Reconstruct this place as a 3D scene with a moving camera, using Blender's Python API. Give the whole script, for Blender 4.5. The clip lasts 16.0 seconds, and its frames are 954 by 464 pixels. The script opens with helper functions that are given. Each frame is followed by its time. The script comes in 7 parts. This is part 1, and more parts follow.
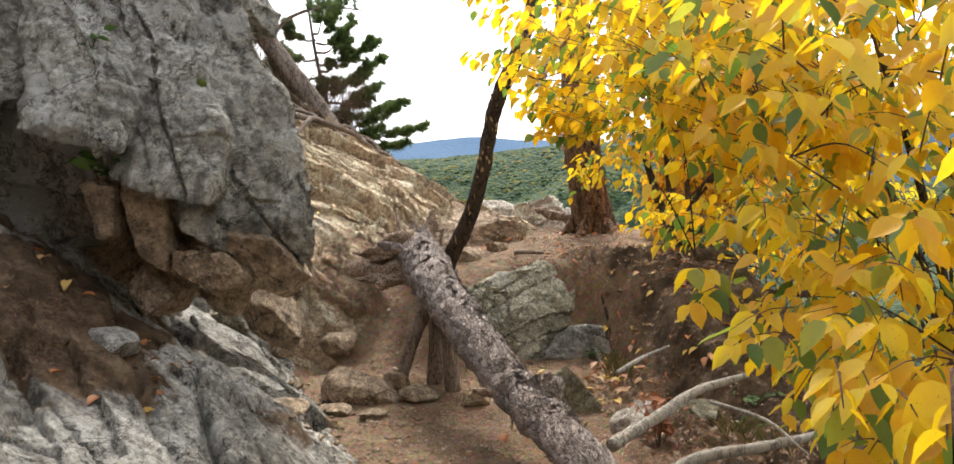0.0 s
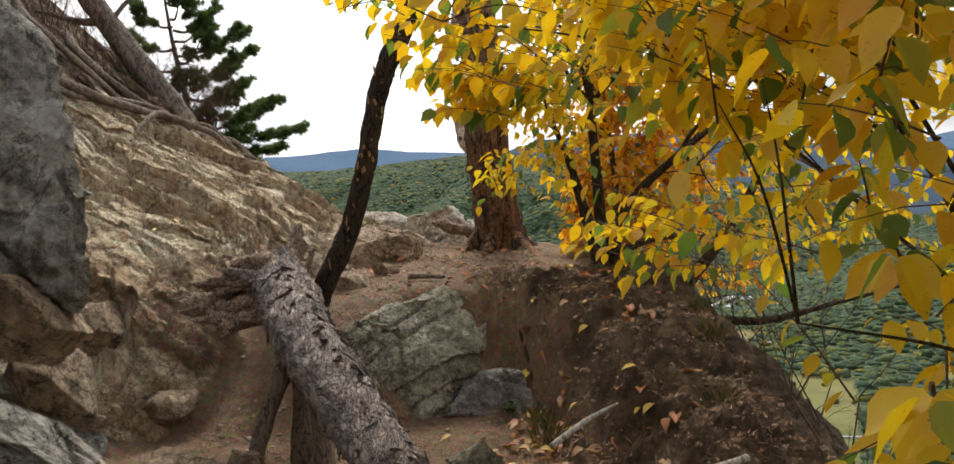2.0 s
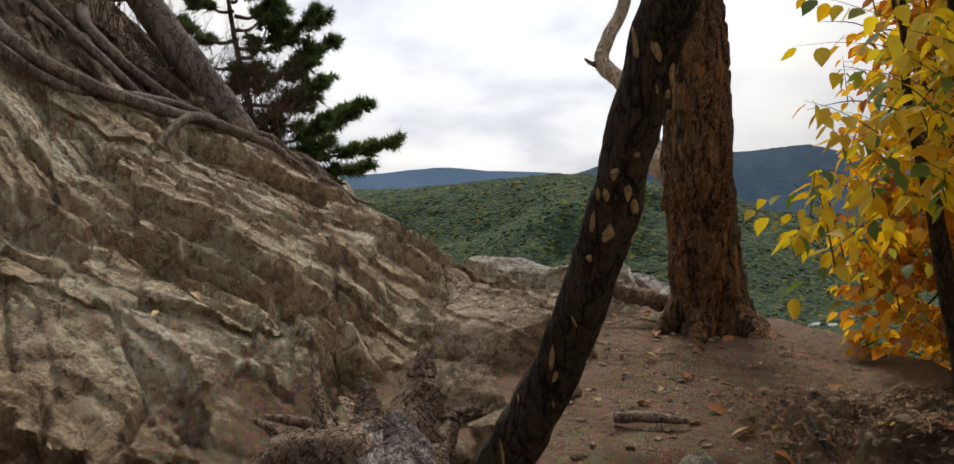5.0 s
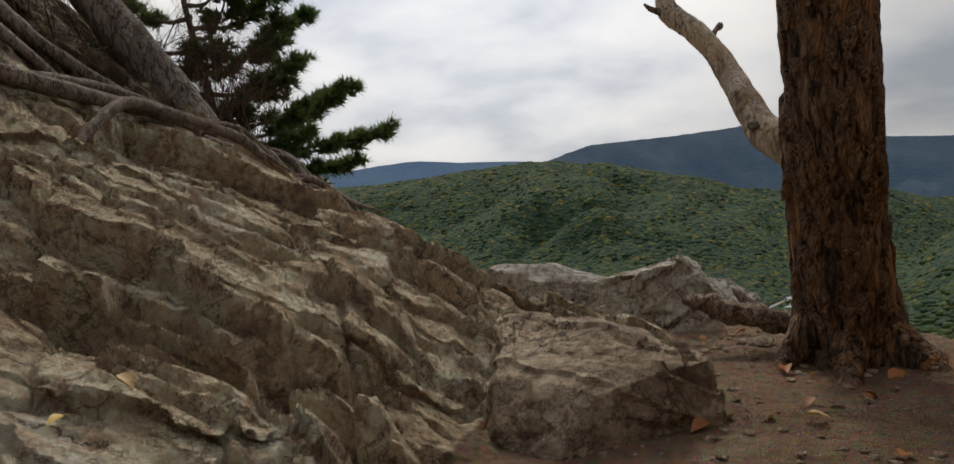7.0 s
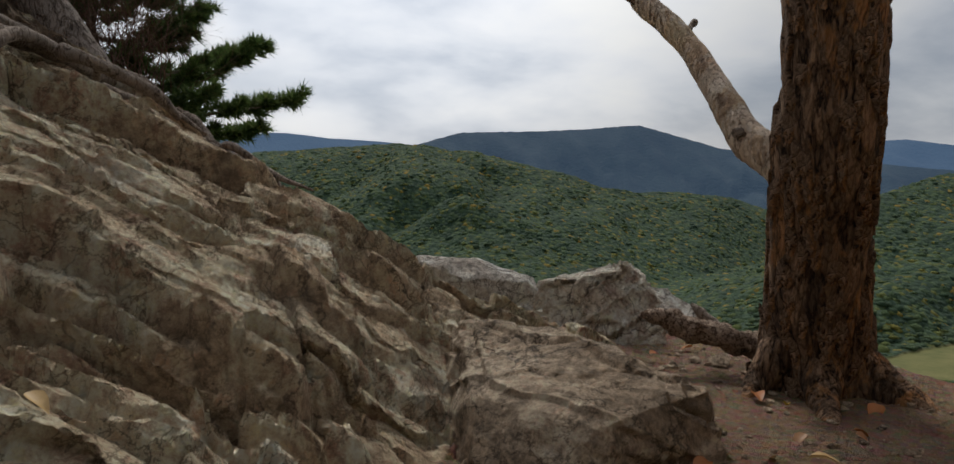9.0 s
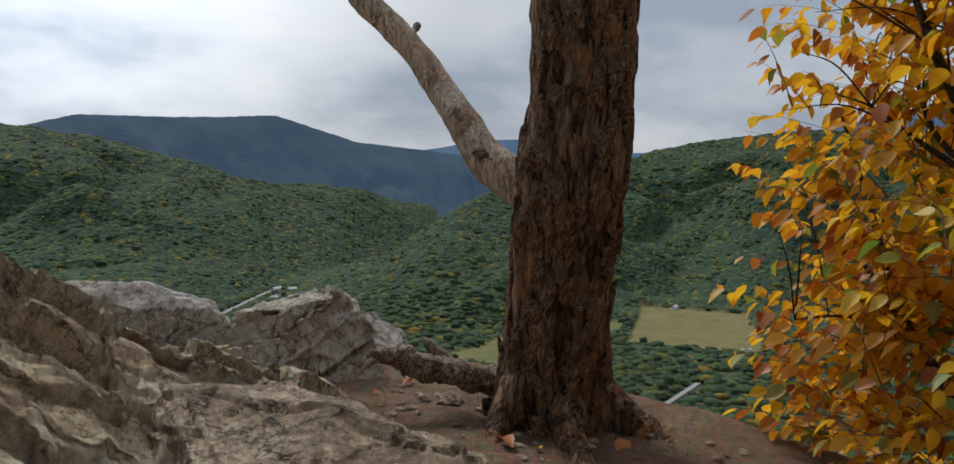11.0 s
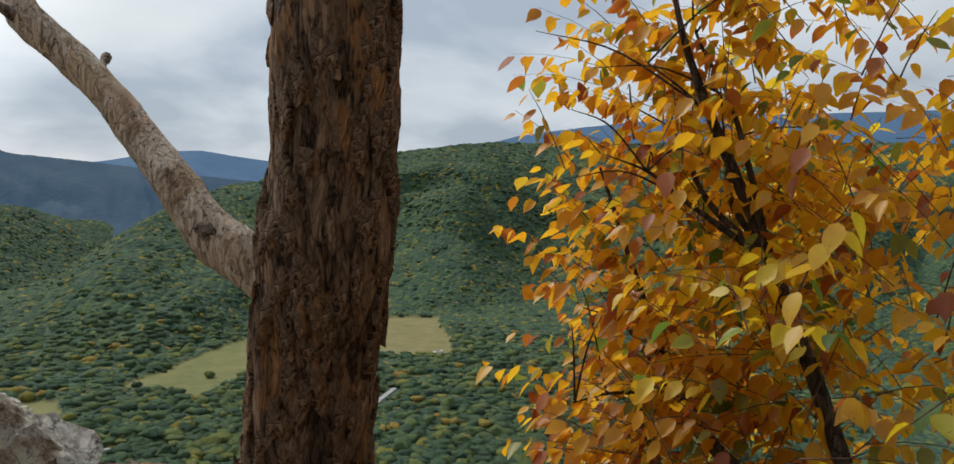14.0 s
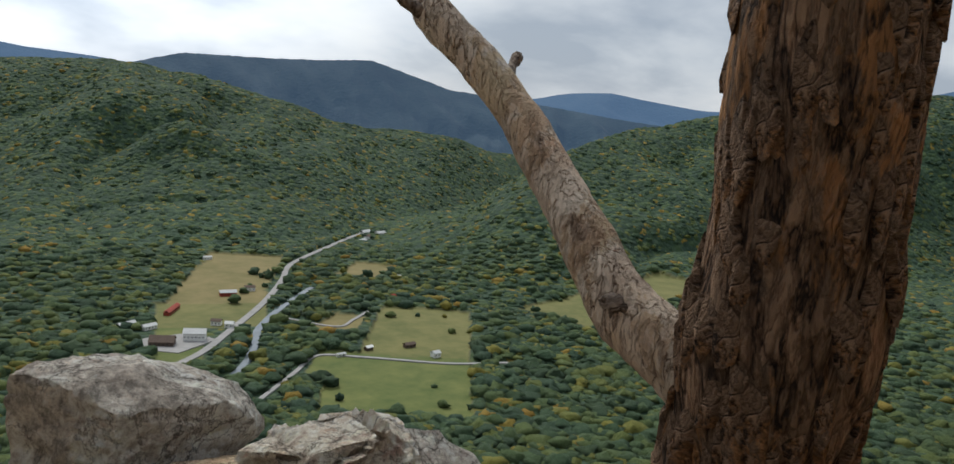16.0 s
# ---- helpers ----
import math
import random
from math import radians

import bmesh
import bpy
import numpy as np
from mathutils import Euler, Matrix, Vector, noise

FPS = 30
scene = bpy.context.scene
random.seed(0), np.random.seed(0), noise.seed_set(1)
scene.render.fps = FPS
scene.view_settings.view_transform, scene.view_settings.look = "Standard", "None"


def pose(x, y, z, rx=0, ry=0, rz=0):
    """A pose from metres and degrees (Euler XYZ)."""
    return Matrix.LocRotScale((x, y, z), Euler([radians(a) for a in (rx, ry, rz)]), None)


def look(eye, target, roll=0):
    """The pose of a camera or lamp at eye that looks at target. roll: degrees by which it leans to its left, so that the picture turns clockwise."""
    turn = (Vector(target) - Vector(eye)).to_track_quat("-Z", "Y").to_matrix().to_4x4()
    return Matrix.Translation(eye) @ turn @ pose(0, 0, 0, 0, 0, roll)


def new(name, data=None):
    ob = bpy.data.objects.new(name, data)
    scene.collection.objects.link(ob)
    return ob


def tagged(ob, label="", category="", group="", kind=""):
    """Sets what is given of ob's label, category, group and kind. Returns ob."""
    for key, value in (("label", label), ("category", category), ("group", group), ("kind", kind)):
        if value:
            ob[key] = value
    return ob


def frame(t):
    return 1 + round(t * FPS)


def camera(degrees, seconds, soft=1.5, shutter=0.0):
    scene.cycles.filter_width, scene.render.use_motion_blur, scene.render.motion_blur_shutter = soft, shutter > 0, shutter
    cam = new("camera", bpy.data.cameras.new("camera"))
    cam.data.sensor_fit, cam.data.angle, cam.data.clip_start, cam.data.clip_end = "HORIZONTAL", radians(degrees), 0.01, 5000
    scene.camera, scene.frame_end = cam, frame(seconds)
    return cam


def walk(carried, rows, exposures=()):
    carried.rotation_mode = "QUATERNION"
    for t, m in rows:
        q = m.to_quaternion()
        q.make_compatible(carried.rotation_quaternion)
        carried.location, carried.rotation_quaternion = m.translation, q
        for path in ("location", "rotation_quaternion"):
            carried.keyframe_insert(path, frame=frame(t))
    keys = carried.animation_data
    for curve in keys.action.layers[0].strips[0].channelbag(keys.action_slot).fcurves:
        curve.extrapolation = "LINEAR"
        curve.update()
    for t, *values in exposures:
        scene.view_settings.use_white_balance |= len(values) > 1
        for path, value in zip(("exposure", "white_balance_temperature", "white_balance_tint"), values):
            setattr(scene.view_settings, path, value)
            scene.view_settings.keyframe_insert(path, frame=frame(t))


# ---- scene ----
cam = camera(58.5, 16.0)
PATH = [
    (0, (0.018, 0.095, 1.626), (0.0, 2.089, 1.465), -2.2),
    (0.5, (0.061, 0.395, 1.584), (0.235, 2.38, 1.407), -2.0),
    (1, (0.137, 0.798, 1.582), (0.314, 2.782, 1.404), -1.4),
    (1.5, (0.106, 1.234, 1.585), (0.334, 3.215, 1.436), -2.0),
    (2, (0.076, 1.679, 1.545), (0.308, 3.661, 1.402), -2.4),
    (2.5, (0.068, 2.148, 1.545), (0.292, 4.13, 1.399), -1.7),
    (3, (-0.008, 2.689, 1.548), (0.136, 4.677, 1.388), -3.7),
    (3.5, (0.002, 3.2, 1.513), (0.14, 5.19, 1.363), -4.1),
    (4, (0.03, 3.649, 1.53), (0.068, 5.647, 1.432), -0.8),
    (4.5, (-0.078, 4.133, 1.502), (-0.03, 6.13, 1.39), -0.5),
    (5, (-0.314, 4.681, 1.673), (-0.257, 6.678, 1.581), -1.8),
    (5.2, (-0.435, 4.849, 1.698), (-0.359, 6.845, 1.602), -2.0),
    (7.5, (-0.665, 6.295, 1.71), (-0.537, 8.287, 1.582), -5.3),
    (8, (-0.771, 6.353, 1.701), (-0.503, 8.328, 1.54), -2.3),
    (10.3, (-1.051, 7.2, 1.845), (-0.151, 8.98, 1.69), -1.4),
    (10.5, (-1.043, 7.261, 1.854), (0.052, 8.927, 1.698), -0.3),
    (11, (-1.074, 7.286, 1.843), (0.112, 8.888, 1.673), 2.0),
    (11.5, (-1.086, 7.311, 1.835), (0.133, 8.886, 1.653), 2.5),
    (12, (-1.094, 7.269, 1.85), (0.147, 8.828, 1.675), 3.6),
    (12.5, (-1.064, 7.481, 1.854), (0.212, 9.012, 1.684), 2.8),
    (13, (-1.047, 7.735, 1.993), (0.424, 9.086, 1.889), 1.9),
    (13.5, (-1.11, 7.741, 2.031), (0.548, 8.854, 1.927), 1.3),
    (14, (-0.811, 7.855, 2.038), (0.864, 8.943, 1.916), 1.5),
    (14.5, (-0.542, 8.034, 2.186), (1.062, 9.22, 2.046), 3.9),
    (14.8, (-0.508, 8.108, 2.207), (0.987, 9.425, 2.029), 5.1),
    (15.2, (-0.443, 8.294, 2.218), (0.793, 9.847, 1.974), 4.8),
    (15.5, (-0.371, 8.426, 2.271), (0.757, 10.056, 2.005), 5.0),
    (16, (-0.35, 8.481, 2.294), (0.663, 10.181, 2.0), 4.3),
]
EXPOSURES = [(0.0, 0.95, 6700, 10), (1.5, 0.64, 6800, 10), (2.5, -0.05, 6750, 10), (3.0, -0.05, 6700, 10), (4.5, -0.35, 6750, 10), (5.2, -0.60, 6750, 10), (7.4, -0.88, 6750, 10), (8.2, -0.86, 6700, 10),
             (10.4, -0.85, 6050, 8), (11.2, -0.62, 6150, 8), (12.5, -0.62, 6150, 7), (13.3, -0.68, 6200, 7), (14.0, -0.30, 6200, 6), (15.0, -0.40, 6000, 7), (16.0, -0.42, 6200, 7)]
walk(cam, [(t, look(eye, target, roll)) for t, eye, target, roll in PATH], EXPOSURES)

# ---- light ----
world = bpy.data.worlds.new("overcast_sky")
scene.world = world
world.use_nodes = True
SUN_AZ, SUN_EL = 4.0, 48.0


def build_world():
    nt = world.node_tree
    nt.nodes.clear()
    N, L = nt.nodes.new, nt.links.new
    out, bg = N("ShaderNodeOutputWorld"), N("ShaderNodeBackground")
    sky = N("ShaderNodeTexSky")
    sky.sky_type, sky.sun_disc = "NISHITA", False
    sky.sun_elevation, sky.sun_rotation = radians(SUN_EL), radians(SUN_AZ)
    scale = N("ShaderNodeVectorMath")
    scale.operation = "SCALE"
    scale.inputs["Scale"].default_value = 0.10
    L(sky.outputs[0], scale.inputs[0])
    co, sep = N("ShaderNodeTexCoord"), N("ShaderNodeSeparateXYZ")
    L(co.outputs["Generated"], sep.inputs[0])
    # cloud deck: direction projected on a flat layer high overhead
    zz = N("ShaderNodeMath")
    zz.operation = "MAXIMUM"
    zz.inputs[1].default_value = 0.0
    L(sep.outputs[2], zz.inputs[0])
    za = N("ShaderNodeMath")
    za.operation = "ADD"
    za.inputs[1].default_value = 0.32
    L(zz.outputs[0], za.inputs[0])
    flat = N("ShaderNodeVectorMath")
    flat.operation = "DIVIDE"
    L(co.outputs["Generated"], flat.inputs[0])
    cmb = N("ShaderNodeCombineXYZ")
    cmb.inputs[2].default_value = 1.0
    L(za.outputs[0], cmb.inputs[0])
    L(za.outputs[0], cmb.inputs[1])
    L(cmb.outputs[0], flat.inputs[1])
    n1 = N("ShaderNodeTexNoise")
    n1.inputs["Scale"].default_value, n1.inputs["Detail"].default_value, n1.inputs["Roughness"].default_value = 1.7, 7.0, 0.5
    n1.inputs["Distortion"].default_value = 0.15
    L(flat.outputs[0], n1.inputs["Vector"])
    ramp = N("ShaderNodeValToRGB")
    e = ramp.color_ramp.elements
    e[0].position, e[0].color = 0.36, (0.52, 0.57, 0.66, 1)
    e[1].position, e[1].color = 0.70, (1.0, 0.99, 0.97, 1)
    m = e.new(0.48)
    m.color = (0.76, 0.79, 0.85, 1)
    m = e.new(0.58)
    m.color = (0.90, 0.91, 0.94, 1)
    L(n1.outputs["Fac"], ramp.inputs[0])
    # broad brightening where the sun stands behind the cloud
    sd = Vector((math.sin(radians(SUN_AZ)) * math.cos(radians(22)), math.cos(radians(SUN_AZ)) * math.cos(radians(22)), math.sin(radians(22))))
    dot = N("ShaderNodeVectorMath")
    dot.operation = "DOT_PRODUCT"
    dot.inputs[1].default_value = sd
    L(co.outputs["Generated"], dot.inputs[0])
    mr = N("ShaderNodeMapRange")
    mr.interpolation_type = "SMOOTHSTEP"
    mr.inputs[1].default_value, mr.inputs[2].default_value = 0.84, 1.0
    mr.inputs[3].default_value, mr.inputs[4].default_value = 1.02, 2.0
    L(dot.outputs["Value"], mr.inputs[0])
    # and the sky dimmed away from the sun, to deepen the shade
    away = N("ShaderNodeMapRange")
    away.interpolation_type = "SMOOTHSTEP"
    away.inputs[1].default_value, away.inputs[2].default_value = -0.6, 0.75
    away.inputs[3].default_value, away.inputs[4].default_value = 0.68, 1.0
    L(dot.outputs["Value"], away.inputs[0])
    both = N("ShaderNodeMath")
    both.operation = "MULTIPLY"
    L(mr.outputs[0], both.inputs[0])
    L(away.outputs[0], both.inputs[1])
    glow = N("ShaderNodeVectorMath")
    glow.operation = "SCALE"
    L(ramp.outputs[0], glow.inputs[0])
    L(both.outputs[0], glow.inputs["Scale"])
    # an overcast sky is brighter overhead than at the horizon
    zen = N("ShaderNodeMapRange")
    zen.inputs[1].default_value, zen.inputs[2].default_value, zen.inputs[3].default_value, zen.inputs[4].default_value = 0.12, 0.9, 1.0, 1.35
    L(sep.outputs[2], zen.inputs[0])
    over = N("ShaderNodeVectorMath")
    over.operation = "SCALE"
    L(glow.outputs[0], over.inputs[0])
    L(zen.outputs[0], over.inputs["Scale"])
    mix = N("ShaderNodeMix")
    mix.data_type = "RGBA"
    mix.inputs[0].default_value = 0.9
    L(scale.outputs[0], mix.inputs[6])
    L(over.outputs[0], mix.inputs[7])
    L(mix.outputs[2], bg.inputs[0])
    bg.inputs[1].default_value = 1.0
    L(bg.outputs[0], out.inputs[0])


build_world()
sun = new("sun", bpy.data.lights.new("sun", "SUN"))
sun.data.energy, sun.data.angle, sun.data.color = 3.0, radians(16), (1.0, 0.94, 0.85)
sun.matrix_world = look((0, 0, 60), (-math.sin(radians(SUN_AZ)) * 60, -math.cos(radians(SUN_AZ)) * 60, 60 - 60 * math.tan(radians(SUN_EL))))


# ---- materials ----
def material(name, build, rough=0.85, trans=0.0):
    m = bpy.data.materials.new(name)
    m.use_nodes = True
    nt = m.node_tree
    bsdf = nt.nodes["Principled BSDF"]
    bsdf.inputs["Roughness"].default_value = rough
    bsdf.inputs["Specular IOR Level"].default_value = 0.25
    build(nt, bsdf)
    return m


def coords(nt, scale=(1, 1, 1), kind="Object"):
    co, mp = nt.nodes.new("ShaderNodeTexCoord"), nt.nodes.new("ShaderNodeMapping")
    mp.inputs["Scale"].default_value = scale
    nt.links.new(co.outputs[kind], mp.inputs[0])
    return mp.outputs[0]


def noise_tex(nt, vec, scale, detail=6, rough=0.6, dist=0.0):
    n = nt.nodes.new("ShaderNodeTexNoise")
    n.inputs["Scale"].default_value, n.inputs["Detail"].default_value = scale, detail
    n.inputs["Roughness"].default_value, n.inputs["Distortion"].default_value = rough, dist
    nt.links.new(vec, n.inputs["Vector"])
    return n.outputs["Fac"]


def voronoi(nt, vec, scale, feature="F1", out="Distance"):
    n = nt.nodes.new("ShaderNodeTexVoronoi")
    n.feature = feature
    n.inputs["Scale"].default_value = scale
    nt.links.new(vec, n.inputs["Vector"])
    return n.outputs[out]


def ramp(nt, fac, stops):
    r = nt.nodes.new("ShaderNodeValToRGB")
    el = r.color_ramp.elements
    el[0].position, el[0].color = stops[0][0], (*stops[0][1], 1)
    el[1].position, el[1].color = stops[-1][0], (*stops[-1][1], 1)
    for p, c in stops[1:-1]:
        el.new(p).color = (*c, 1)
    nt.links.new(fac, r.inputs[0])
    return r.outputs[0]


def gray(nt, fac, lo, hi, a=0.0, b=1.0):
    n = nt.nodes.new("ShaderNodeMapRange")
    n.inputs[1].default_value, n.inputs[2].default_value, n.inputs[3].default_value, n.inputs[4].default_value = lo, hi, a, b
    nt.links.new(fac, n.inputs[0])
    return n.outputs[0]


def blend(nt, fac, a, b, mode="MIX"):
    n = nt.nodes.new("ShaderNodeMix")
    n.data_type, n.blend_type = "RGBA", mode
    for v, k in ((fac, 0), (a, 6), (b, 7)):
        if isinstance(v, (float, int)):
            n.inputs[k].default_value = v
        elif isinstance(v, tuple):
            n.inputs[k].default_value = (*v, 1)
        else:
            nt.links.new(v, n.inputs[k])
    return n.outputs[2]


def maths(nt, op, a, b=0.0):
    n = nt.nodes.new("ShaderNodeMath")
    n.operation = op
    for v, k in ((a, 0), (b, 1)):
        if isinstance(v, (float, int)):
            n.inputs[k].default_value = v
        else:
            nt.links.new(v, n.inputs[k])
    return n.outputs[0]


def bump(nt, bsdf, height, dist=0.01, strength=1.0, prev=None):
    n = nt.nodes.new("ShaderNodeBump")
    n.inputs["Distance"].default_value, n.inputs["Strength"].default_value = dist, strength
    nt.links.new(height, n.inputs["Height"])
    if prev is not None:
        nt.links.new(prev, n.inputs["Normal"])
    nt.links.new(n.outputs[0], bsdf.inputs["Normal"])
    return n.outputs[0]


def attr(nt, name):
    n = nt.nodes.new("ShaderNodeAttribute")
    n.attribute_name = name
    return n


def rough_vec(nt, vec, scale=2.5, amount=0.45):
    n, s, a = nt.nodes.new("ShaderNodeTexNoise"), nt.nodes.new("ShaderNodeVectorMath"), nt.nodes.new("ShaderNodeVectorMath")
    n.inputs["Scale"].default_value, n.inputs["Detail"].default_value, n.inputs["Roughness"].default_value = scale, 6, 0.7
    s.operation, a.operation = "SCALE", "ADD"
    s.inputs["Scale"].default_value = amount
    nt.links.new(vec, n.inputs["Vector"])
    nt.links.new(n.outputs["Color"], s.inputs[0])
    nt.links.new(vec, a.inputs[0])
    nt.links.new(s.outputs[0], a.inputs[1])
    return a.outputs[0]


def rock_colour(nt, vec, light, mid, dark, lichen=0.0):
    big = noise_tex(nt, vec, 1.3, 4, 0.6, 0.3)
    fine = noise_tex(nt, vec, 11, 10, 0.78, 0.3)
    c = ramp(nt, big, [(0.3, dark), (0.5, mid), (0.72, light)])
    c = blend(nt, 0.85, c, ramp(nt, fine, [(0.38, (0.26, 0.26, 0.26)), (0.60, (0.92, 0.92, 0.92))]), "OVERLAY")
    pit = noise_tex(nt, vec, 34, 6, 0.7)
    c = blend(nt, gray(nt, pit, 0.30, 0.42, 0.6, 0.0), c, dark)
    vein = maths(nt, "ABSOLUTE", maths(nt, "SUBTRACT", noise_tex(nt, vec, 2.2, 9, 0.66, 0.5), 0.5))
    c = blend(nt, gray(nt, vein, 0.0, 0.012, 0.8, 0.0), c, (dark[0] * 0.3, dark[1] * 0.3, dark[2] * 0.3))
    deep = (dark[0] * 0.22, dark[1] * 0.22, dark[2] * 0.22)
    w = rough_vec(nt, vec, 2.2, 0.45)
    for size, width, lo, strength in ((1.7, 0.016, 0.44, 0.9), (4.2, 0.026, 0.50, 0.75), (9.0, 0.04, 0.52, 0.55)):
        line = gray(nt, voronoi(nt, w, size, "DISTANCE_TO_EDGE"), 0.0, width, strength, 0.0)
        where = gray(nt, noise_tex(nt, vec, size * 0.8, 3, 0.5), lo, lo + 0.06)
        c = blend(nt, maths(nt, "MULTIPLY", line, where), c, deep)
    chip = noise_tex(nt, vec, 24, 8, 0.8, 0.2)
    c = blend(nt, 0.5, c, ramp(nt, chip, [(0.41, (0.28, 0.28, 0.28)), (0.58, (0.88, 0.88, 0.88))]), "OVERLAY")
    if lichen:
        sp = noise_tex(nt, vec, 5.5, 7, 0.72, 0.4)
        c = blend(nt, gray(nt, sp, 0.60, 0.66, 0, lichen), c, (0.52, 0.54, 0.50))
        sp2 = noise_tex(nt, vec, 9.0, 6, 0.7, 0.2)
        c = blend(nt, gray(nt, sp2, 0.63, 0.70, 0, lichen * 0.6), c, (0.16, 0.18, 0.09))
    return c


def rock_relief(nt, bsdf, vec, size=1.0):
    w = nt.nodes.new("ShaderNodeVectorMath")
    w.operation = "ADD"
    nz = nt.nodes.new("ShaderNodeTexNoise")
    nz.inputs["Scale"].default_value, nz.inputs["Detail"].default_value = 3.0, 5
    nt.links.new(vec, nz.inputs["Vector"])
    nt.links.new(vec, w.inputs[0])
    nt.links.new(nz.outputs["Color"], w.inputs[1])
    crack = gray(nt, voronoi(nt, w.outputs[0], 1.5, "DISTANCE_TO_EDGE"), 0.0, 0.02)
    ridg = maths(nt, "ABSOLUTE", maths(nt, "SUBTRACT", noise_tex(nt, vec, 5, 7, 0.62, 0.6), 0.5))
    h = maths(nt, "ADD", maths(nt, "MULTIPLY", noise_tex(nt, vec, 8, 10, 0.72, 0.4), 1.0), maths(nt, "ADD", maths(nt, "MULTIPLY", ridg, 1.1), maths(nt, "MULTIPLY", crack, 0.25)))
    first = bump(nt, bsdf, h, 0.08 * size, 1.0)
    bump(nt, bsdf, noise_tex(nt, vec, 45, 7, 0.8), 0.018, 1.0, first)
    return crack


def mat_boulder(name, light, mid, dark, lichen):
    def b(nt, bsdf):
        vec = coords(nt)
        nt.links.new(rock_colour(nt, vec, light, mid, dark, lichen), bsdf.inputs["Base Color"])
        rock_relief(nt, bsdf, vec)
    return material(name, b, 0.85)


M_GREY = mat_boulder("grey_lichen_rock", (0.56, 0.55, 0.51), (0.36, 0.35, 0.32), (0.16, 0.155, 0.14), 0.9)
def b_outcrop(nt, bsdf):
    vec = coords(nt)
    c = rock_colour(nt, vec, (0.54, 0.53, 0.49), (0.38, 0.37, 0.335), (0.19, 0.18, 0.16), 0.6)
    streak = noise_tex(nt, coords(nt, (5.5, 5.5, 0.9)), 1.0, 6, 0.65, 0.6)
    c = blend(nt, gray(nt, streak, 0.54, 0.66, 0, 0.65), c, (0.11, 0.102, 0.088))
    c = blend(nt, gray(nt, noise_tex(nt, coords(nt, (3, 3, 1.2)), 1.0, 5, 0.6, 0.4), 0.6, 0.72, 0, 0.6), c, (0.115, 0.125, 0.055))
    patch = noise_tex(nt, vec, 2.1, 9, 0.68, 0.5)
    c = blend(nt, gray(nt, patch, 0.565, 0.585, 0, 0.85), c, (0.56, 0.56, 0.53))
    nt.links.new(c, bsdf.inputs["Base Color"])
    rock_relief(nt, bsdf, vec, 1.3)


M_OUTCROP = material("streaked_grey_rock", b_outcrop, 0.88)
M_TAN = mat_boulder("tan_rock", (0.56, 0.44, 0.32), (0.40, 0.30, 0.21), (0.21, 0.15, 0.10), 0.15)
M_PALE = mat_boulder("pale_rock", (0.72, 0.67, 0.59), (0.56, 0.50, 0.43), (0.22, 0.18, 0.145), 0.4)
M_LEDGE = mat_boulder("worn_ledge_rock", (0.76, 0.67, 0.55), (0.60, 0.505, 0.40), (0.28, 0.215, 0.155), 0.12)
M_OLIVE = mat_boulder("olive_lichen_rock", (0.60, 0.585, 0.50), (0.42, 0.40, 0.315), (0.19, 0.175, 0.12), 0.8)
M_MOSSROCK = mat_boulder("olive_stained_rock", (0.46, 0.44, 0.36), (0.28, 0.255, 0.18), (0.11, 0.098, 0.06), 0.6)


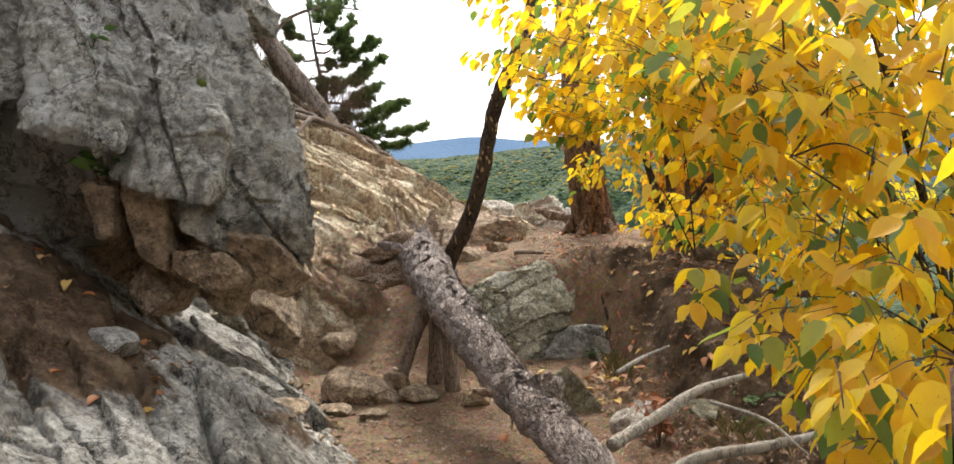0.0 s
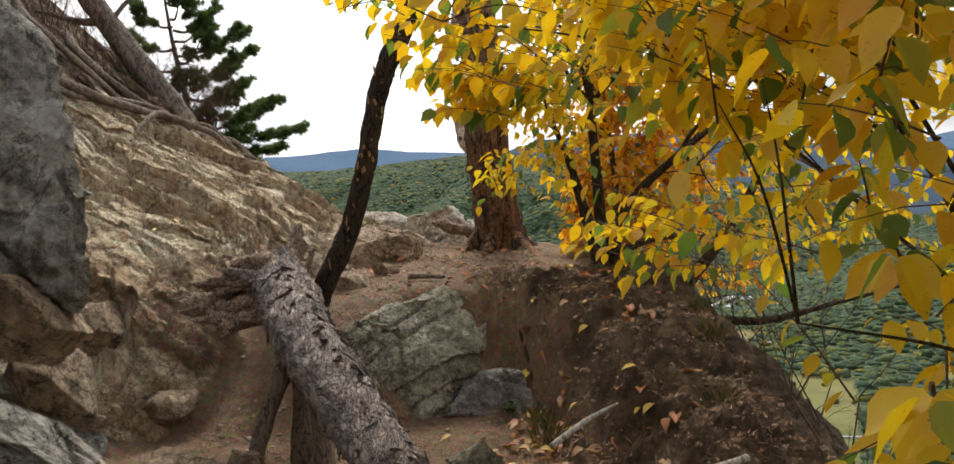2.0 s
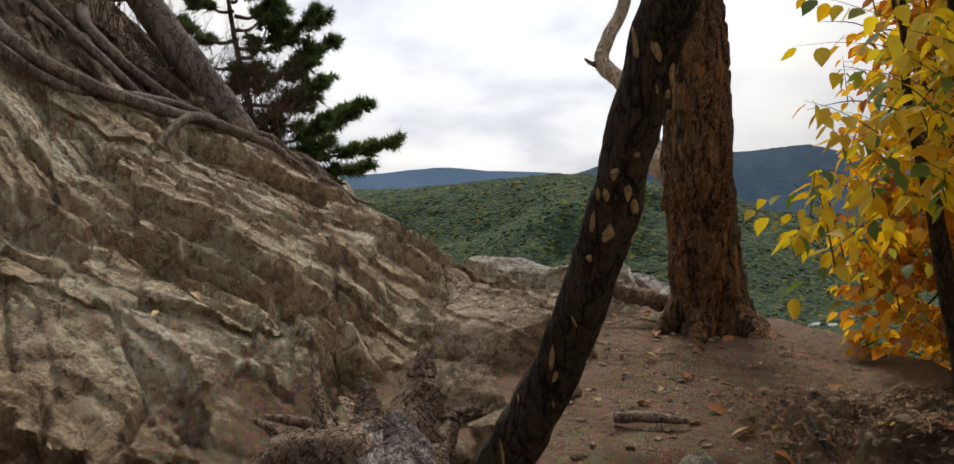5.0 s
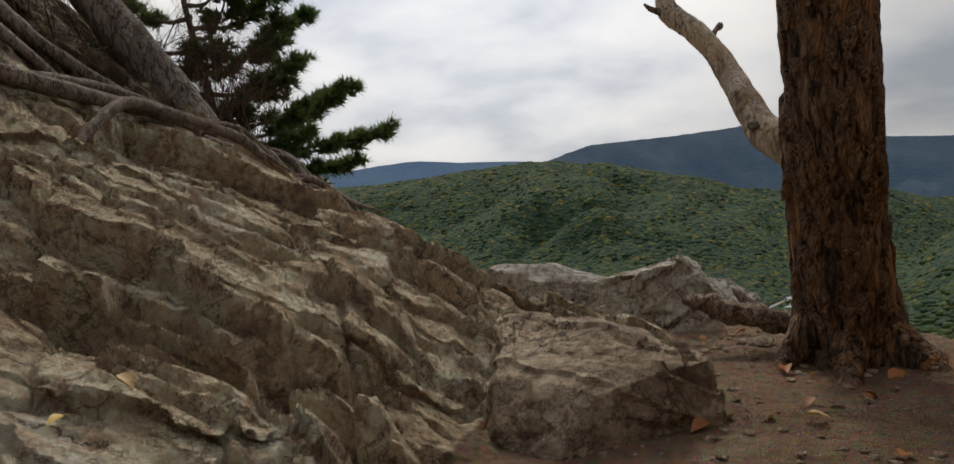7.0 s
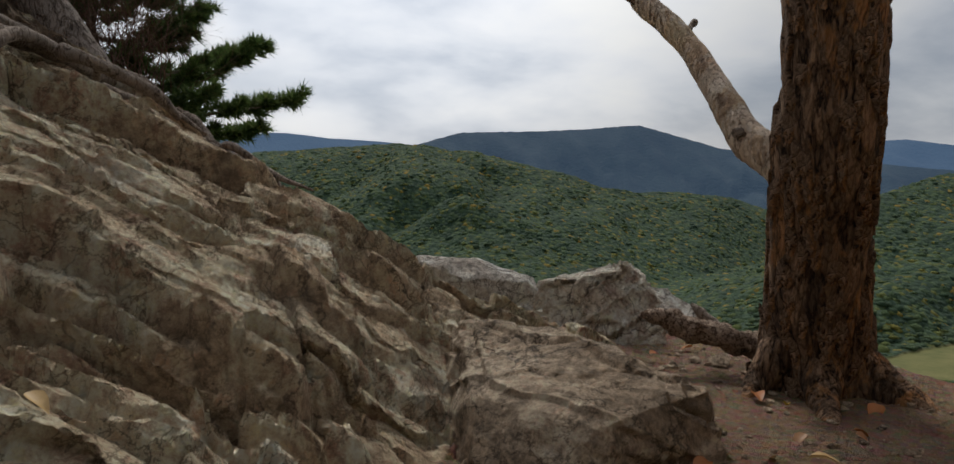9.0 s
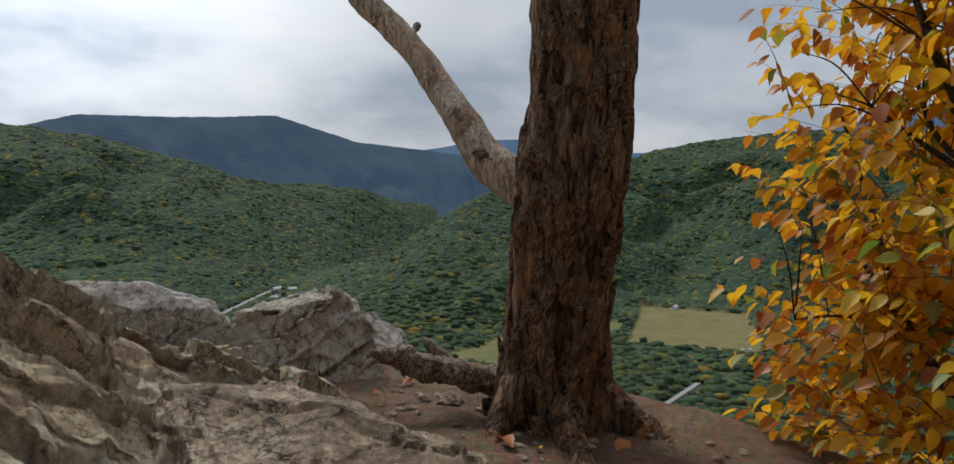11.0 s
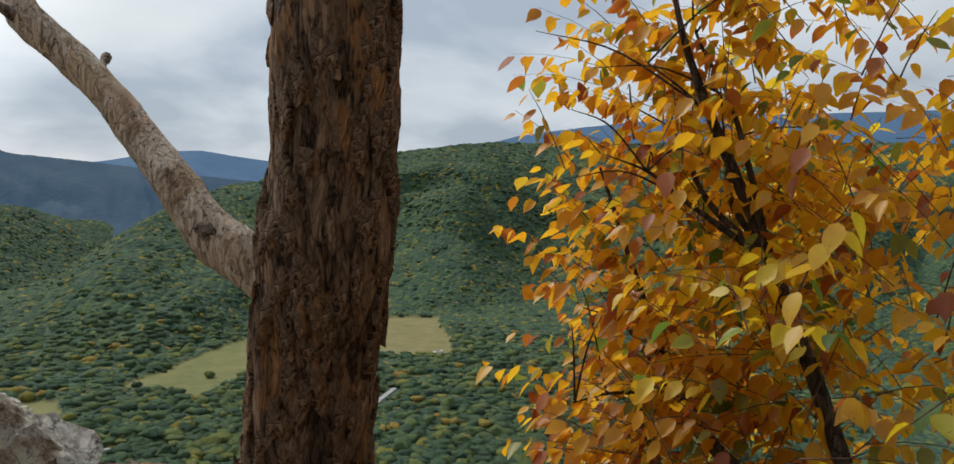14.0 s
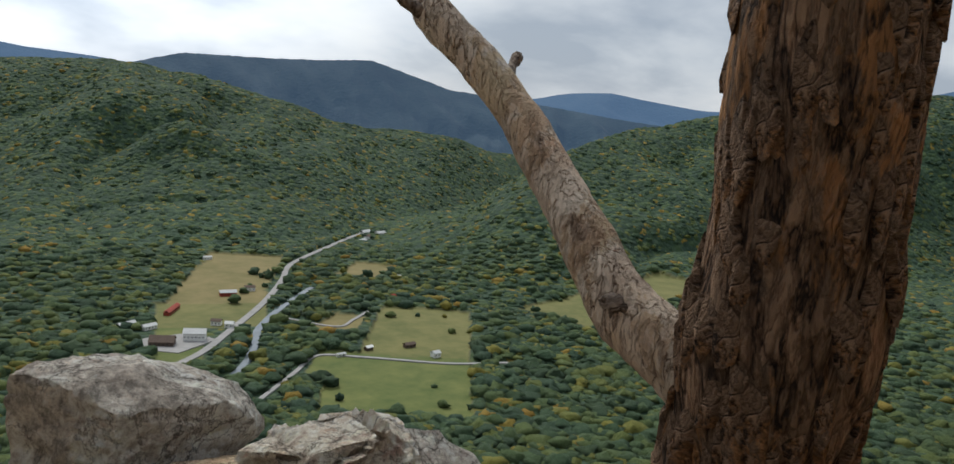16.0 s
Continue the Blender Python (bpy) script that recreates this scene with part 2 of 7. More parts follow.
def b_ground(nt, bsdf):
    vec = coords(nt)
    a = attr(nt, "kind")
    sp = nt.nodes.new("ShaderNodeSeparateColor")
    nt.links.new(a.outputs["Color"], sp.inputs[0])
    soil_n = noise_tex(nt, vec, 3.0, 8, 0.65, 0.2)
    soil = ramp(nt, soil_n, [(0.25, (0.17, 0.105, 0.062)), (0.5, (0.30, 0.195, 0.122)), (0.75, (0.42, 0.30, 0.20))])
    peb = voronoi(nt, vec, 42, "F1", "Color")
    soil = blend(nt, 0.25, soil, peb, "OVERLAY")
    tan = rock_colour(nt, vec, (0.78, 0.61, 0.43), (0.62, 0.465, 0.31), (0.36, 0.25, 0.155), 0.0)
    stain = noise_tex(nt, vec, 0.9, 5, 0.6, 0.4)
    tan = blend(nt, gray(nt, stain, 0.45, 0.7, 0, 0.2), tan, (0.40, 0.24, 0.13))
    pale_n = noise_tex(nt, vec, 2.6, 7, 0.7, 0.2)
    tan = blend(nt, gray(nt, pale_n, 0.5, 0.7, 0, 0.3), tan, (0.70, 0.60, 0.48))
    grey = rock_colour(nt, vec, (0.60, 0.58, 0.53), (0.38, 0.365, 0.33), (0.17, 0.16, 0.14), 0.9)
    dark = ramp(nt, noise_tex(nt, vec, 6.0, 8, 0.7), [(0.3, (0.05, 0.034, 0.022)), (0.45, (0.11, 0.075, 0.048)), (0.55, (0.19, 0.13, 0.082)), (0.7, (0.32, 0.23, 0.15))])
    edge = noise_tex(nt, vec, 7.0, 6, 0.7)

    def mask(ch):
        return gray(nt, maths(nt, "ADD", sp.outputs[ch], maths(nt, "MULTIPLY", maths(nt, "SUBTRACT", edge, 0.5), 0.9)), 0.42, 0.58)
    c = blend(nt, mask(0), soil, tan)
    c = blend(nt, mask(1), c, grey)
    c = blend(nt, mask(2), c, dark)
    crack = rock_relief(nt, bsdf, vec)
    joint = maths(nt, "MULTIPLY", maths(nt, "MULTIPLY", maths(nt, "SUBTRACT", 1.0, crack), 0.35), maths(nt, "MAXIMUM", sp.outputs[0], sp.outputs[1]))
    c = blend(nt, joint, c, (0.07, 0.048, 0.032))
    nt.links.new(c, bsdf.inputs["Base Color"])


M_GROUND = material("cliff_top_ground", b_ground, 0.9)


def mat_bark(name, light, mid, dark, sx=16.0, sz=4.0, depth=0.02, red=None, along="z", furrow=0.05, plated=0.0):
    def b(nt, bsdf):
        stretch = (sx, sx, sz) if along == "z" else (sx, sz, sx)
        vec = coords(nt, stretch)
        warp = nt.nodes.new("ShaderNodeVectorMath")
        warp.operation = "ADD"
        nz = nt.nodes.new("ShaderNodeTexNoise")
        nz.inputs["Scale"].default_value, nz.inputs["Detail"].default_value = 0.7, 5
        nt.links.new(vec, nz.inputs["Vector"])
        nt.links.new(vec, warp.inputs[0])
        nt.links.new(nz.outputs["Color"], warp.inputs[1])
        # furrows: where a stretched noise crosses its middle; plates between them
        n1 = noise_tex(nt, warp.outputs[0], 1.0, 3, 0.55)
        n2 = noise_tex(nt, warp.outputs[0], 2.3, 4, 0.6)
        f1 = gray(nt, maths(nt, "ABSOLUTE", maths(nt, "SUBTRACT", n1, 0.5)), 0.0, furrow)
        f2 = gray(nt, maths(nt, "ABSOLUTE", maths(nt, "SUBTRACT", n2, 0.5)), 0.0, furrow)
        plates = maths(nt, "ADD", maths(nt, "MULTIPLY", f1, 0.6), maths(nt, "MULTIPLY", f2, 0.4))
        fine = noise_tex(nt, coords(nt, (40, 40, 16) if along == "z" else (40, 16, 40)), 2.0, 9, 0.78, 0.5)
        c = ramp(nt, maths(nt, "ADD", maths(nt, "MULTIPLY", plates, 0.62), maths(nt, "MULTIPLY", fine, 0.42)), [(0.25, dark), (0.55, mid), (0.92, light)])
        height = maths(nt, "ADD", plates, maths(nt, "MULTIPLY", fine, 0.5))
        if plated:
            cell = nt.nodes.new("ShaderNodeSeparateColor")
            nt.links.new(voronoi(nt, rough_vec(nt, warp.outputs[0]), plated, "F1", "Color"), cell.inputs[0])
            rim = voronoi(nt, rough_vec(nt, warp.outputs[0]), plated, "DISTANCE_TO_EDGE")
            c = blend(nt, 0.6, c, ramp(nt, cell.outputs[0], [(0.0, (0.22, 0.22, 0.22)), (1.0, (0.80, 0.80, 0.80))]), "OVERLAY")
            c = blend(nt, gray(nt, rim, 0.0, 0.045, 0.45, 0.0), c, dark)
            height = maths(nt, "ADD", maths(nt, "MULTIPLY", height, 0.6), maths(nt, "ADD", maths(nt, "MULTIPLY", cell.outputs[0], 0.6), gray(nt, rim, 0.0, 0.12, 0.0, 0.4)))
        if red:
            c = blend(nt, gray(nt, noise_tex(nt, coords(nt, (5, 5, 1.6)), 1.0, 6, 0.7, 0.3), 0.53, 0.58, 0, 0.75), c, red)
            c = blend(nt, gray(nt, noise_tex(nt, coords(nt, (4, 4, 2.5)), 1.3, 6, 0.7, 0.3), 0.52, 0.66, 0, 0.85), c, dark)
            c = blend(nt, gray(nt, plates, 0.0, 0.5, 0.8, 0.0), c, dark)
        w = noise_tex(nt, vec, 0.25, 5, 0.6)
        c = blend(nt, 0.5, c, ramp(nt, w, [(0.3, (0.25, 0.25, 0.25)), (0.7, (0.8, 0.8, 0.8))]), "OVERLAY")
        nt.links.new(c, bsdf.inputs["Base Color"])
        bump(nt, bsdf, height, depth, 1.0)
    return material(name, b, 0.88)


M_PINEBARK = mat_bark("pine_bark", (0.46, 0.30, 0.19), (0.21, 0.12, 0.07), (0.022, 0.014, 0.010), 15, 3.5, 0.06, (0.62, 0.30, 0.115), "z", 0.06, 1.2)
M_LIMB = mat_bark("bare_limb_wood", (0.80, 0.66, 0.52), (0.62, 0.48, 0.36), (0.20, 0.12, 0.075), 20, 6, 0.02, (0.64, 0.44, 0.27), "z", 0.03)
M_DARKBARK = mat_bark("dark_wet_bark", (0.12, 0.085, 0.06), (0.045, 0.032, 0.025), (0.014, 0.011, 0.009), 24, 7, 0.012)
M_INNER = mat_bark("bare_sapwood", (0.50, 0.35, 0.19), (0.36, 0.23, 0.12), (0.2, 0.12, 0.06), 20, 5, 0.004)
M_LOG = mat_bark("weathered_log_bark", (0.50, 0.43, 0.40), (0.29, 0.235, 0.215), (0.035, 0.026, 0.022), 26, 6, 0.04, None, "y", 0.035, 1.3)
M_ROT = mat_bark("splintered_wood", (0.58, 0.44, 0.33), (0.26, 0.17, 0.12), (0.05, 0.03, 0.022), 30, 30, 0.02)
M_ROOT = mat_bark("root_bark", (0.32, 0.26, 0.21), (0.18, 0.135, 0.105), (0.055, 0.038, 0.028), 24, 8, 0.008)
M_OLDPINE = mat_bark("grey_pine_bark", (0.36, 0.30, 0.26), (0.20, 0.155, 0.125), (0.07, 0.05, 0.04), 15, 5, 0.02)
M_DRIFT = mat_bark("bleached_branch_wood", (0.5, 0.47, 0.42), (0.32, 0.29, 0.25), (0.12, 0.1, 0.085), 22, 5, 0.006)
M_TWIG = mat_bark("brown_twig", (0.20, 0.12, 0.08), (0.10, 0.062, 0.045), (0.04, 0.026, 0.02), 40, 20, 0.002)


def leaf_material(name, stops, rand, translucency=0.62):
    m = bpy.data.materials.new(name)
    m.use_nodes = True
    nt = m.node_tree
    nt.nodes.clear()
    N, L = nt.nodes.new, nt.links.new
    if rand == "island":
        src = N("ShaderNodeNewGeometry").outputs["Random Per Island"]
    else:
        src = N("ShaderNodeObjectInfo").outputs["Random"]
    c = ramp(nt, src, stops)
    vec = coords(nt)
    c = blend(nt, 0.35, c, ramp(nt, noise_tex(nt, vec, 22, 4, 0.6), [(0.3, (0.32, 0.32, 0.32)), (0.7, (0.72, 0.72, 0.72))]), "OVERLAY")
    spots = noise_tex(nt, vec, 140, 2, 0.5)
    c = blend(nt, gray(nt, spots, 0.68, 0.74, 0, 0.6), c, (0.16, 0.07, 0.02))
    d, t, g, mx, mx2, out = N("ShaderNodeBsdfDiffuse"), N("ShaderNodeBsdfTranslucent"), N("ShaderNodeBsdfGlossy"), N("ShaderNodeMixShader"), N("ShaderNodeMixShader"), N("ShaderNodeOutputMaterial")
    g.inputs["Roughness"].default_value = 0.45
    L(c, d.inputs[0])
    L(c, t.inputs[0])
    mx.inputs[0].default_value = translucency
    L(d.outputs[0], mx.inputs[1])
    L(t.outputs[0], mx.inputs[2])
    mx2.inputs[0].default_value = 0.04
    L(mx.outputs[0], mx2.inputs[1])
    L(g.outputs[0], mx2.inputs[2])
    L(mx2.outputs[0], out.inputs[0])
    return m


YELLOW = [(0.0, (0.10, 0.19, 0.03)), (0.12, (0.20, 0.30, 0.04)), (0.19, (0.48, 0.48, 0.05)), (0.24, (0.88, 0.68, 0.03)), (0.6, (0.92, 0.62, 0.018)), (1.0, (0.86, 0.48, 0.012))]
# same tree's back leaves: their backlit, shaded tone is put into the colour
ORANGE = [(0.0, (0.20, 0.27, 0.04)), (0.06, (0.40, 0.36, 0.04)), (0.10, (0.88, 0.52, 0.022)), (0.7, (0.80, 0.37, 0.012)), (0.9, (0.48, 0.15, 0.02)), (1.0, (0.38, 0.085, 0.02))]
DEAD = [(0.0, (0.45, 0.17, 0.05)), (0.4, (0.33, 0.12, 0.045)), (0.7, (0.5, 0.33, 0.16)), (0.85, (0.62, 0.42, 0.05)), (1.0, (0.25, 0.10, 0.05))]
M_LEAF = leaf_material("yellow_autumn_leaf", YELLOW, "island")
M_LEAF1 = leaf_material("yellow_autumn_leaf_single", YELLOW, "object")
M_LEAFO = leaf_material("shaded_orange_leaf", ORANGE, "island")
M_LEAFO1 = leaf_material("shaded_orange_leaf_single", ORANGE, "object")
M_DEAD = leaf_material("fallen_leaf", DEAD, "object", 0.15)
M_DEADI = leaf_material("dry_leaf", [(0, (0.22, 0.085, 0.04)), (1, (0.36, 0.14, 0.06))], "island", 0.2)
M_GREEN = leaf_material("green_leaf", [(0, (0.05, 0.11, 0.025)), (1, (0.11, 0.2, 0.05))], "island", 0.3)
M_NEEDLE = leaf_material("pine_needle", [(0, (0.055, 0.10, 0.028)), (0.6, (0.10, 0.165, 0.045)), (1, (0.18, 0.23, 0.075))], "island", 0.45)
M_FALLENNEEDLE = leaf_material("pine_litter", [(0, (0.09, 0.05, 0.03)), (0.5, (0.17, 0.09, 0.05)), (0.85, (0.28, 0.15, 0.075)), (1, (0.4, 0.26, 0.14))], "island", 0.1)
M_BITS = leaf_material("broken_leaf_bits", [(0, (0.10, 0.06, 0.035)), (0.4, (0.22, 0.12, 0.06)), (0.7, (0.36, 0.20, 0.10)), (0.9, (0.46, 0.31, 0.18)), (1, (0.40, 0.15, 0.04))], "island", 0.1)
M_GRASS = leaf_material("dry_grass", [(0, (0.07, 0.08, 0.025)), (0.6, (0.14, 0.11, 0.045)), (1, (0.25, 0.17, 0.08))], "island", 0.3)


def b_moss(nt, bsdf):
    vec = coords(nt)
    nt.links.new(ramp(nt, noise_tex(nt, vec, 30, 5, 0.7), [(0.3, (0.03, 0.05, 0.012)), (0.7, (0.14, 0.17, 0.03))]), bsdf.inputs["Base Color"])
    bump(nt, bsdf, noise_tex(nt, vec, 90, 4, 0.7), 0.01)


M_MOSS = material("moss", b_moss, 0.95)


# ---- geometry helpers ----
def hash2(i, j, seed):
    with np.errstate(over="ignore"):
        n = (i.astype(np.int64) * 374761393 + j.astype(np.int64) * 668265263 + seed * 1442695041) & 0x7FFFFFFF
        n = ((n ^ (n >> 13)) * 1274126177) & 0x7FFFFFFF
        n = ((n ^ (n >> 16)) * 2246822519) & 0x7FFFFFFF
    return (n & 0xFFFFF) / float(0xFFFFF)


def vnoise(x, y, seed=0):
    i, j = np.floor(x), np.floor(y)
    fx, fy = x - i, y - j
    u, v = fx * fx * fx * (fx * (fx * 6 - 15) + 10), fy * fy * fy * (fy * (fy * 6 - 15) + 10)
    a, b = hash2(i, j, seed), hash2(i + 1, j, seed)
    c, d = hash2(i, j + 1, seed), hash2(i + 1, j + 1, seed)
    return (a * (1 - u) + b * u) * (1 - v) + (c * (1 - u) + d * u) * v


def fbm(x, y, octaves=5, seed=0, gain=0.5):
    tot, amp, norm = 0.0, 1.0, 0.0
    for o in range(octaves):
        tot = tot + amp * vnoise(x * 2 ** o + 17.3 * o, y * 2 ** o - 9.1 * o, seed + o)
        norm += amp
        amp *= gain
    return tot / norm


def facets(x, y, size, seed, tilt=0.5):
    """Height of broken blocks: every cell of a jittered grid is a tilted flat face; also the distance to the cell's rim."""
    gx, gy = np.floor(x / size), np.floor(y / size)
    best, second = np.full(x.shape, 1e9), np.full(x.shape, 1e9)
    h = np.zeros(x.shape)
    for di in (-1, 0, 1):
        for dj in (-1, 0, 1):
            ci, cj = gx + di, gy + dj
            px, py = (ci + hash2(ci, cj, seed)) * size, (cj + hash2(ci, cj, seed + 1)) * size
            d = (x - px) ** 2 + (y - py) ** 2
            hh = (hash2(ci, cj, seed + 2) - 0.5) * size * 0.5 + ((x - px) * (hash2(ci, cj, seed + 3) - 0.5) + (y - py) * (hash2(ci, cj, seed + 4) - 0.5)) * 2 * tilt
            near = d < best
            second = np.where(near, best, np.minimum(second, d))
            h = np.where(near, hh, h)
            best = np.where(near, d, best)
    return h, (np.sqrt(second) - np.sqrt(best)) / size


def sstep(a, b, x):
    t = np.clip((x - a) / (b - a), 0, 1)
    return t * t * (3 - 2 * t)


def smax(a, b, k=0.08):
    h = np.clip(0.5 + 0.5 * (a - b) / k, 0, 1)
    return b * (1 - h) + a * h + k * h * (1 - h)


def mesh_object(name, verts, faces, mat, parent=None, smooth=False, label=""):
    me = bpy.data.meshes.new(name)
    me.from_pydata(verts, [], faces)
    me.materials.append(mat)
    if smooth:
        me.shade_smooth()
    ob = new(name, me)
    ob.parent = parent
    if label:
        ob["label"] = label
    return ob


def part(name, bm, mat, parent=None, label="", smooth=True):
    me = bpy.data.meshes.new(name)
    bm.to_mesh(me)
    bm.free()
    me.materials.append(mat)
    if smooth:
        me.shade_smooth()
    ob = new(name, me)
    ob.parent = parent
    if label:
        ob["label"] = label
    return ob


def grid_mesh(name, X, Y, Z, mat):
    n, m = X.shape
    co = np.stack([X, Y, Z], -1).reshape(-1, 3)
    idx = np.arange(n * m).reshape(n, m)
    q = np.stack([idx[:-1, :-1], idx[:-1, 1:], idx[1:, 1:], idx[1:, :-1]], -1).reshape(-1, 4)
    me = bpy.data.meshes.new(name)
    me.vertices.add(len(co))
    me.vertices.foreach_set("co", co.astype(np.float32).ravel())
    me.loops.add(q.size)
    me.loops.foreach_set("vertex_index", q.astype(np.int32).ravel())
    me.polygons.add(len(q))
    me.polygons.foreach_set("loop_start", np.arange(0, q.size, 4, dtype=np.int32))
    me.update(calc_edges=True)
    me.materials.append(mat)
    return me


def colour_layer(me, name, rgb):
    a = me.color_attributes.new(name, "FLOAT_COLOR", "POINT")
    a.data.foreach_set("color", np.concatenate([rgb, np.ones((len(rgb), 1))], 1).astype(np.float32).ravel())


def spline(pts, n):
    """Catmull-Rom through (x, y, z, radius) points."""
    P = np.array(pts, float)
    P = np.vstack([2 * P[0] - P[1], P, 2 * P[-1] - P[-2]])
    out = []
    segs = len(P) - 3
    for k in range(n):
        u = k / (n - 1) * segs
        i = min(int(u), segs - 1)
        t = u - i
        a, b, c, d = P[i:i + 4]
        out.append(0.5 * (2 * b + (c - a) * t + (2 * a - 5 * b + 4 * c - d) * t * t + (3 * b - a - 3 * c + d) * t ** 3))
    return np.array(out)


def tube(pts, n=24, segs=10, rough=0.08, seed=0, freq=5.0, lumps=0.0, cap=True):
    """A bmesh of a round limb along a smooth line, with an uneven skin."""
    S = spline(pts, n)
    bm = bmesh.new()
    rings = []
    up = Vector((0.3, 0.2, 1))
    for k, (x, y, z, r) in enumerate(S):
        a, b = S[max(k - 1, 0)][:3], S[min(k + 1, n - 1)][:3]
        t = Vector(b - a).normalized()
        side = t.cross(up if abs(t.dot(up.normalized())) < 0.95 else Vector((1, 0, 0))).normalized()
        nrm = side.cross(t)
        ring = []
        for s in range(segs):
            ang = 2 * math.pi * s / segs
            d = side * math.cos(ang) + nrm * math.sin(ang)
            p = Vector((x, y, z)) + d * r
            q = noise.noise(Vector((p.x * freq + seed * 3.7, p.y * freq, p.z * freq * 0.45)))
            q2 = noise.noise(Vector((p.x * freq * 3.1, p.y * freq * 3.1 + seed, p.z * freq * 1.3)))
            q3 = noise.noise(Vector((p.x * 1.7, p.y * 1.7, p.z * 1.7 + seed))) * lumps
            ring.append(bm.verts.new(Vector((x, y, z)) + d * max(r * (1 + rough * (q + 0.6 * q2) + q3), 0.0004)))
        rings.append(ring)
    for a, b in zip(rings, rings[1:]):
        for s in range(segs):
            bm.faces.new((a[s], a[(s + 1) % segs], b[(s + 1) % segs], b[s]))
    if cap:
        bm.faces.new(list(reversed(rings[0])))
        bm.faces.new(rings[-1])
    return bm


def join_bm(bms):
    out = bmesh.new()
    for b in bms:
        me = bpy.data.meshes.new("tmp")
        b.to_mesh(me)
        b.free()
        out.from_mesh(me)
        bpy.data.meshes.remove(me)
    return out


def rock_bm(size, seed, cuts=9, sub=4, rough=0.05, planes=(), layers=0.0):
    """An angular stone: a ball cut flat by planes, with worn edges and uneven faces; size: half lengths."""
    rnd = random.Random(seed)
    bm = bmesh.new()
    bmesh.ops.create_icosphere(bm, subdivisions=sub, radius=1.45)
    pl = [(Vector(p[:3]).normalized(), p[3]) for p in planes]
    for _ in range(cuts + 9):
        v = Vector((rnd.gauss(0, 1), rnd.gauss(0, 1), rnd.gauss(0, 1))).normalized()
        pl.append((v, rnd.uniform(0.66, 0.86)))
    for v in bm.verts:
        p = v.co.copy()
        for _ in range(2):
            for nrm, d in pl:
                over = p.dot(nrm) - d
                if over > 0:
                    p -= nrm * over * 0.985
        w = Vector((p.x * size[0], p.y * size[1], p.z * size[2]))
        s = Vector((seed * 1.31, seed * 0.77, 0))
        dirn = p.normalized()
        k = min(size) * rough
        w += dirn * k * (noise.fractal(w * (2.2 / max(size)) + s, 1.0, 2.0, 5) * 1.2)
        w += dirn * k * 0.5 * (noise.fractal(w * (9.0 / max(size)) + s, 0.8, 2.1, 4))
        if layers:
            st = (w.z + 0.35 * w.x) * 14 / max(size) + 2.5 * noise.noise(w * 1.5 / max(size) + s)
            w += Vector((dirn.x, dirn.y, 0)) * layers * (abs((st % 1.0) - 0.5) ** 0.4 - 0.5)
        v.co = w
    return bm


def crag_bm(corners, seed, step=0.04, bed=(0.2, 0.1, 1.0), wide=0.09, groove=0.018, rough=0.02, chip=0.03):
    """An angular block: the hull of its corners, cut fine, with broken faces and grooves along its bedding."""
    bm = bmesh.new()
    vs = [bm.verts.new(c) for c in corners]
    ret = bmesh.ops.convex_hull(bm, input=vs)
    inner = [g for g in ret["geom_interior"] if isinstance(g, bmesh.types.BMVert)]
    bmesh.ops.delete(bm, geom=inner, context="VERTS")
    for _ in range(9):
        long = [e for e in bm.edges if e.calc_length() > step]
        if not long:
            break
        bmesh.ops.subdivide_edges(bm, edges=long, cuts=1)
        bmesh.ops.triangulate(bm, faces=[f for f in bm.faces if len(f.verts) > 3])
    bm.normal_update()
    nb, off = Vector(bed).normalized(), Vector((seed * 1.7, seed * 0.9, seed * 2.3))
    moved = []
    for v in bm.verts:
        p, n = v.co, v.normal
        d = rough * 2.2 * noise.fractal(p * 2.3 + off, 1.0, 2.0, 4) + rough * 0.5 * noise.fractal(p * 11 + off, 0.9, 2.1, 4)
        cell = noise.cell(p * 5.5 + off + noise.noise_vector(p * 4 + off) * 0.35)
        d += chip * (cell - 0.5) * 0.5
        t = (p.dot(nb) + 0.12 * wide * 6 * noise.noise(p * 1.9 + off) + 0.02 * noise.noise(p * 9 + off)) / wide
        own = noise.cell(Vector((math.floor(t) * 3.1, seed, 0.5)))
        w = t - math.floor(t)
        d -= groove * own * max(0.0, 1 - min(w, 1 - w) / 0.16) + groove * 0.7 * (own - 0.5)
        moved.append((v, p + n * d))
    for v, p in moved:
        v.co = p
    return bm


def block(name, corners, mat, label, seed, **how):
    ob = part(name, crag_bm(corners, seed, **how), mat)
    tint_sharp(ob, 30)
    return tagged(ob, label, "rock")


def tint_sharp(ob, angle=38):
    ob.data.set_sharp_from_angle(angle=radians(angle))
    return ob


# ---- the cliff top ----
def edge_x(y):
    """Where the ground breaks off into the valley."""
    return np.interp(y, [-30, 2, 6, 8.2, 9.6, 10.4, 11.0, 11.5, 12.4, 13.2, 14.5, 16.5, 40], [1.75, 1.75, 2.0, 2.1, 1.95, 1.75, 1.55, 1.25, 1.0, 0.75, -0.4, -1.2, -6])


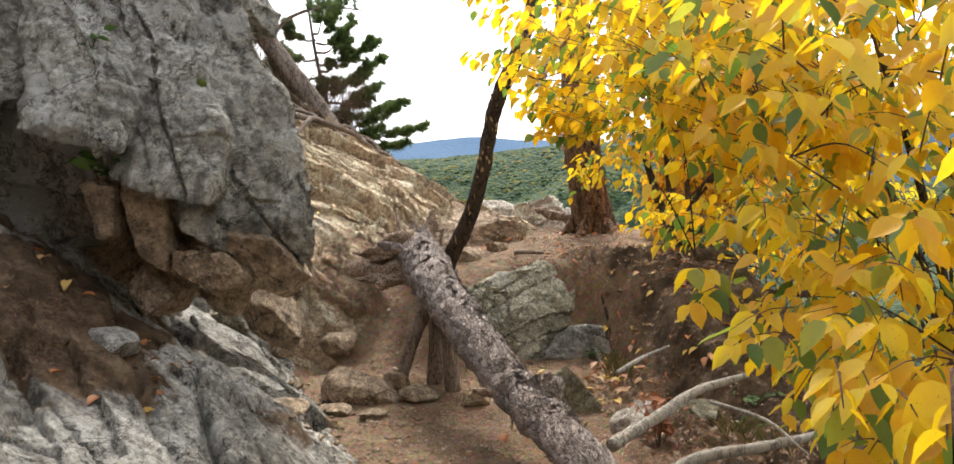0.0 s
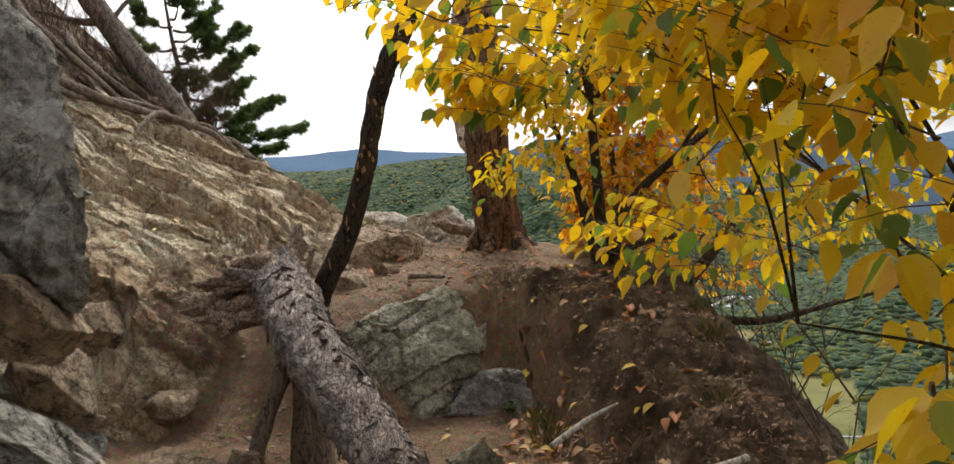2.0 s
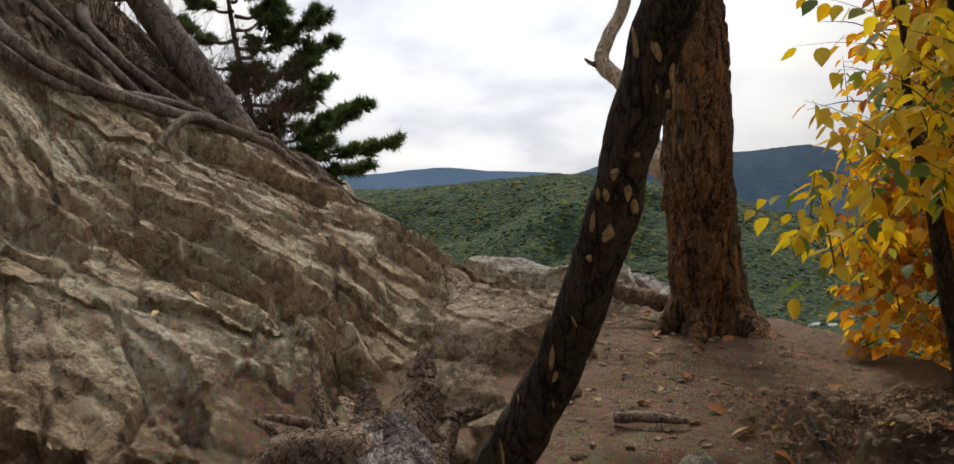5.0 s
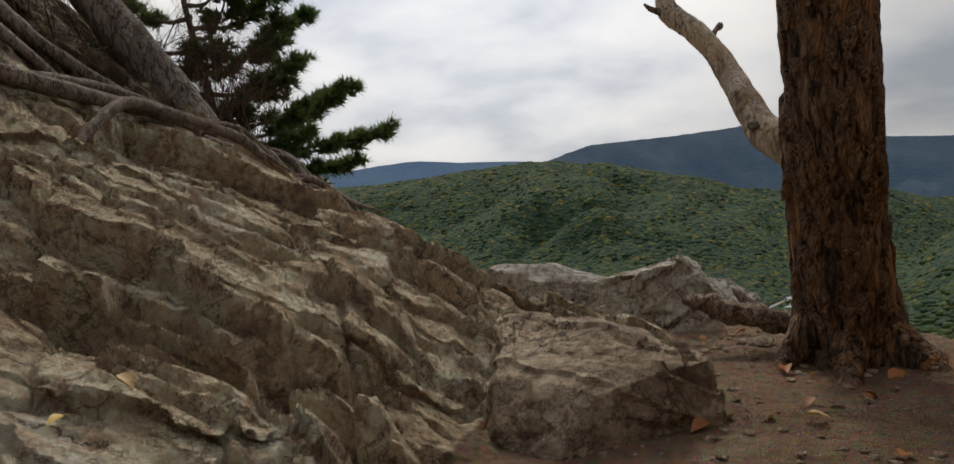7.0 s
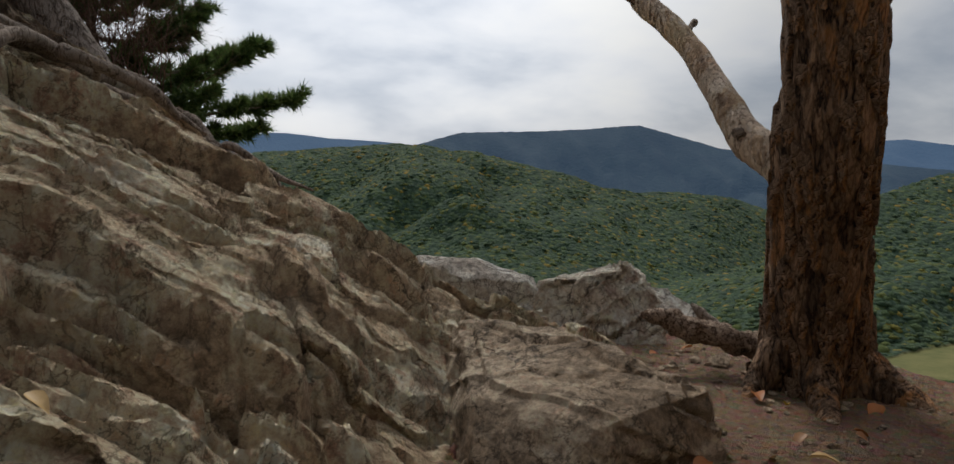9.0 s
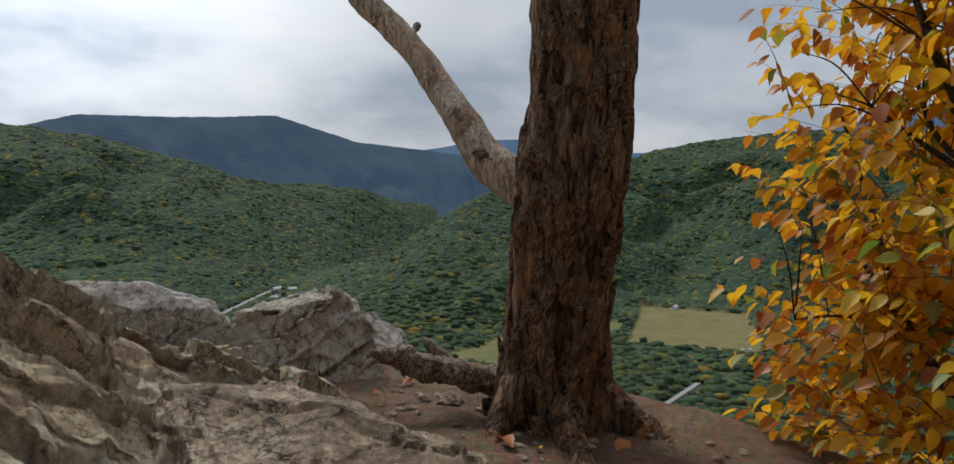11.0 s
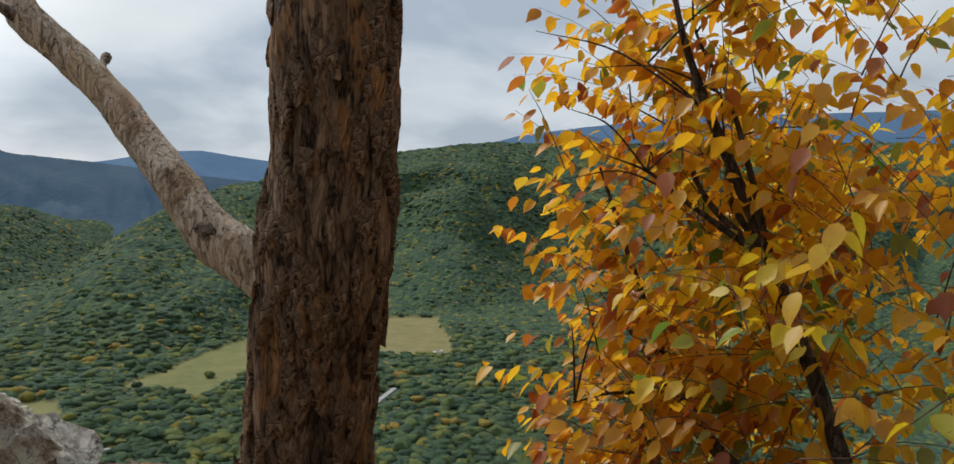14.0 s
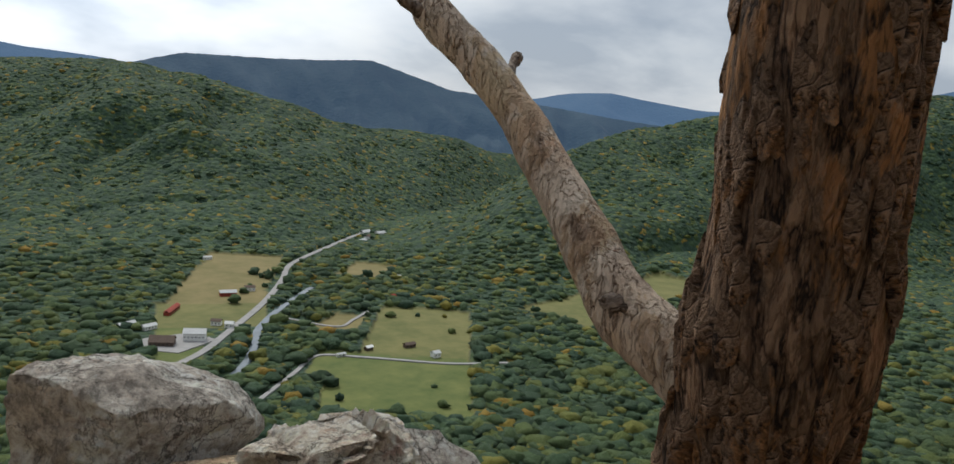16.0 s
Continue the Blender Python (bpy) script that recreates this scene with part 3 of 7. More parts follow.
def ground_parts(x, y):
    x, y = np.asarray(x, float), np.asarray(y, float)
    wob = (fbm(x * 0.9, y * 0.9, 3, 5) - 0.5)
    k = sstep(0.85, 1.7, x)
    m = sstep(-0.05, 0.4, x)
    y0 = (6.25 + 0.7 * m + 0.45 * np.clip(-x, 0, 1.3)) * (1 - k) + 4.1 * k
    wid = (1.35 - 0.7 * m) * (1 - k) + 3.2 * k
    trail = 0.02 + 0.74 * sstep(y0, y0 + wid, y) + 0.03 * sstep(8, 9.5, y) - 0.03 * sstep(9.9, 10.8, y)
    trail = trail + 0.06 * wob - 0.05 * sstep(0.9, 0.0, np.abs(x + 0.45)) * sstep(6.5, 5.0, y)
    trail = trail - 0.45 * np.clip(y - 11.9, 0, 5)
    yy = np.minimum(y, 10.4) + 0.10 * np.clip(y - 10.4, 0, 1.5) - 0.16 * np.clip(y - 12.6, 0, 9)
    slope = 1.19 + 0.463 * (-x - 0.35) + 0.38 * (yy - 10.03) - 0.2 * sstep(-1.0, -0.2, x) * (1 - 0.5 * sstep(9.4, 10.0, y)) - 0.65 * np.clip(7.4 - y, 0, 5) + 0.16 * wob
    slope = slope + 0.5 * np.clip(-x - 2.3, 0, 3) - 0.55 * np.clip(y - 10.55, 0, 4) * sstep(-1.7, -0.5, x)
    toe = -0.60 - 0.36 * np.clip(y - 4.3, 0, 3) + 0.3 * wob
    front = 0.74 * (toe - x) - 0.03 + 0.12 * wob
    front = np.minimum(front, 2.6 + 0.2 * wob)
    return trail, slope, front


def ledges(s, u, wide, column, seed, riser):
    """Broken beds: flat treads that end in steep risers, offset where the rock is jointed.
    Gives the height, the place along the tread and the nearness of a joint."""
    uu = u / column
    j = np.floor(uu)
    run = s / wide + 0.9 * hash2(j, j * 0 + 7, seed)
    run = run + 0.22 * np.sin(run * 2.3 + 4 * hash2(j, j * 0 + 3, seed + 1))
    k = np.floor(run)
    f = run - k
    tall = 0.08 + 2.2 * hash2(k, j, seed + 2) ** 1.8
    h = np.where(f < 1 - riser, f / (1 - riser), (1 - f) / riser)
    lean = (hash2(k, j, seed + 3) - 0.5) * (uu - j - 0.5)
    joint = np.minimum(uu - j, 1 - uu + j) * column
    return 0.45 - tall * h + 0.9 * lean, f, joint


def bed_lines(x, y):
    """Distance across and along the beds, with jagged edges at three sizes."""
    wx = x + 0.9 * (fbm(x * 0.6, y * 0.6, 2, 17) - 0.5) + 0.3 * (fbm(x * 1.7, y * 1.7, 3, 11) - 0.5) + 0.09 * (fbm(x * 7, y * 7, 4, 13, 0.65) - 0.5)
    wy = y + 0.9 * (fbm(x * 0.6, y * 0.6, 2, 18) - 0.5) + 0.3 * (fbm(x * 1.7, y * 1.7, 3, 12) - 0.5) + 0.09 * (fbm(x * 7, y * 7, 4, 14, 0.65) - 0.5)
    return wy * 0.99 - wx * 0.10, wx * 0.99 + wy * 0.10, wx, wy


def overhang(x, y):
    """How far the lip of each bed stands out over the one below."""
    s, u, wx, wy = bed_lines(x, y)
    _, f, _ = ledges(s, u, 0.85, 0.8, 301, 0.05)
    _, f2, _ = ledges(0.99 * wy + 0.12 * wx, wx * 0.99 - 0.12 * wy, 0.26, 0.36, 331, 0.10)
    lip = np.where(f > 0.95, (f - 0.95) / 0.05, np.exp(-f / 0.12))
    lip2 = np.where(f2 > 0.90, (f2 - 0.90) / 0.10, np.exp(-f2 / 0.15))
    return 0.06 * lip + 0.02 * lip2


def ground_height(x, y, detail=True):
    x, y = np.asarray(x, float), np.asarray(y, float)
    trail, slope, front = ground_parts(x, y)
    is_slope, is_front = sstep(-0.08, 0.12, slope - trail), sstep(-0.06, 0.10, front - trail)
    z = smax(smax(trail, slope, 0.10), front, 0.08)
    worn = sstep(8.9, 10.2, y) * sstep(-1.6, -0.6, x) * sstep(11.7, 11.0, y)
    if detail:
        sb, ub, wx, wy = bed_lines(x, y)
        h1, _, j1 = ledges(sb, ub, 0.85, 0.8, 301, 0.05)
        h2, _, j2 = ledges(0.99 * wy + 0.12 * wx, wx * 0.99 - 0.12 * wy, 0.26, 0.36, 331, 0.10)
        h3, _, j3 = ledges(0.96 * wy - 0.28 * wx, wx * 0.96 + 0.28 * wy, 0.09, 0.15, 361, 0.16)
        f2, r2 = facets(0.8 * wx + 0.2 * wy, wy * 1.2, 0.25, 51, 0.5)
        f3, r3 = facets(wx, wy, 0.095, 61, 0.4)
        busy = sstep(0.38, 0.62, fbm(x * 1.1 + 5, y * 1.1, 3, 35))
        f0, r0 = facets(0.7 * wx + 0.4 * wy, wy + 0.2 * wx, 0.8, 45, 0.30)
        rock = 0.125 * h1 + 0.36 * f0 + (0.045 + 0.07 * busy) * h2 + (0.012 + 0.022 * busy) * h3 + 0.28 * f2 + 0.18 * f3 - 0.03 * sstep(0.03, 0.0, r0)
        rock = rock - 0.05 * np.exp(-(j1 / 0.012) ** 2) - 0.02 * np.exp(-(j2 / 0.009) ** 2) * busy
        rock = rock + 0.04 * (fbm(x * 6, y * 6, 5, 71, 0.65) - 0.5) + 0.006 * (fbm(x * 30, y * 30, 3, 73, 0.6) - 0.5)
        soft = 0.16 * (fbm(wx * 1.6, wy * 2.4, 4, 81) - 0.5) + 0.12 * h1 + 0.075 * h2 + 0.022 * h3 + 0.25 * f2 + 0.12 * f3 + 0.03 * (fbm(x * 9, y * 9, 4, 91) - 0.5) - 0.03 * np.exp(-(j1 / 0.012) ** 2)
        g1, q1 = facets(wx * 1.1 + 0.5 * wy, wy * 0.7, 0.75, 141, 0.35)
        g2, q2 = facets(wx + 0.6 * wy, wy * 0.8, 0.28, 151, 0.4)
        slab = 0.40 * g1 + 0.34 * g2 + 0.2 * f3 - 0.07 * sstep(0.10, 0.0, q1) - 0.03 * sstep(0.08, 0.0, q2) + 0.06 * (fbm(x * 5, y * 5, 5, 171, 0.6) - 0.5)
        soil = 0.035 * (fbm(x * 3, y * 3, 4, 101) - 0.5) + 0.022 * (fbm(x * 14, y * 14, 4, 111, 0.6) - 0.5)
        onbank = sstep(0.5, 1.1, x) * sstep(8.5, 7.7, y) * sstep(2.5, 4.0, y)
        soil = soil + onbank * (0.26 * (fbm(x * 2.4, y * 2.4, 4, 104) - 0.5) + 0.17 * (fbm(x * 9, y * 9, 4, 106, 0.7) - 0.5) + 0.05 * (fbm(x * 28, y * 28, 3, 108, 0.6) - 0.5))
        z = z + soil * (1 - is_slope) * (1 - is_front) + is_slope * (1 - is_front) * (rock * (1 - worn) * (1 - 0.65 * sstep(11.2, 11.8, y) * sstep(-1.4, -0.6, x)) + soft * worn) + is_front * slab
    ex = edge_x(y) + 0.35 * (fbm(y * 1.3, y * 0 + 3.3, 3, 121) - 0.5)
    over = np.clip(x - ex, 0, None)
    z = z - 1.6 * over ** 1.35 - np.clip(over - 1.0, 0, None) * 1.6
    z = z + np.clip(over, 0, 1) * 0.5 * (fbm(x * 1.5, y * 1.5, 4, 131) - 0.5)
    return z


def gz(x, y, detail=True):
    return float(ground_height(np.array([x]), np.array([y]), detail)[0])


def build_ground():
    xs = np.concatenate([np.linspace(-30, -4.6, 40), np.arange(-4.5, -3.3, 0.03), np.arange(-3.3, 1.2, 0.0125), np.arange(1.2, 2.4, 0.025), np.linspace(2.45, 14, 60)])
    ys = np.concatenate([np.linspace(-30, 0.8, 50), np.arange(0.85, 2.4, 0.04), np.arange(2.4, 7.2, 0.02), np.arange(7.2, 11.4, 0.0125), np.arange(11.4, 13, 0.025), np.arange(13, 16, 0.06), np.linspace(16.2, 45, 50)])
    X, Y = np.meshgrid(xs, ys)
    Z = ground_height(X, Y)
    Z = Z - 1.2 * np.clip(Y - 16, 0, 100)
    # unseen rise added behind the start, to keep sky light off the near faces
    Z = Z + np.clip(-2.5 - Y, 0, 16) * 1.7 * (1 - 0.25 * sstep(0, 14, X))
    Z = np.maximum(Z, -60)
    trail, slope, front = ground_parts(X, Y)
    fine = (X > -4.4) & (X < 2.3) & (Y > 1) & (Y < 15)
    out = overhang(X, Y) * sstep(0.0, 0.15, slope - trail) * sstep(0.1, -0.05, front - slope) * fine
    me = grid_mesh("ground", X, Y - out, Z, M_GROUND)
    rock = sstep(-0.05, 0.09, slope - trail)
    rock = np.maximum(rock * (1 - 0.55 * sstep(0.35, 0.7, fbm(X * 0.9, Y * 1.5, 4, 201)) * sstep(9.2, 8.0, Y)), sstep(10.9, 11.3, Y) * sstep(1.4, 1.0, X))
    grey = np.maximum(sstep(-0.04, 0.08, front - np.maximum(trail, slope)), 0.30 * sstep(10.6, 11.4, Y) * sstep(-1.2, 0.0, X))
    litter = sstep(0.15, 0.3, front) * sstep(5.8, 5.3, Y) * sstep(0.62, 0.9, fbm(X * 0.8 + 3, Y * 0.8, 3, 211) + 0.32 * sstep(-1.2, -2.0, X) * sstep(3.2, 3.9, Y))
    bank = sstep(0.85, 1.4, X + 0.9 * (fbm(X * 2, Y * 2, 4, 221) - 0.5)) * sstep(8.6, 7.9, Y) * sstep(2.2, 3.4, Y)
    root_x = np.interp(Y, [8.5, 9.5, 9.95, 10.9, 12.6, 14], [-5, -3.4, -2.55, -2.1, -1.7, -1.7])
    top = sstep(0.0, 0.15, root_x - X + 0.1 * (fbm(X * 3, Y * 3, 3, 231) - 0.5))
    dark = np.clip(np.maximum.reduce([litter, bank, top * 0.62, sstep(0.2, 1.4, X - edge_x(Y)) * 0.7, sstep(-1.5, -3.0, Y)]), 0, 1)
    colour_layer(me, "kind", np.stack([rock, grey, dark], -1).reshape(-1, 3))
    me.shade_smooth()
    me.set_sharp_from_angle(angle=radians(32))
    return tagged(new("ground", me), "bare brown trail soil and tan bedrock on a cliff top", "ground", kind="structure")


build_ground()


# ---- the valley ----
FLOOR = -285.0


def polar(az, r):
    a = np.radians(az)
    return r * np.sin(a), 8 + r * np.cos(a)


def valley_height(x, y, spurs=True):
    r = np.hypot(x, y - 8)
    az = np.degrees(np.arctan2(x, y - 8))
    # wooded hill across the river on one side, and the long spur on the other
    fa = np.interp(az, [-60, -20, 1, 8, 11.6, 16.5, 21.6, 27, 31, 34], [1900, 1900, 1780, 1650, 1530, 1610, 1760, 2150, 2500, 2900])
    za = np.interp(az, [-60, -20, -5, 2, 7, 12.4, 18, 23.7, 28, 31, 34, 37], [0, -20, 4, 34, 50, 24, -26, -100, -130, -185, -215, -285])
    ca = fa + 1050 * np.interp(az, [-60, 20, 34], [1, 1, 0.45])
    fd = np.interp(az, [27, 30, 36, 44, 50, 56, 62, 75, 120], [1500, 1370, 1380, 1580, 1820, 1800, 2000, 1700, 1500])
    zd = np.interp(az, [26, 30, 34, 37, 41, 46.6, 51, 58, 62, 73, 120], [-285, -245, -150, -106, -28, 24, 76, 121, 126, 130, 120])
    cd = fd + np.interp(az, [28, 34, 41, 60, 120], [350, 600, 900, 950, 1000])
    ta, td = np.clip((r - fa) / (ca - fa), 0, 1.0), np.clip((r - fd) / (cd - fd), 0, 1.0)
    za = za - np.clip(r - ca, 0, 1500) * 0.10
    zd = zd - np.clip(r - cd, 0, 1500) * 0.10
    ha = (za - FLOOR) * (0.72 * ta + 0.28 * ta * ta * (3 - 2 * ta))
    hd = (zd - FLOOR) * (0.72 * td + 0.28 * td * td * (3 - 2 * td))
    h = np.maximum(np.maximum(ha, hd), 0)
    if spurs:
        lift = np.sin(np.pi * np.clip(h / 330, 0, 1)) ** 0.8
        bend = 5.0 * (fbm(x * 0.0011, y * 0.0011, 3, 305) - 0.5)
        sp = np.abs(2 * fbm(az * 0.12 + bend * 0.8, r * 0.0005 + bend * 0.6, 2, 301, 0.4) - 1)
        sp2 = np.abs(2 * fbm(x * 0.0042 + bend, y * 0.0030, 2, 303) - 1)
        h = h + lift * (185 * (sp - 0.3) + 34 * (sp2 - 0.4)) * np.where(np.maximum(ta, td) < 1, 1, 0.7)
        h = h + lift * 22 * (fbm(x * 0.008, y * 0.008, 4, 311) - 0.5)
    z = FLOOR + np.maximum(h, 0) + 6 * (fbm(x * 0.003, y * 0.003, 3, 321) - 0.5)
    near = np.interp(r, [0, 45, 120, 300, 560, 760], [-50, -52, -110, -205, -268, -285])
    return np.maximum(z, near)


# fields: centre, half length, half width, turn (degrees), colour index
FIELDS = [(335, 1290, 185, 62, 22, 0), (255, 1075, 60, 70, 10, 1), (478, 930, 125, 62, 30, 1), (372, 762, 95, 72, 30, 2), (900, 1030, 225, 62, 68, 1), (1215, 985, 190, 105, 50, 3),
          (190, 955, 70, 26, 12, 2), (400, 1000, 46, 26, 40, 0), (560, 1300, 60, 34, 40, 0), (330, 850, 45, 20, 30, 2)]


def field_mask(x, y, grow=0.0):
    best = np.full(np.shape(x), -1)
    for k, (cx, cy, a, b, turn, c) in enumerate(FIELDS):
        t = math.radians(turn)
        u, v = (x - cx) * math.sin(t) + (y - cy) * math.cos(t), (x - cx) * math.cos(t) - (y - cy) * math.sin(t)
        w = 10 * (fbm(x * 0.02, y * 0.02, 2, 401 + k) - 0.5)
        best = np.where((np.abs(u) < a + w + grow) & (np.abs(v) < b + w + grow), c, best)
    return best


ROADS = {"main_road": ([(150, 860), (208, 921), (256, 995), (331, 1116), (400, 1250), (455, 1370), (578, 1525), (694, 1656), (765, 1690)], 9.0),
         "side_road": ([(225, 760), (283, 829), (323, 876), (372, 855), (451, 808), (520, 790)], 5.0),
         "lane": ([(330, 1050), (385, 985), (420, 1010), (455, 1045)], 4.5),
         "forest_road": ([(560, 560), (700, 640), (900, 720)], 7.0)}
RIVER = ([(180, 780), (240, 867), (276, 950), (293, 999), (345, 1085), (430, 1200)], 9.0)


def near_line(x, y, line, width):
    d = np.full(np.shape(x), 1e9)
    for (ax, ay), (bx, by) in zip(line, line[1:]):
        ux, uy = bx - ax, by - ay
        t = np.clip(((x - ax) * ux + (y - ay) * uy) / (ux * ux + uy * uy), 0, 1)
        d = np.minimum(d, np.hypot(x - ax - t * ux, y - ay - t * uy))
    return d < width


def b_forest(nt, bsdf):
    vec = coords(nt)
    cell = voronoi(nt, vec, 0.095, "F1", "Color")
    sp = nt.nodes.new("ShaderNodeSeparateColor")
    nt.links.new(cell, sp.inputs[0])
    c = ramp(nt, sp.outputs[0], [(0.0, (0.028, 0.052, 0.033)), (0.5, (0.040, 0.070, 0.038)), (0.85, (0.060, 0.094, 0.040)), (0.95, (0.10, 0.11, 0.025)), (1.0, (0.20, 0.14, 0.025))])
    big = noise_tex(nt, vec, 0.004, 4, 0.6)
    c = blend(nt, 0.5, c, ramp(nt, big, [(0.3, (0.35, 0.35, 0.35)), (0.7, (0.65, 0.65, 0.65))]), "OVERLAY")
    a = attr(nt, "kind")
    s2 = nt.nodes.new("ShaderNodeSeparateColor")
    nt.links.new(a.outputs["Color"], s2.inputs[0])
    g = noise_tex(nt, vec, 0.03, 6, 0.65)
    tan = ramp(nt, g, [(0.3, (0.15, 0.135, 0.05)), (0.7, (0.24, 0.19, 0.085))])
    green = ramp(nt, g, [(0.3, (0.075, 0.105, 0.028)), (0.7, (0.155, 0.165, 0.05))])
    fld = blend(nt, gray(nt, s2.outputs[1], 0.2, 0.8), green, tan)
    c = blend(nt, s2.outputs[0], c, fld)
    nt.links.new(c, bsdf.inputs["Base Color"])
    d = voronoi(nt, vec, 0.095)
    h = maths(nt, "MULTIPLY", gray(nt, d, 0.0, 0.8, 1.0, 0.0), gray(nt, s2.outputs[0], 0.0, 1.0, 1.0, 0.0))
    bump(nt, bsdf, h, 4.5, 0.9)


M_FOREST = material("valley_woods_and_fields", b_forest, 0.95)


# open ground round the buildings: centre and radius
CLEARINGS = [(200, 985, 65), (150, 1040, 30), (526, 1109, 20), (590, 1230, 20), (256, 1022, 24), (330, 1430, 20), (720, 1648, 36), (675, 1580, 34), (1330, 1130, 26), (212, 1105, 34)]


def build_valley():
    az = np.concatenate([np.linspace(-180, -41, 60), np.linspace(-40, 95, 640), np.linspace(96, 180, 40)])
    r = np.concatenate([np.linspace(20, 600, 50), np.linspace(605, 1500, 120), np.linspace(1505, 3300, 260), np.linspace(3330, 4700, 25)])
    A, Rr = np.meshgrid(az, r)
    X, Y = polar(A, Rr)
    Z = valley_height(X, Y)
    fm = field_mask(X, Y)
    clear = (fm >= 0) | (Rr < 600)
    for line, wd in list(ROADS.values()) + [RIVER]:
        clear |= near_line(X, Y, line, wd * 0.5 + 9)
    for cx, cy, w in CLEARINGS:
        clear |= np.hypot(X - cx, Y - cy) < w
    hill = sstep(1400, 1700, Rr)
    crown = fbm(X * 0.10, Y * 0.10, 2, 501)
    Z = Z + np.where(clear, 0, (3.2 + 3.8 * hill) + (3 + 6 * hill) * (crown - 0.5))
    me = grid_mesh("valley_floor", X, Y, Z, M_FOREST)
    on = (fm >= 0).astype(float)
    tan = np.choose(np.clip(fm, 0, 3), [0.95, 0.45, 0.1, 0.7])
    colour_layer(me, "kind", np.stack([on, tan, on * 0], -1).reshape(-1, 3))
    me.shade_smooth()
    tagged(new("valley_ground", me), "green wooded hills and mown fields in the valley", "valley", kind="structure")


build_valley()


def mat_plain(name, col, rough=0.8, var=0.15, scale=2.0):
    def b(nt, bsdf):
        vec = coords(nt)
        lo, hi = tuple(v * (1 - var) for v in col), tuple(min(1, v * (1 + var)) for v in col)
        nt.links.new(ramp(nt, noise_tex(nt, vec, scale, 5, 0.65), [(0.3, lo), (0.7, hi)]), bsdf.inputs["Base Color"])
        bump(nt, bsdf, noise_tex(nt, vec, scale * 6, 4, 0.6), 0.01, 0.3)
    return material(name, b, rough)


M_ROAD = mat_plain("worn_road", (0.30, 0.29, 0.28), 0.9, 0.15, 0.1)
M_WATER = mat_plain("river_water", (0.10, 0.12, 0.13), 0.15, 0.2, 0.05)
M_WHITE = mat_plain("white_siding", (0.78, 0.77, 0.74), 0.7, 0.05, 0.3)
M_ROOF = mat_plain("dark_shingles", (0.12, 0.085, 0.065), 0.8, 0.2, 0.5)
M_METALROOF = mat_plain("grey_metal_roof", (0.55, 0.55, 0.54), 0.45, 0.1, 0.4)
M_REDROOF = mat_plain("red_barn_paint", (0.28, 0.055, 0.035), 0.8, 0.2, 0.4)
M_GLASS = mat_plain("dark_window_glass", (0.03, 0.035, 0.04), 0.1, 0.2, 1.0)


def ribbon(name, line, width, lift, mat, label, category):
    P = spline([(x, y, 0, 0) for x, y in line], 8 * len(line))[:, :2]
    d = np.gradient(P, axis=0)
    d /= np.linalg.norm(d, axis=1)[:, None]
    nrm = np.stack([d[:, 1], -d[:, 0]], 1) * width / 2
    verts, faces = [], []
    for k in range(len(P)):
        for sgn in (-1, 1):
            x, y = P[k] + sgn * nrm[k]
            z = float(valley_height(np.array([P[k][0]]), np.array([P[k][1]]))[0])
            verts += [(x, y, z + lift), (x, y, z - 3)]
    for k in range(len(P) - 1):
        a, b = 4 * k, 4 * k + 4
        faces += [(a, a + 2, b + 2, b), (a, b, b + 1, a + 1), (a + 2, a + 3, b + 3, b + 2)]
    ob = mesh_object(name, verts, faces, mat)
    return tagged(ob, label, category, kind="structure")


for nm, (line, wd) in ROADS.items():
    ribbon(nm, line, wd, 1.2, M_ROAD, "pale grey road winding along the valley floor", "road")
ribbon("river", RIVER[0], RIVER[1], 0.8, M_WATER, "narrow shallow river between trees", "river")


def ridge(name, prof, r0, r1, mat, label):
    """A far mountain: its foot at r0, its crest at r1, with the crest's rise in degrees seen from the cliff."""
    az = np.linspace(prof[0][0], prof[-1][0], 220)
    el = np.interp(az, [p[0] for p in prof], [p[1] for p in prof])
    rr = np.linspace(0, 1, 40)
    A, T = np.meshgrid(az, rr)
    crest = 2.3 + r1 * np.tan(np.radians(np.broadcast_to(el, A.shape)))
    Rr = r0 + (r1 - r0) * T
    sp = np.abs(2 * fbm(A * 0.35 + T * 0.8, T * 1.1 + 5, 4, 601) - 1)
    Z = FLOOR + (crest - FLOOR) * T ** 0.85 + 110 * (sp - 0.4) * np.sin(np.pi * T) + 5 * (fbm(A * 9, T * 9, 3, 611) - 0.5)
    X, Y = polar(A, Rr)
    me = grid_mesh(name, X, Y, Z, mat)
    me.shade_smooth()
    tagged(new(name, me), label, "mountain", kind="structure")


# distance haze is put into the colour: bluish base plus blue emission
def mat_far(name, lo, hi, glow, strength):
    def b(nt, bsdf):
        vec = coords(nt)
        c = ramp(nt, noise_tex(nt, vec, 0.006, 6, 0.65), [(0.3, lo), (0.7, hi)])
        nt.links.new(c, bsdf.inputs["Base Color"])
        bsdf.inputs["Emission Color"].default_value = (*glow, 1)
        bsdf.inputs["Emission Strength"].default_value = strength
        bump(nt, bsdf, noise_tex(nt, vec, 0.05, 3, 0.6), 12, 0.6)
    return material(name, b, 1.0)


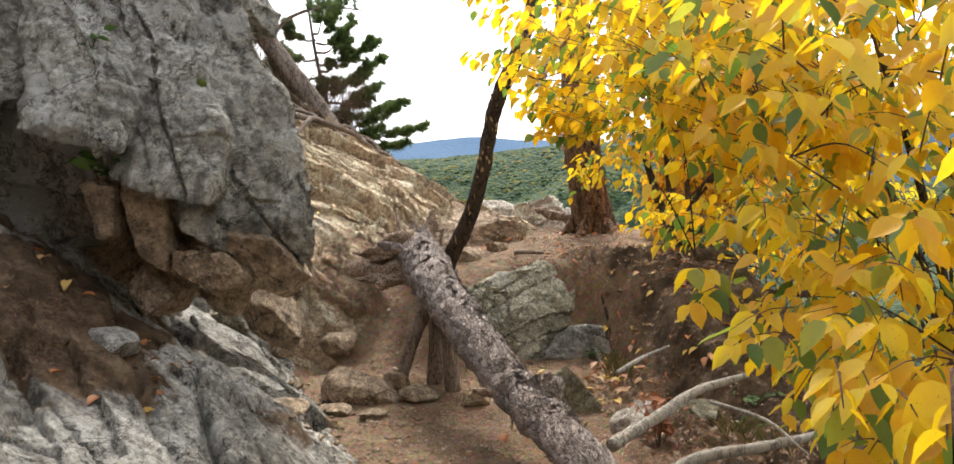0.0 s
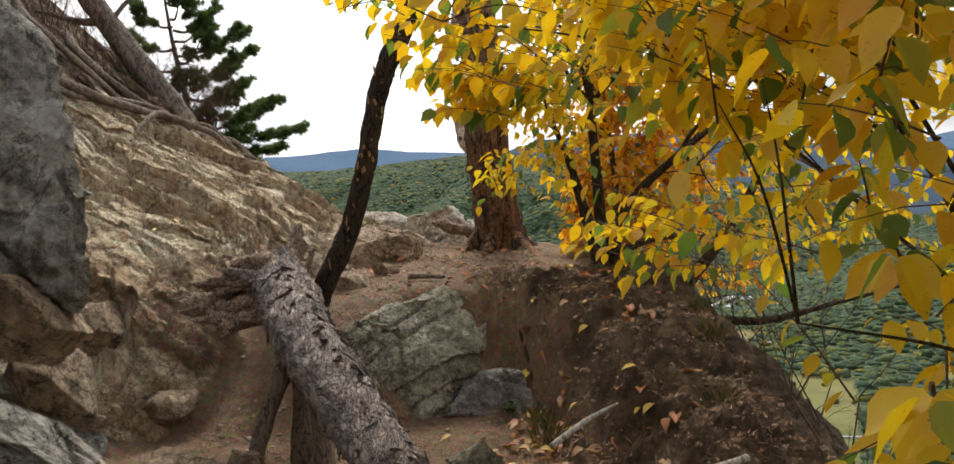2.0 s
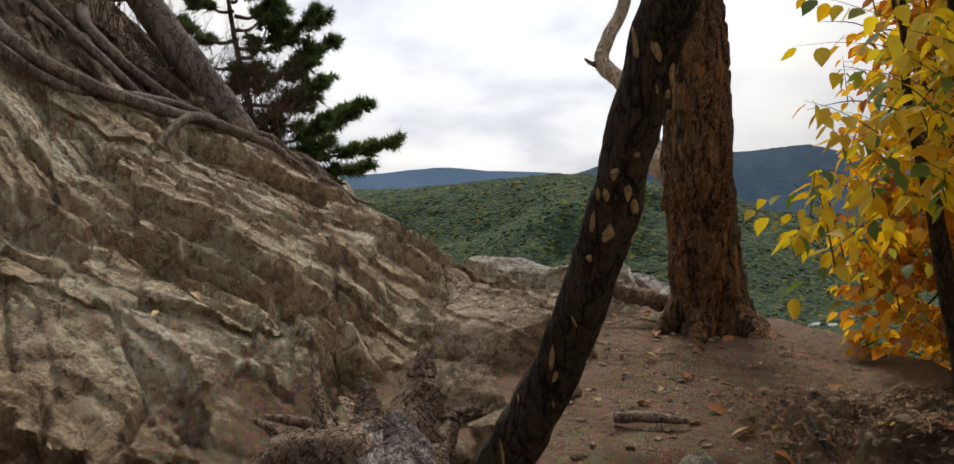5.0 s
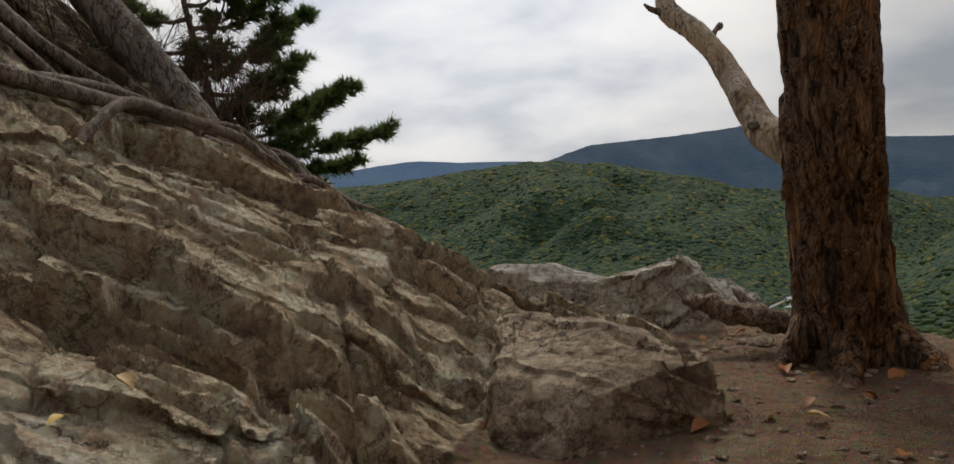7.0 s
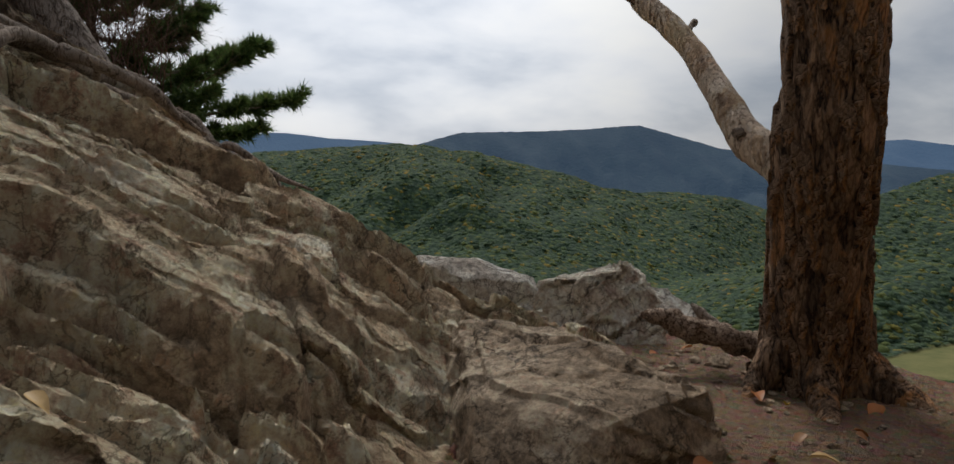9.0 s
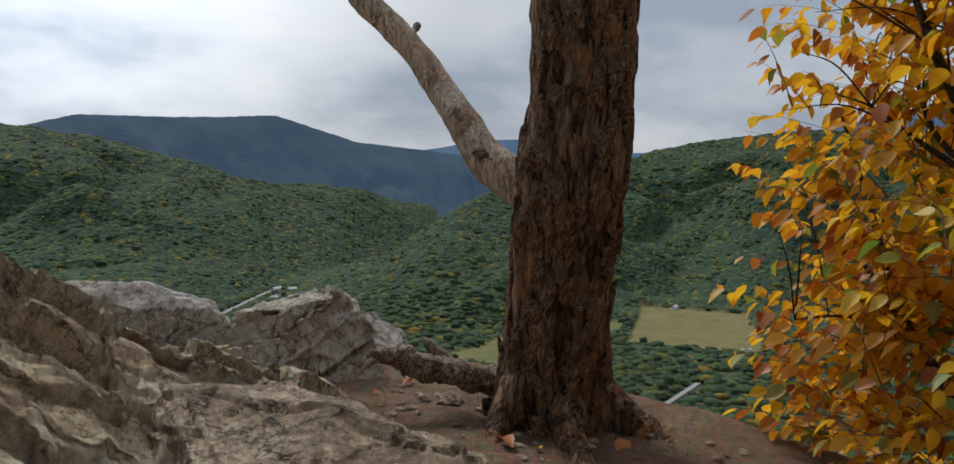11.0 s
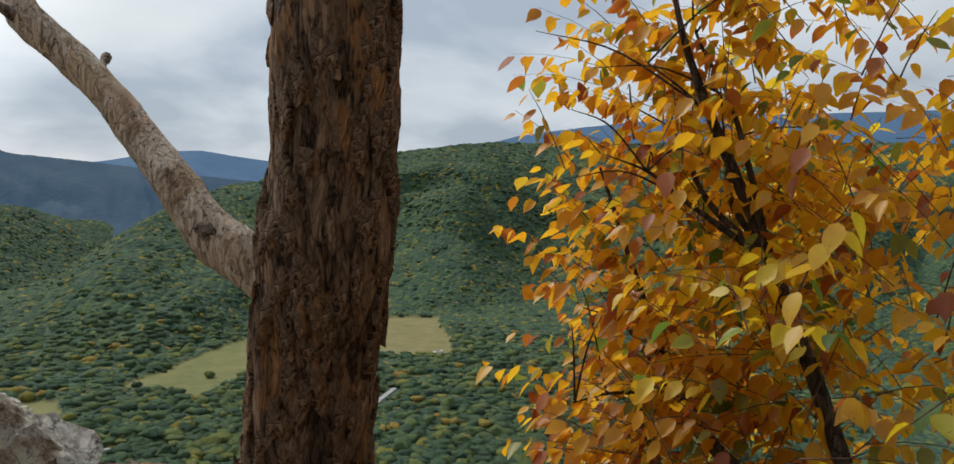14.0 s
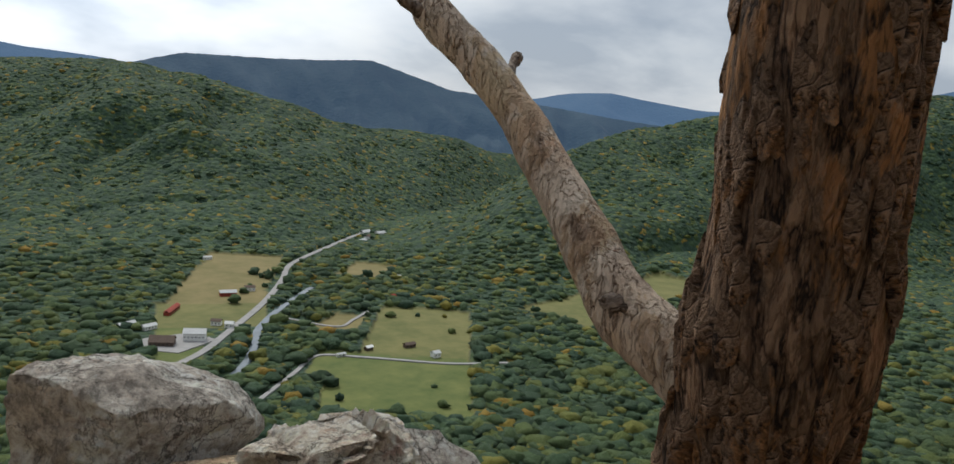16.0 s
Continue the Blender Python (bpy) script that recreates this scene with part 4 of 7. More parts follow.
M_FARB = mat_far("haze_tinted_mountain", (0.018, 0.034, 0.04), (0.032, 0.052, 0.055), (0.035, 0.075, 0.16), 0.55)
M_FARC = mat_far("haze_tinted_ridge", (0.03, 0.05, 0.07), (0.045, 0.07, 0.09), (0.06, 0.13, 0.26), 0.75)
ridge("mountain_backdrop", [(6, 0.3), (9.3, 1.34), (11.3, 1.88), (16.8, 1.99), (20, 2.15), (23, 2.39), (25.9, 1.55), (28.3, 0.85), (33, 0.45), (40, -0.3), (50, -1.0)], 2900, 4000, M_FARB, "long wooded mountain across the valley, tinted dark blue for haze")
ridge("ridge_backdrop", [(-75, 1.2), (-40, 1.5), (-20, 1.3), (-5.1, 1.46), (-0.7, 1.79), (2.5, 1.45), (5.8, 1.27), (12, 0.6), (25, 0.3), (33.2, 0.51), (36, 1.2), (38.7, 1.44), (42, 1.0), (45, 0.68), (50, 0.9), (56, 2.0), (59.4, 2.94), (61.8, 3.37), (70.5, 4.5), (85, 4.8), (120, 3)], 3400, 4650, M_FARC, "distant mountain ridge under cloud, tinted pale blue for haze")


# ---- things of the cliff top ----
def empty(name, label, category, group="", at=(0, 0, 0)):
    ob = new(name)
    ob.location = at
    ob.empty_display_size = 0.1
    return tagged(ob, label, category, group)


def place(ob, x, y, z, turn=(0, 0, 0)):
    ob.matrix_world = pose(x, y, z, *turn)
    return ob


def stone(name, at, half, mat, label, seed, turn=(0, 0, 0), sink=0.25, cuts=10, sub=4, rough=0.06, z=None, group="", planes=(), layers=0.0):
    ob = part(name, rock_bm(half, seed, cuts, sub, rough, planes, layers), mat)
    tint_sharp(ob, 32)
    zz = gz(at[0], at[1]) + half[2] * (1 - 2 * sink) if z is None else z
    place(ob, at[0], at[1], zz, turn)
    return tagged(ob, label, "rock", group)


# the overhanging outcrop beside the trail
def build_outcrop():
    ob = empty("rock_outcrop", "grey lichen-covered overhanging rock outcrop beside the trail", "rock outcrop")
    slabs = [([(-1.52, 4.44, 1.36), (-1.40, 4.46, 1.30), (-1.13, 4.62, 1.25), (-1.02, 4.72, 1.09), (-0.95, 4.74, 1.14), (-0.90, 4.72, 1.30), (-0.89, 4.76, 1.52), (-1.03, 4.88, 1.86), (-1.2, 4.98, 2.2), (-1.33, 5.08, 2.48), (-1.46, 5.24, 2.85), (-1.75, 5.20, 2.85), (-1.5, 4.52, 1.74)], (-0.45, 0.6, 0.05), (0.9, -0.1, 0.45), 0.12),
             ([(-1.82, 4.40, 1.63), (-1.71, 4.32, 1.59), (-1.50, 4.28, 1.52), (-1.36, 4.30, 1.49), (-1.31, 4.44, 1.73), (-1.48, 4.75, 2.24), (-1.64, 4.98, 2.61), (-1.72, 5.13, 2.9), (-1.95, 5.10, 2.9), (-1.72, 4.52, 2.08)], (0.05, 0.7, 0.1), (1.0, 0.15, 0.3), 0.10),
             ([(-1.98, 4.48, 1.72), (-1.74, 4.40, 1.63), (-1.70, 4.62, 2.1), (-1.9, 5.0, 2.7), (-2.1, 5.05, 2.9), (-2.05, 4.6, 2.1)], (0, 0.7, 0.1), (1.0, 0.1, 0.25), 0.08),
             ([(-2.26, 4.32, 1.87), (-2.12, 4.26, 1.90), (-1.99, 4.24, 1.89), (-1.78, 4.24, 1.78), (-1.76, 4.32, 1.92), (-1.88, 4.56, 2.25), (-2.03, 4.80, 2.62), (-2.12, 4.98, 2.9), (-2.52, 4.98, 2.9), (-2.36, 4.55, 2.32)], (-0.05, 0.8, 0.2), (1.0, 0.1, 0.35), 0.11),
             ([(-2.95, 4.45, 1.90), (-2.34, 4.50, 2.05), (-2.34, 4.72, 2.4), (-2.5, 5.05, 2.95), (-3.2, 5.0, 2.95), (-3.0, 4.5, 2.3)], (-0.1, 0.9, 0.1), (1.0, 0.0, 0.2), 0.14),
             ([(-2.2, 5.0, 2.6), (-1.35, 5.2, 2.6), (-1.6, 5.35, 3.3), (-2.2, 5.3, 3.5), (-3.2, 5.2, 3.6), (-3.2, 5.0, 2.6)], (-0.1, 1.1, 0.0), (0.5, 0.0, 1.0), 0.2)]
    for k, (front, back, bed, wide) in enumerate(slabs):
        corners = front + [(x + back[0], y + back[1], z + back[2]) for x, y, z in front]
        p = part("slab", crag_bm(corners, 3 + k, 0.026, bed, wide * 1.7, 0.035, 0.03, 0.03), M_OUTCROP, ob)
        tint_sharp(p, 30)
    back = [(-3.2, 4.98, 1.25), (-1.72, 4.96, 1.25), (-1.6, 4.92, 2.2), (-3.2, 4.92, 2.3), (-3.2, 5.3, 1.2), (-1.7, 5.3, 1.2), (-1.6, 5.3, 2.2), (-3.2, 5.3, 2.3)]
    tint_sharp(part("slab", crag_bm(back, 19, 0.035, (0.3, 0.0, 1.0), 0.2, 0.04, 0.03, 0.05), M_OUTCROP, ob), 30)
    under = [[(-1.55, 4.48, 1.32), (-1.07, 4.46, 1.27), (-0.97, 4.52, 1.10), (-1.12, 4.62, 0.98), (-1.35, 4.55, 1.18)], [(-2.04, 4.42, 1.60), (-1.86, 4.40, 1.58), (-1.88, 4.42, 1.33), (-1.98, 4.44, 1.30)],
             [(-1.85, 4.44, 1.62), (-1.60, 4.42, 1.58), (-1.63, 4.44, 1.14), (-1.74, 4.44, 1.22)], [(-1.57, 4.40, 1.24), (-1.32, 4.38, 1.21), (-1.20, 4.44, 1.08), (-1.39, 4.40, 1.03), (-1.56, 4.42, 1.13)]]
    for k, front in enumerate(under):
        corners = front + [(x, y + 0.35, z + (0.05 if z > 1.3 else -0.08)) for x, y, z in front]
        p = part("block", crag_bm(corners, 40 + k, 0.022, (1.0, 0.0, 0.3), 0.06, 0.012, 0.012, 0.015), M_TAN, ob, "rusty brown broken block")
        tint_sharp(p, 30)
    for at, half, seed in (((-1.42, 4.75, 0.95), (0.17, 0.14, 0.11), 23), ((-1.75, 4.7, 1.0), (0.22, 0.16, 0.13), 24), ((-2.0, 5.7, 1.2), (0.6, 0.4, 0.45), 26), ((-1.45, 5.7, 0.72), (0.28, 0.2, 0.24), 27)):
        p = part("block", rock_bm(half, seed, 9, 4, 0.05), M_TAN, ob, "rusty brown broken block")
        tint_sharp(p, 32)
        place(p, *at, (8 * (seed % 3), 10, seed * 17))


build_outcrop()

# stones in and beside the trail: place, half size, material, tilt
STONES = [((-0.92, 5.95), (0.33, 0.17, 0.14), M_TAN, (4, 8, -12)), ((-0.50, 5.88), (0.17, 0.14, 0.08), M_TAN, (0, 6, 30)), ((-0.66, 6.16), (0.13, 0.1, 0.08), M_TAN, (0, 0, 70)),
          ((-1.22, 6.95), (0.20, 0.16, 0.11), M_TAN, (10, 0, 20)), ((-1.30, 5.75), (0.07, 0.05, 0.04), M_TAN, (0, 0, 0)), ((-0.75, 5.55), (0.12, 0.08, 0.04), M_TAN, (0, 0, 20)),
          ((-1.02, 5.62), (0.13, 0.12, 0.05), M_TAN, (0, 0, 50)), ((-1.62, 6.75), (0.10, 0.09, 0.06), M_TAN, (0, 0, 15)), ((-0.10, 5.75), (0.17, 0.12, 0.06), M_TAN, (0, 0, -30)),
          ((-1.75, 7.10), (0.30, 0.18, 0.20), M_TAN, (14, 18, 35)), ((-2.0, 6.6), (0.28, 0.2, 0.18), M_TAN, (0, 20, 10)), ((-1.85, 6.2), (0.22, 0.16, 0.12), M_MOSSROCK, (0, 0, 40)),
          ((-1.5, 5.1), (0.2, 0.15, 0.1), M_GREY, (0, 12, 10)), ((-1.15, 4.85), (0.16, 0.12, 0.07), M_TAN, (0, 0, 30)), ((-1.72, 3.95), (0.18, 0.13, 0.10), M_GREY, (10, 10, 60)),
          ((0.55, 5.55), (0.26, 0.12, 0.15), M_MOSSROCK, (0, 26, -40)), ((0.98, 5.25), (0.17, 0.13, 0.11), M_PALE, (10, 12, 20)), ((0.82, 5.05), (0.15, 0.12, 0.12), M_PALE, (0, -14, 70)),
          ((1.28, 5.2), (0.14, 0.12, 0.08), M_MOSSROCK, (0, 0, 10)), ((0.12, 8.35), (0.12, 0.09, 0.07), M_TAN, (0, 0, 0)), ((-0.15, 7.75), (0.16, 0.12, 0.10), M_TAN, (0, 0, 50)),
          ((1.0, 10.24), (0.08, 0.06, 0.03), M_TAN, (0, 0, 35)), ((-0.55, 7.55), (0.22, 0.16, 0.13), M_TAN, (0, 14, 10)), ((-0.35, 8.2), (0.26, 0.2, 0.14), M_TAN, (0, 12, -20))]
for k, (at, half, mat, turn) in enumerate(STONES):
    stone("stone", at, half, mat, "angular brown stone lying on the trail soil" if mat is M_TAN else "weathered grey stone half sunk in soil", 100 + k, turn, 0.3, 11, 3 if max(half) < 0.2 else 4)

block("boulder", [(-0.16, 6.72, 0.0), (0.45, 6.9, -0.12), (0.78, 7.25, 0.05), (-0.2, 6.82, 0.42), (-0.17, 6.95, 0.60), (0.2, 7.22, 0.70), (0.47, 7.52, 0.77), (0.66, 7.52, 0.74), (0.80, 7.42, 0.5), (0.1, 6.85, 0.34), (0.55, 7.1, 0.34), (-0.25, 7.3, 0.1), (0.3, 7.8, 0.4), (0.8, 7.85, 0.4), (0.5, 7.75, 0.74)],
      M_OLIVE, "long olive-grey slanting boulder beside the fallen log", 7, step=0.03, bed=(-0.55, 0.25, 1.0), wide=0.13, groove=0.03, rough=0.018)
block("boulder", [(0.42, 6.85, -0.25), (0.98, 6.85, -0.25), (0.43, 6.88, 0.05), (0.56, 6.98, 0.22), (0.68, 7.0, 0.26), (0.93, 6.95, 0.27), (0.98, 6.9, 0.1), (0.5, 7.25, -0.2), (0.98, 7.25, -0.2), (0.6, 7.2, 0.2), (0.95, 7.2, 0.22)],
      M_GREY, "pale grey angular boulder standing in dark soil", 9, step=0.03, wide=0.2, groove=0.012, rough=0.012)
block("boulder", [(-0.42, 8.8, 0.55), (0.38, 9.02, 0.6), (0.52, 9.6, 0.6), (-0.5, 10.0, 0.6), (-0.1, 8.95, 0.95), (0.14, 9.05, 1.0), (0.35, 9.08, 1.02), (0.2, 9.3, 1.08), (0.035, 9.57, 1.13), (-0.31, 9.95, 1.10), (0.45, 9.5, 0.95), (0.1, 10.1, 1.05), (-0.4, 9.2, 1.0)],
      M_TAN, "broad tan rock block worn smooth on top", 31, step=0.03, bed=(0.45, 0.3, 1.0), wide=0.16, groove=0.02, rough=0.016)
block("boulder", [(0.34, 11.2, 0.6), (0.55, 10.8, 0.6), (1.02, 10.75, 0.6), (1.12, 11.2, 0.6), (0.6, 11.6, 0.6), (0.42, 11.25, 1.06), (0.60, 11.02, 1.12), (0.84, 11.0, 1.18), (0.92, 11.15, 1.15), (0.80, 11.3, 1.16), (1.0, 10.88, 0.98), (0.62, 11.4, 1.1), (1.05, 11.3, 1.0)],
      M_LEDGE, "pale cracked boulder at the cliff edge", 44, step=0.025, bed=(-0.5, 0.0, 1.0), wide=0.11, groove=0.032, rough=0.014)
stone("boulder", (1.08, 11.25), (0.26, 0.2, 0.2), M_PALE, "pale knobbly rock at the cliff edge", 34, (0, 10, 30), 0.3, 3, 4, 0.12, 0.74)
stone("boulder", (0.16, 12.3), (0.5, 0.42, 0.32), M_PALE, "rounded pale boulder at the cliff edge", 35, (0, 10, 20), 0.3, -4, 5, 0.10, 0.62, layers=0.04)


# the fallen trunk across the trail
def build_log():
    ob = empty("fallen_log", "grey weathered fallen trunk with a splintered broken end", "log")
    body = tube([(-0.60, 7.0, 0.98, 0.06), (-0.54, 6.82, 0.97, 0.14), (-0.47, 6.55, 0.90, 0.175), (-0.326, 6.0, 0.766, 0.152), (-0.105, 5.4, 0.582, 0.135), (0.113, 4.8, 0.398, 0.122), (0.25, 4.5, 0.32, 0.128), (0.376, 4.2, 0.248, 0.11), (0.657, 3.4, 0.106, 0.10), (0.86, 2.8, 0.03, 0.09)], 220, 64, 0.17, 3, 10.0, 0.10)
    part("trunk", body, M_LOG, ob)
    part("knot", rock_bm((0.11, 0.12, 0.10), 62, 4, 4, 0.25), M_LOG, ob, "dark swollen knot").matrix_world = pose(0.32, 4.52, 0.40, 20, 30, 10)
    part("stub", tube([(0.12, 4.75, 0.35, 0.04), (-0.0, 4.72, 0.36, 0.03), (-0.08, 4.70, 0.38, 0.012)], 8, 8, 0.2, 5, 20), M_ROT, ob, "broken branch stub")
    rs = random.Random(17)
    spl = [[(-0.47, 6.76, 0.96, 0.09), (-0.43, 6.86, 1.08, 0.075), (-0.41, 6.93, 1.18, 0.05), (-0.39, 6.96, 1.27, 0.012)], [(-0.40, 6.74, 0.96, 0.05), (-0.35, 6.82, 1.05, 0.035), (-0.31, 6.86, 1.12, 0.01)],
           [(-0.58, 6.6, 0.84, 0.075), (-0.76, 6.64, 0.83, 0.06), (-0.92, 6.7, 0.80, 0.045), (-1.08, 6.74, 0.80, 0.012)], [(-0.60, 6.58, 0.80, 0.06), (-0.74, 6.56, 0.74, 0.045), (-0.82, 6.52, 0.68, 0.01)],
           [(-0.52, 6.66, 1.02, 0.08), (-0.66, 6.72, 1.07, 0.065), (-0.80, 6.78, 0.99, 0.045), (-0.96, 6.84, 0.90, 0.012)], [(-0.56, 6.7, 0.95, 0.07), (-0.74, 6.76, 0.94, 0.05), (-0.92, 6.84, 0.93, 0.03), (-1.05, 6.9, 0.95, 0.008)]]
    for _ in range(16):
        a, b = Vector((rs.uniform(-0.62, -0.46), rs.uniform(6.6, 6.9), rs.uniform(0.8, 1.0))), Vector((rs.uniform(-0.4, -0.1), rs.uniform(0.05, 0.25), rs.uniform(-0.12, 0.16)))
        spl.append([(*a, rs.uniform(0.035, 0.07)), (*(a + b * 0.5 + Vector((0, 0, 0.03))), rs.uniform(0.02, 0.045)), (*(a + b), 0.006)])
    for k, p in enumerate(spl):
        part("splinter", tube(p, 26, 10, 0.55, 10 + k, 16), M_ROT, ob, "splintered brown wood")
    for k, p in enumerate([[(-0.34, 6.2, 0.72, 0.07), (-0.36, 6.3, 0.4, 0.065), (-0.38, 6.25, -0.05, 0.07)], [(-0.27, 6.0, 0.66, 0.06), (-0.27, 6.1, 0.35, 0.05), (-0.24, 6.05, -0.06, 0.06)],
                           [(-0.36, 6.3, 0.7, 0.06), (-0.52, 6.3, 0.38, 0.05), (-0.66, 6.2, -0.02, 0.04)]]):
        part("root", tube(p, 16, 10, 0.2, 30 + k, 10), M_ROOT, ob)
    # shards of torn wood fanned out round the broken end
    for k in range(34):
        side = k % 3 == 0
        at = Vector((rs.uniform(-0.84, -0.56), rs.uniform(6.55, 6.75), rs.uniform(0.74, 0.98))) if side else Vector((rs.uniform(-0.62, -0.38), rs.uniform(6.6, 6.88), rs.uniform(0.86, 1.08)))
        d = Vector((-1, rs.uniform(-0.1, 0.35), rs.uniform(-0.35, 0.25))) if side else Vector((rs.uniform(-0.5, 0.25), 0.7, rs.uniform(0.3, 1.1)))
        q = part("splinter", rock_bm((rs.uniform(0.03, 0.07), rs.uniform(0.015, 0.035), rs.uniform(0.12, 0.28)), 640 + k, 6, 3, 0.5), M_ROT if rs.random() < 0.6 else M_LOG, ob, "splintered brown wood")
        tint_sharp(q, 30)
        q.matrix_world = Matrix.Translation(at) @ d.to_track_quat("Z", "Y").to_matrix().to_4x4() @ pose(0, 0, 0, 0, 0, rs.uniform(0, 180))
    # flakes of bark standing off the trunk
    rnd = random.Random(4)
    S = spline([(-0.47, 6.55, 0.90, 0.175), (-0.326, 6.0, 0.766, 0.152), (-0.105, 5.4, 0.582, 0.135), (0.113, 4.8, 0.398, 0.122), (0.376, 4.2, 0.248, 0.11)], 200)
    for k in range(280):
        x, y, z, r = S[rnd.randrange(200)]
        a = rnd.uniform(-0.3, 3.3)
        d = Vector((math.cos(a), 0.25, math.sin(a))).normalized()
        bm = rock_bm((rnd.uniform(0.012, 0.034), rnd.uniform(0.03, 0.10), rnd.uniform(0.004, 0.009)), 300 + k, 6, 2, 0.3)
        p = part("bark_flake", bm, M_LOG, ob)
        p.matrix_world = Matrix.Translation(Vector((x, y, z)) + d * r * 1.0) @ d.to_track_quat("Z", "Y").to_matrix().to_4x4() @ pose(0, 0, 0, rnd.uniform(-8, 8), rnd.uniform(-8, 8), rnd.uniform(-25, 25))


build_log()


def build_leaner():
    ob = empty("leaning_tree", "thin dark leaning dead trunk with peeling bark behind the log", "tree")
    line = [(-0.41, 7.06, 0.42, 0.105), (-0.356, 6.998, 0.6, 0.088), (-0.278, 6.872, 0.85, 0.07), (-0.144, 6.747, 1.1, 0.064), (-0.044, 6.631, 1.35, 0.058), (0.029, 6.53, 1.6, 0.055), (0.083, 6.444, 1.85, 0.055), (0.157, 6.366, 2.1, 0.058), (0.30, 6.286, 2.4, 0.056), (0.445, 6.2, 2.8, 0.052), (0.54, 6.15, 3.2, 0.048), (0.6, 6.15, 4.0, 0.04)]
    part("trunk", tube(line, 150, 26, 0.13, 7, 13.0), M_DARKBARK, ob)
    rnd = random.Random(8)
    S = spline(line, 300)
    for k in range(46):
        x, y, z, r = S[rnd.randrange(40, 270)]
        a = rnd.uniform(-2.9, 0.2)
        d = Vector((math.cos(a), math.sin(a), -0.1)).normalized()
        L = rnd.uniform(0.008, 0.032) * (1.7 if z > 1.9 and rnd.random() < 0.3 else 1.0)
        p = part("bare_patch", rock_bm((rnd.uniform(0.004, 0.012) * (1.6 if L > 0.06 else 1), L, 0.005), 500 + k, 6, 2, 0.3), M_INNER, ob, "patch of bare pale wood")
        p.matrix_world = Matrix.Translation(Vector((x, y, z)) + d * r * 1.0) @ d.to_track_quat("Z", "Y").to_matrix().to_4x4() @ pose(0, 0, 0, 0, 0, rnd.uniform(-15, 15))


build_leaner()


def bark_plates(ob, line, count, z0, z1, seed, mat, size=(0.045, 0.09)):
    """Plates of bark that stand proud of a trunk."""
    rnd = random.Random(seed)
    S = spline(line, 300)
    S = S[(S[:, 2] > z0) & (S[:, 2] < z1)]
    shapes = [rock_bm((size[0] * rnd.uniform(0.5, 1.0), size[1] * rnd.uniform(0.45, 1.1), 0.020), seed + 900 + k, 8, 2, 0.2) for k in range(14)]
    meshes = []
    for bm in shapes:
        me = bpy.data.meshes.new("bark_plate")
        bm.to_mesh(me)
        bm.free()
        me.materials.append(mat)
        meshes.append(me)
    for k in range(count):
        x, y, z, r = S[rnd.randrange(len(S))]
        a = rnd.uniform(0, 2 * math.pi)
        d = Vector((math.cos(a), math.sin(a), 0.0))
        p = new("bark_plate", meshes[rnd.randrange(14)])
        p.parent = ob
        p.matrix_world = Matrix.Translation(Vector((x, y, z + rnd.uniform(-0.01, 0.01))) + d * r * 0.985) @ d.to_track_quat("Z", "Y").to_matrix().to_4x4() @ pose(0, 0, 0, rnd.uniform(-7, 7), rnd.uniform(-7, 7), rnd.uniform(-14, 14))


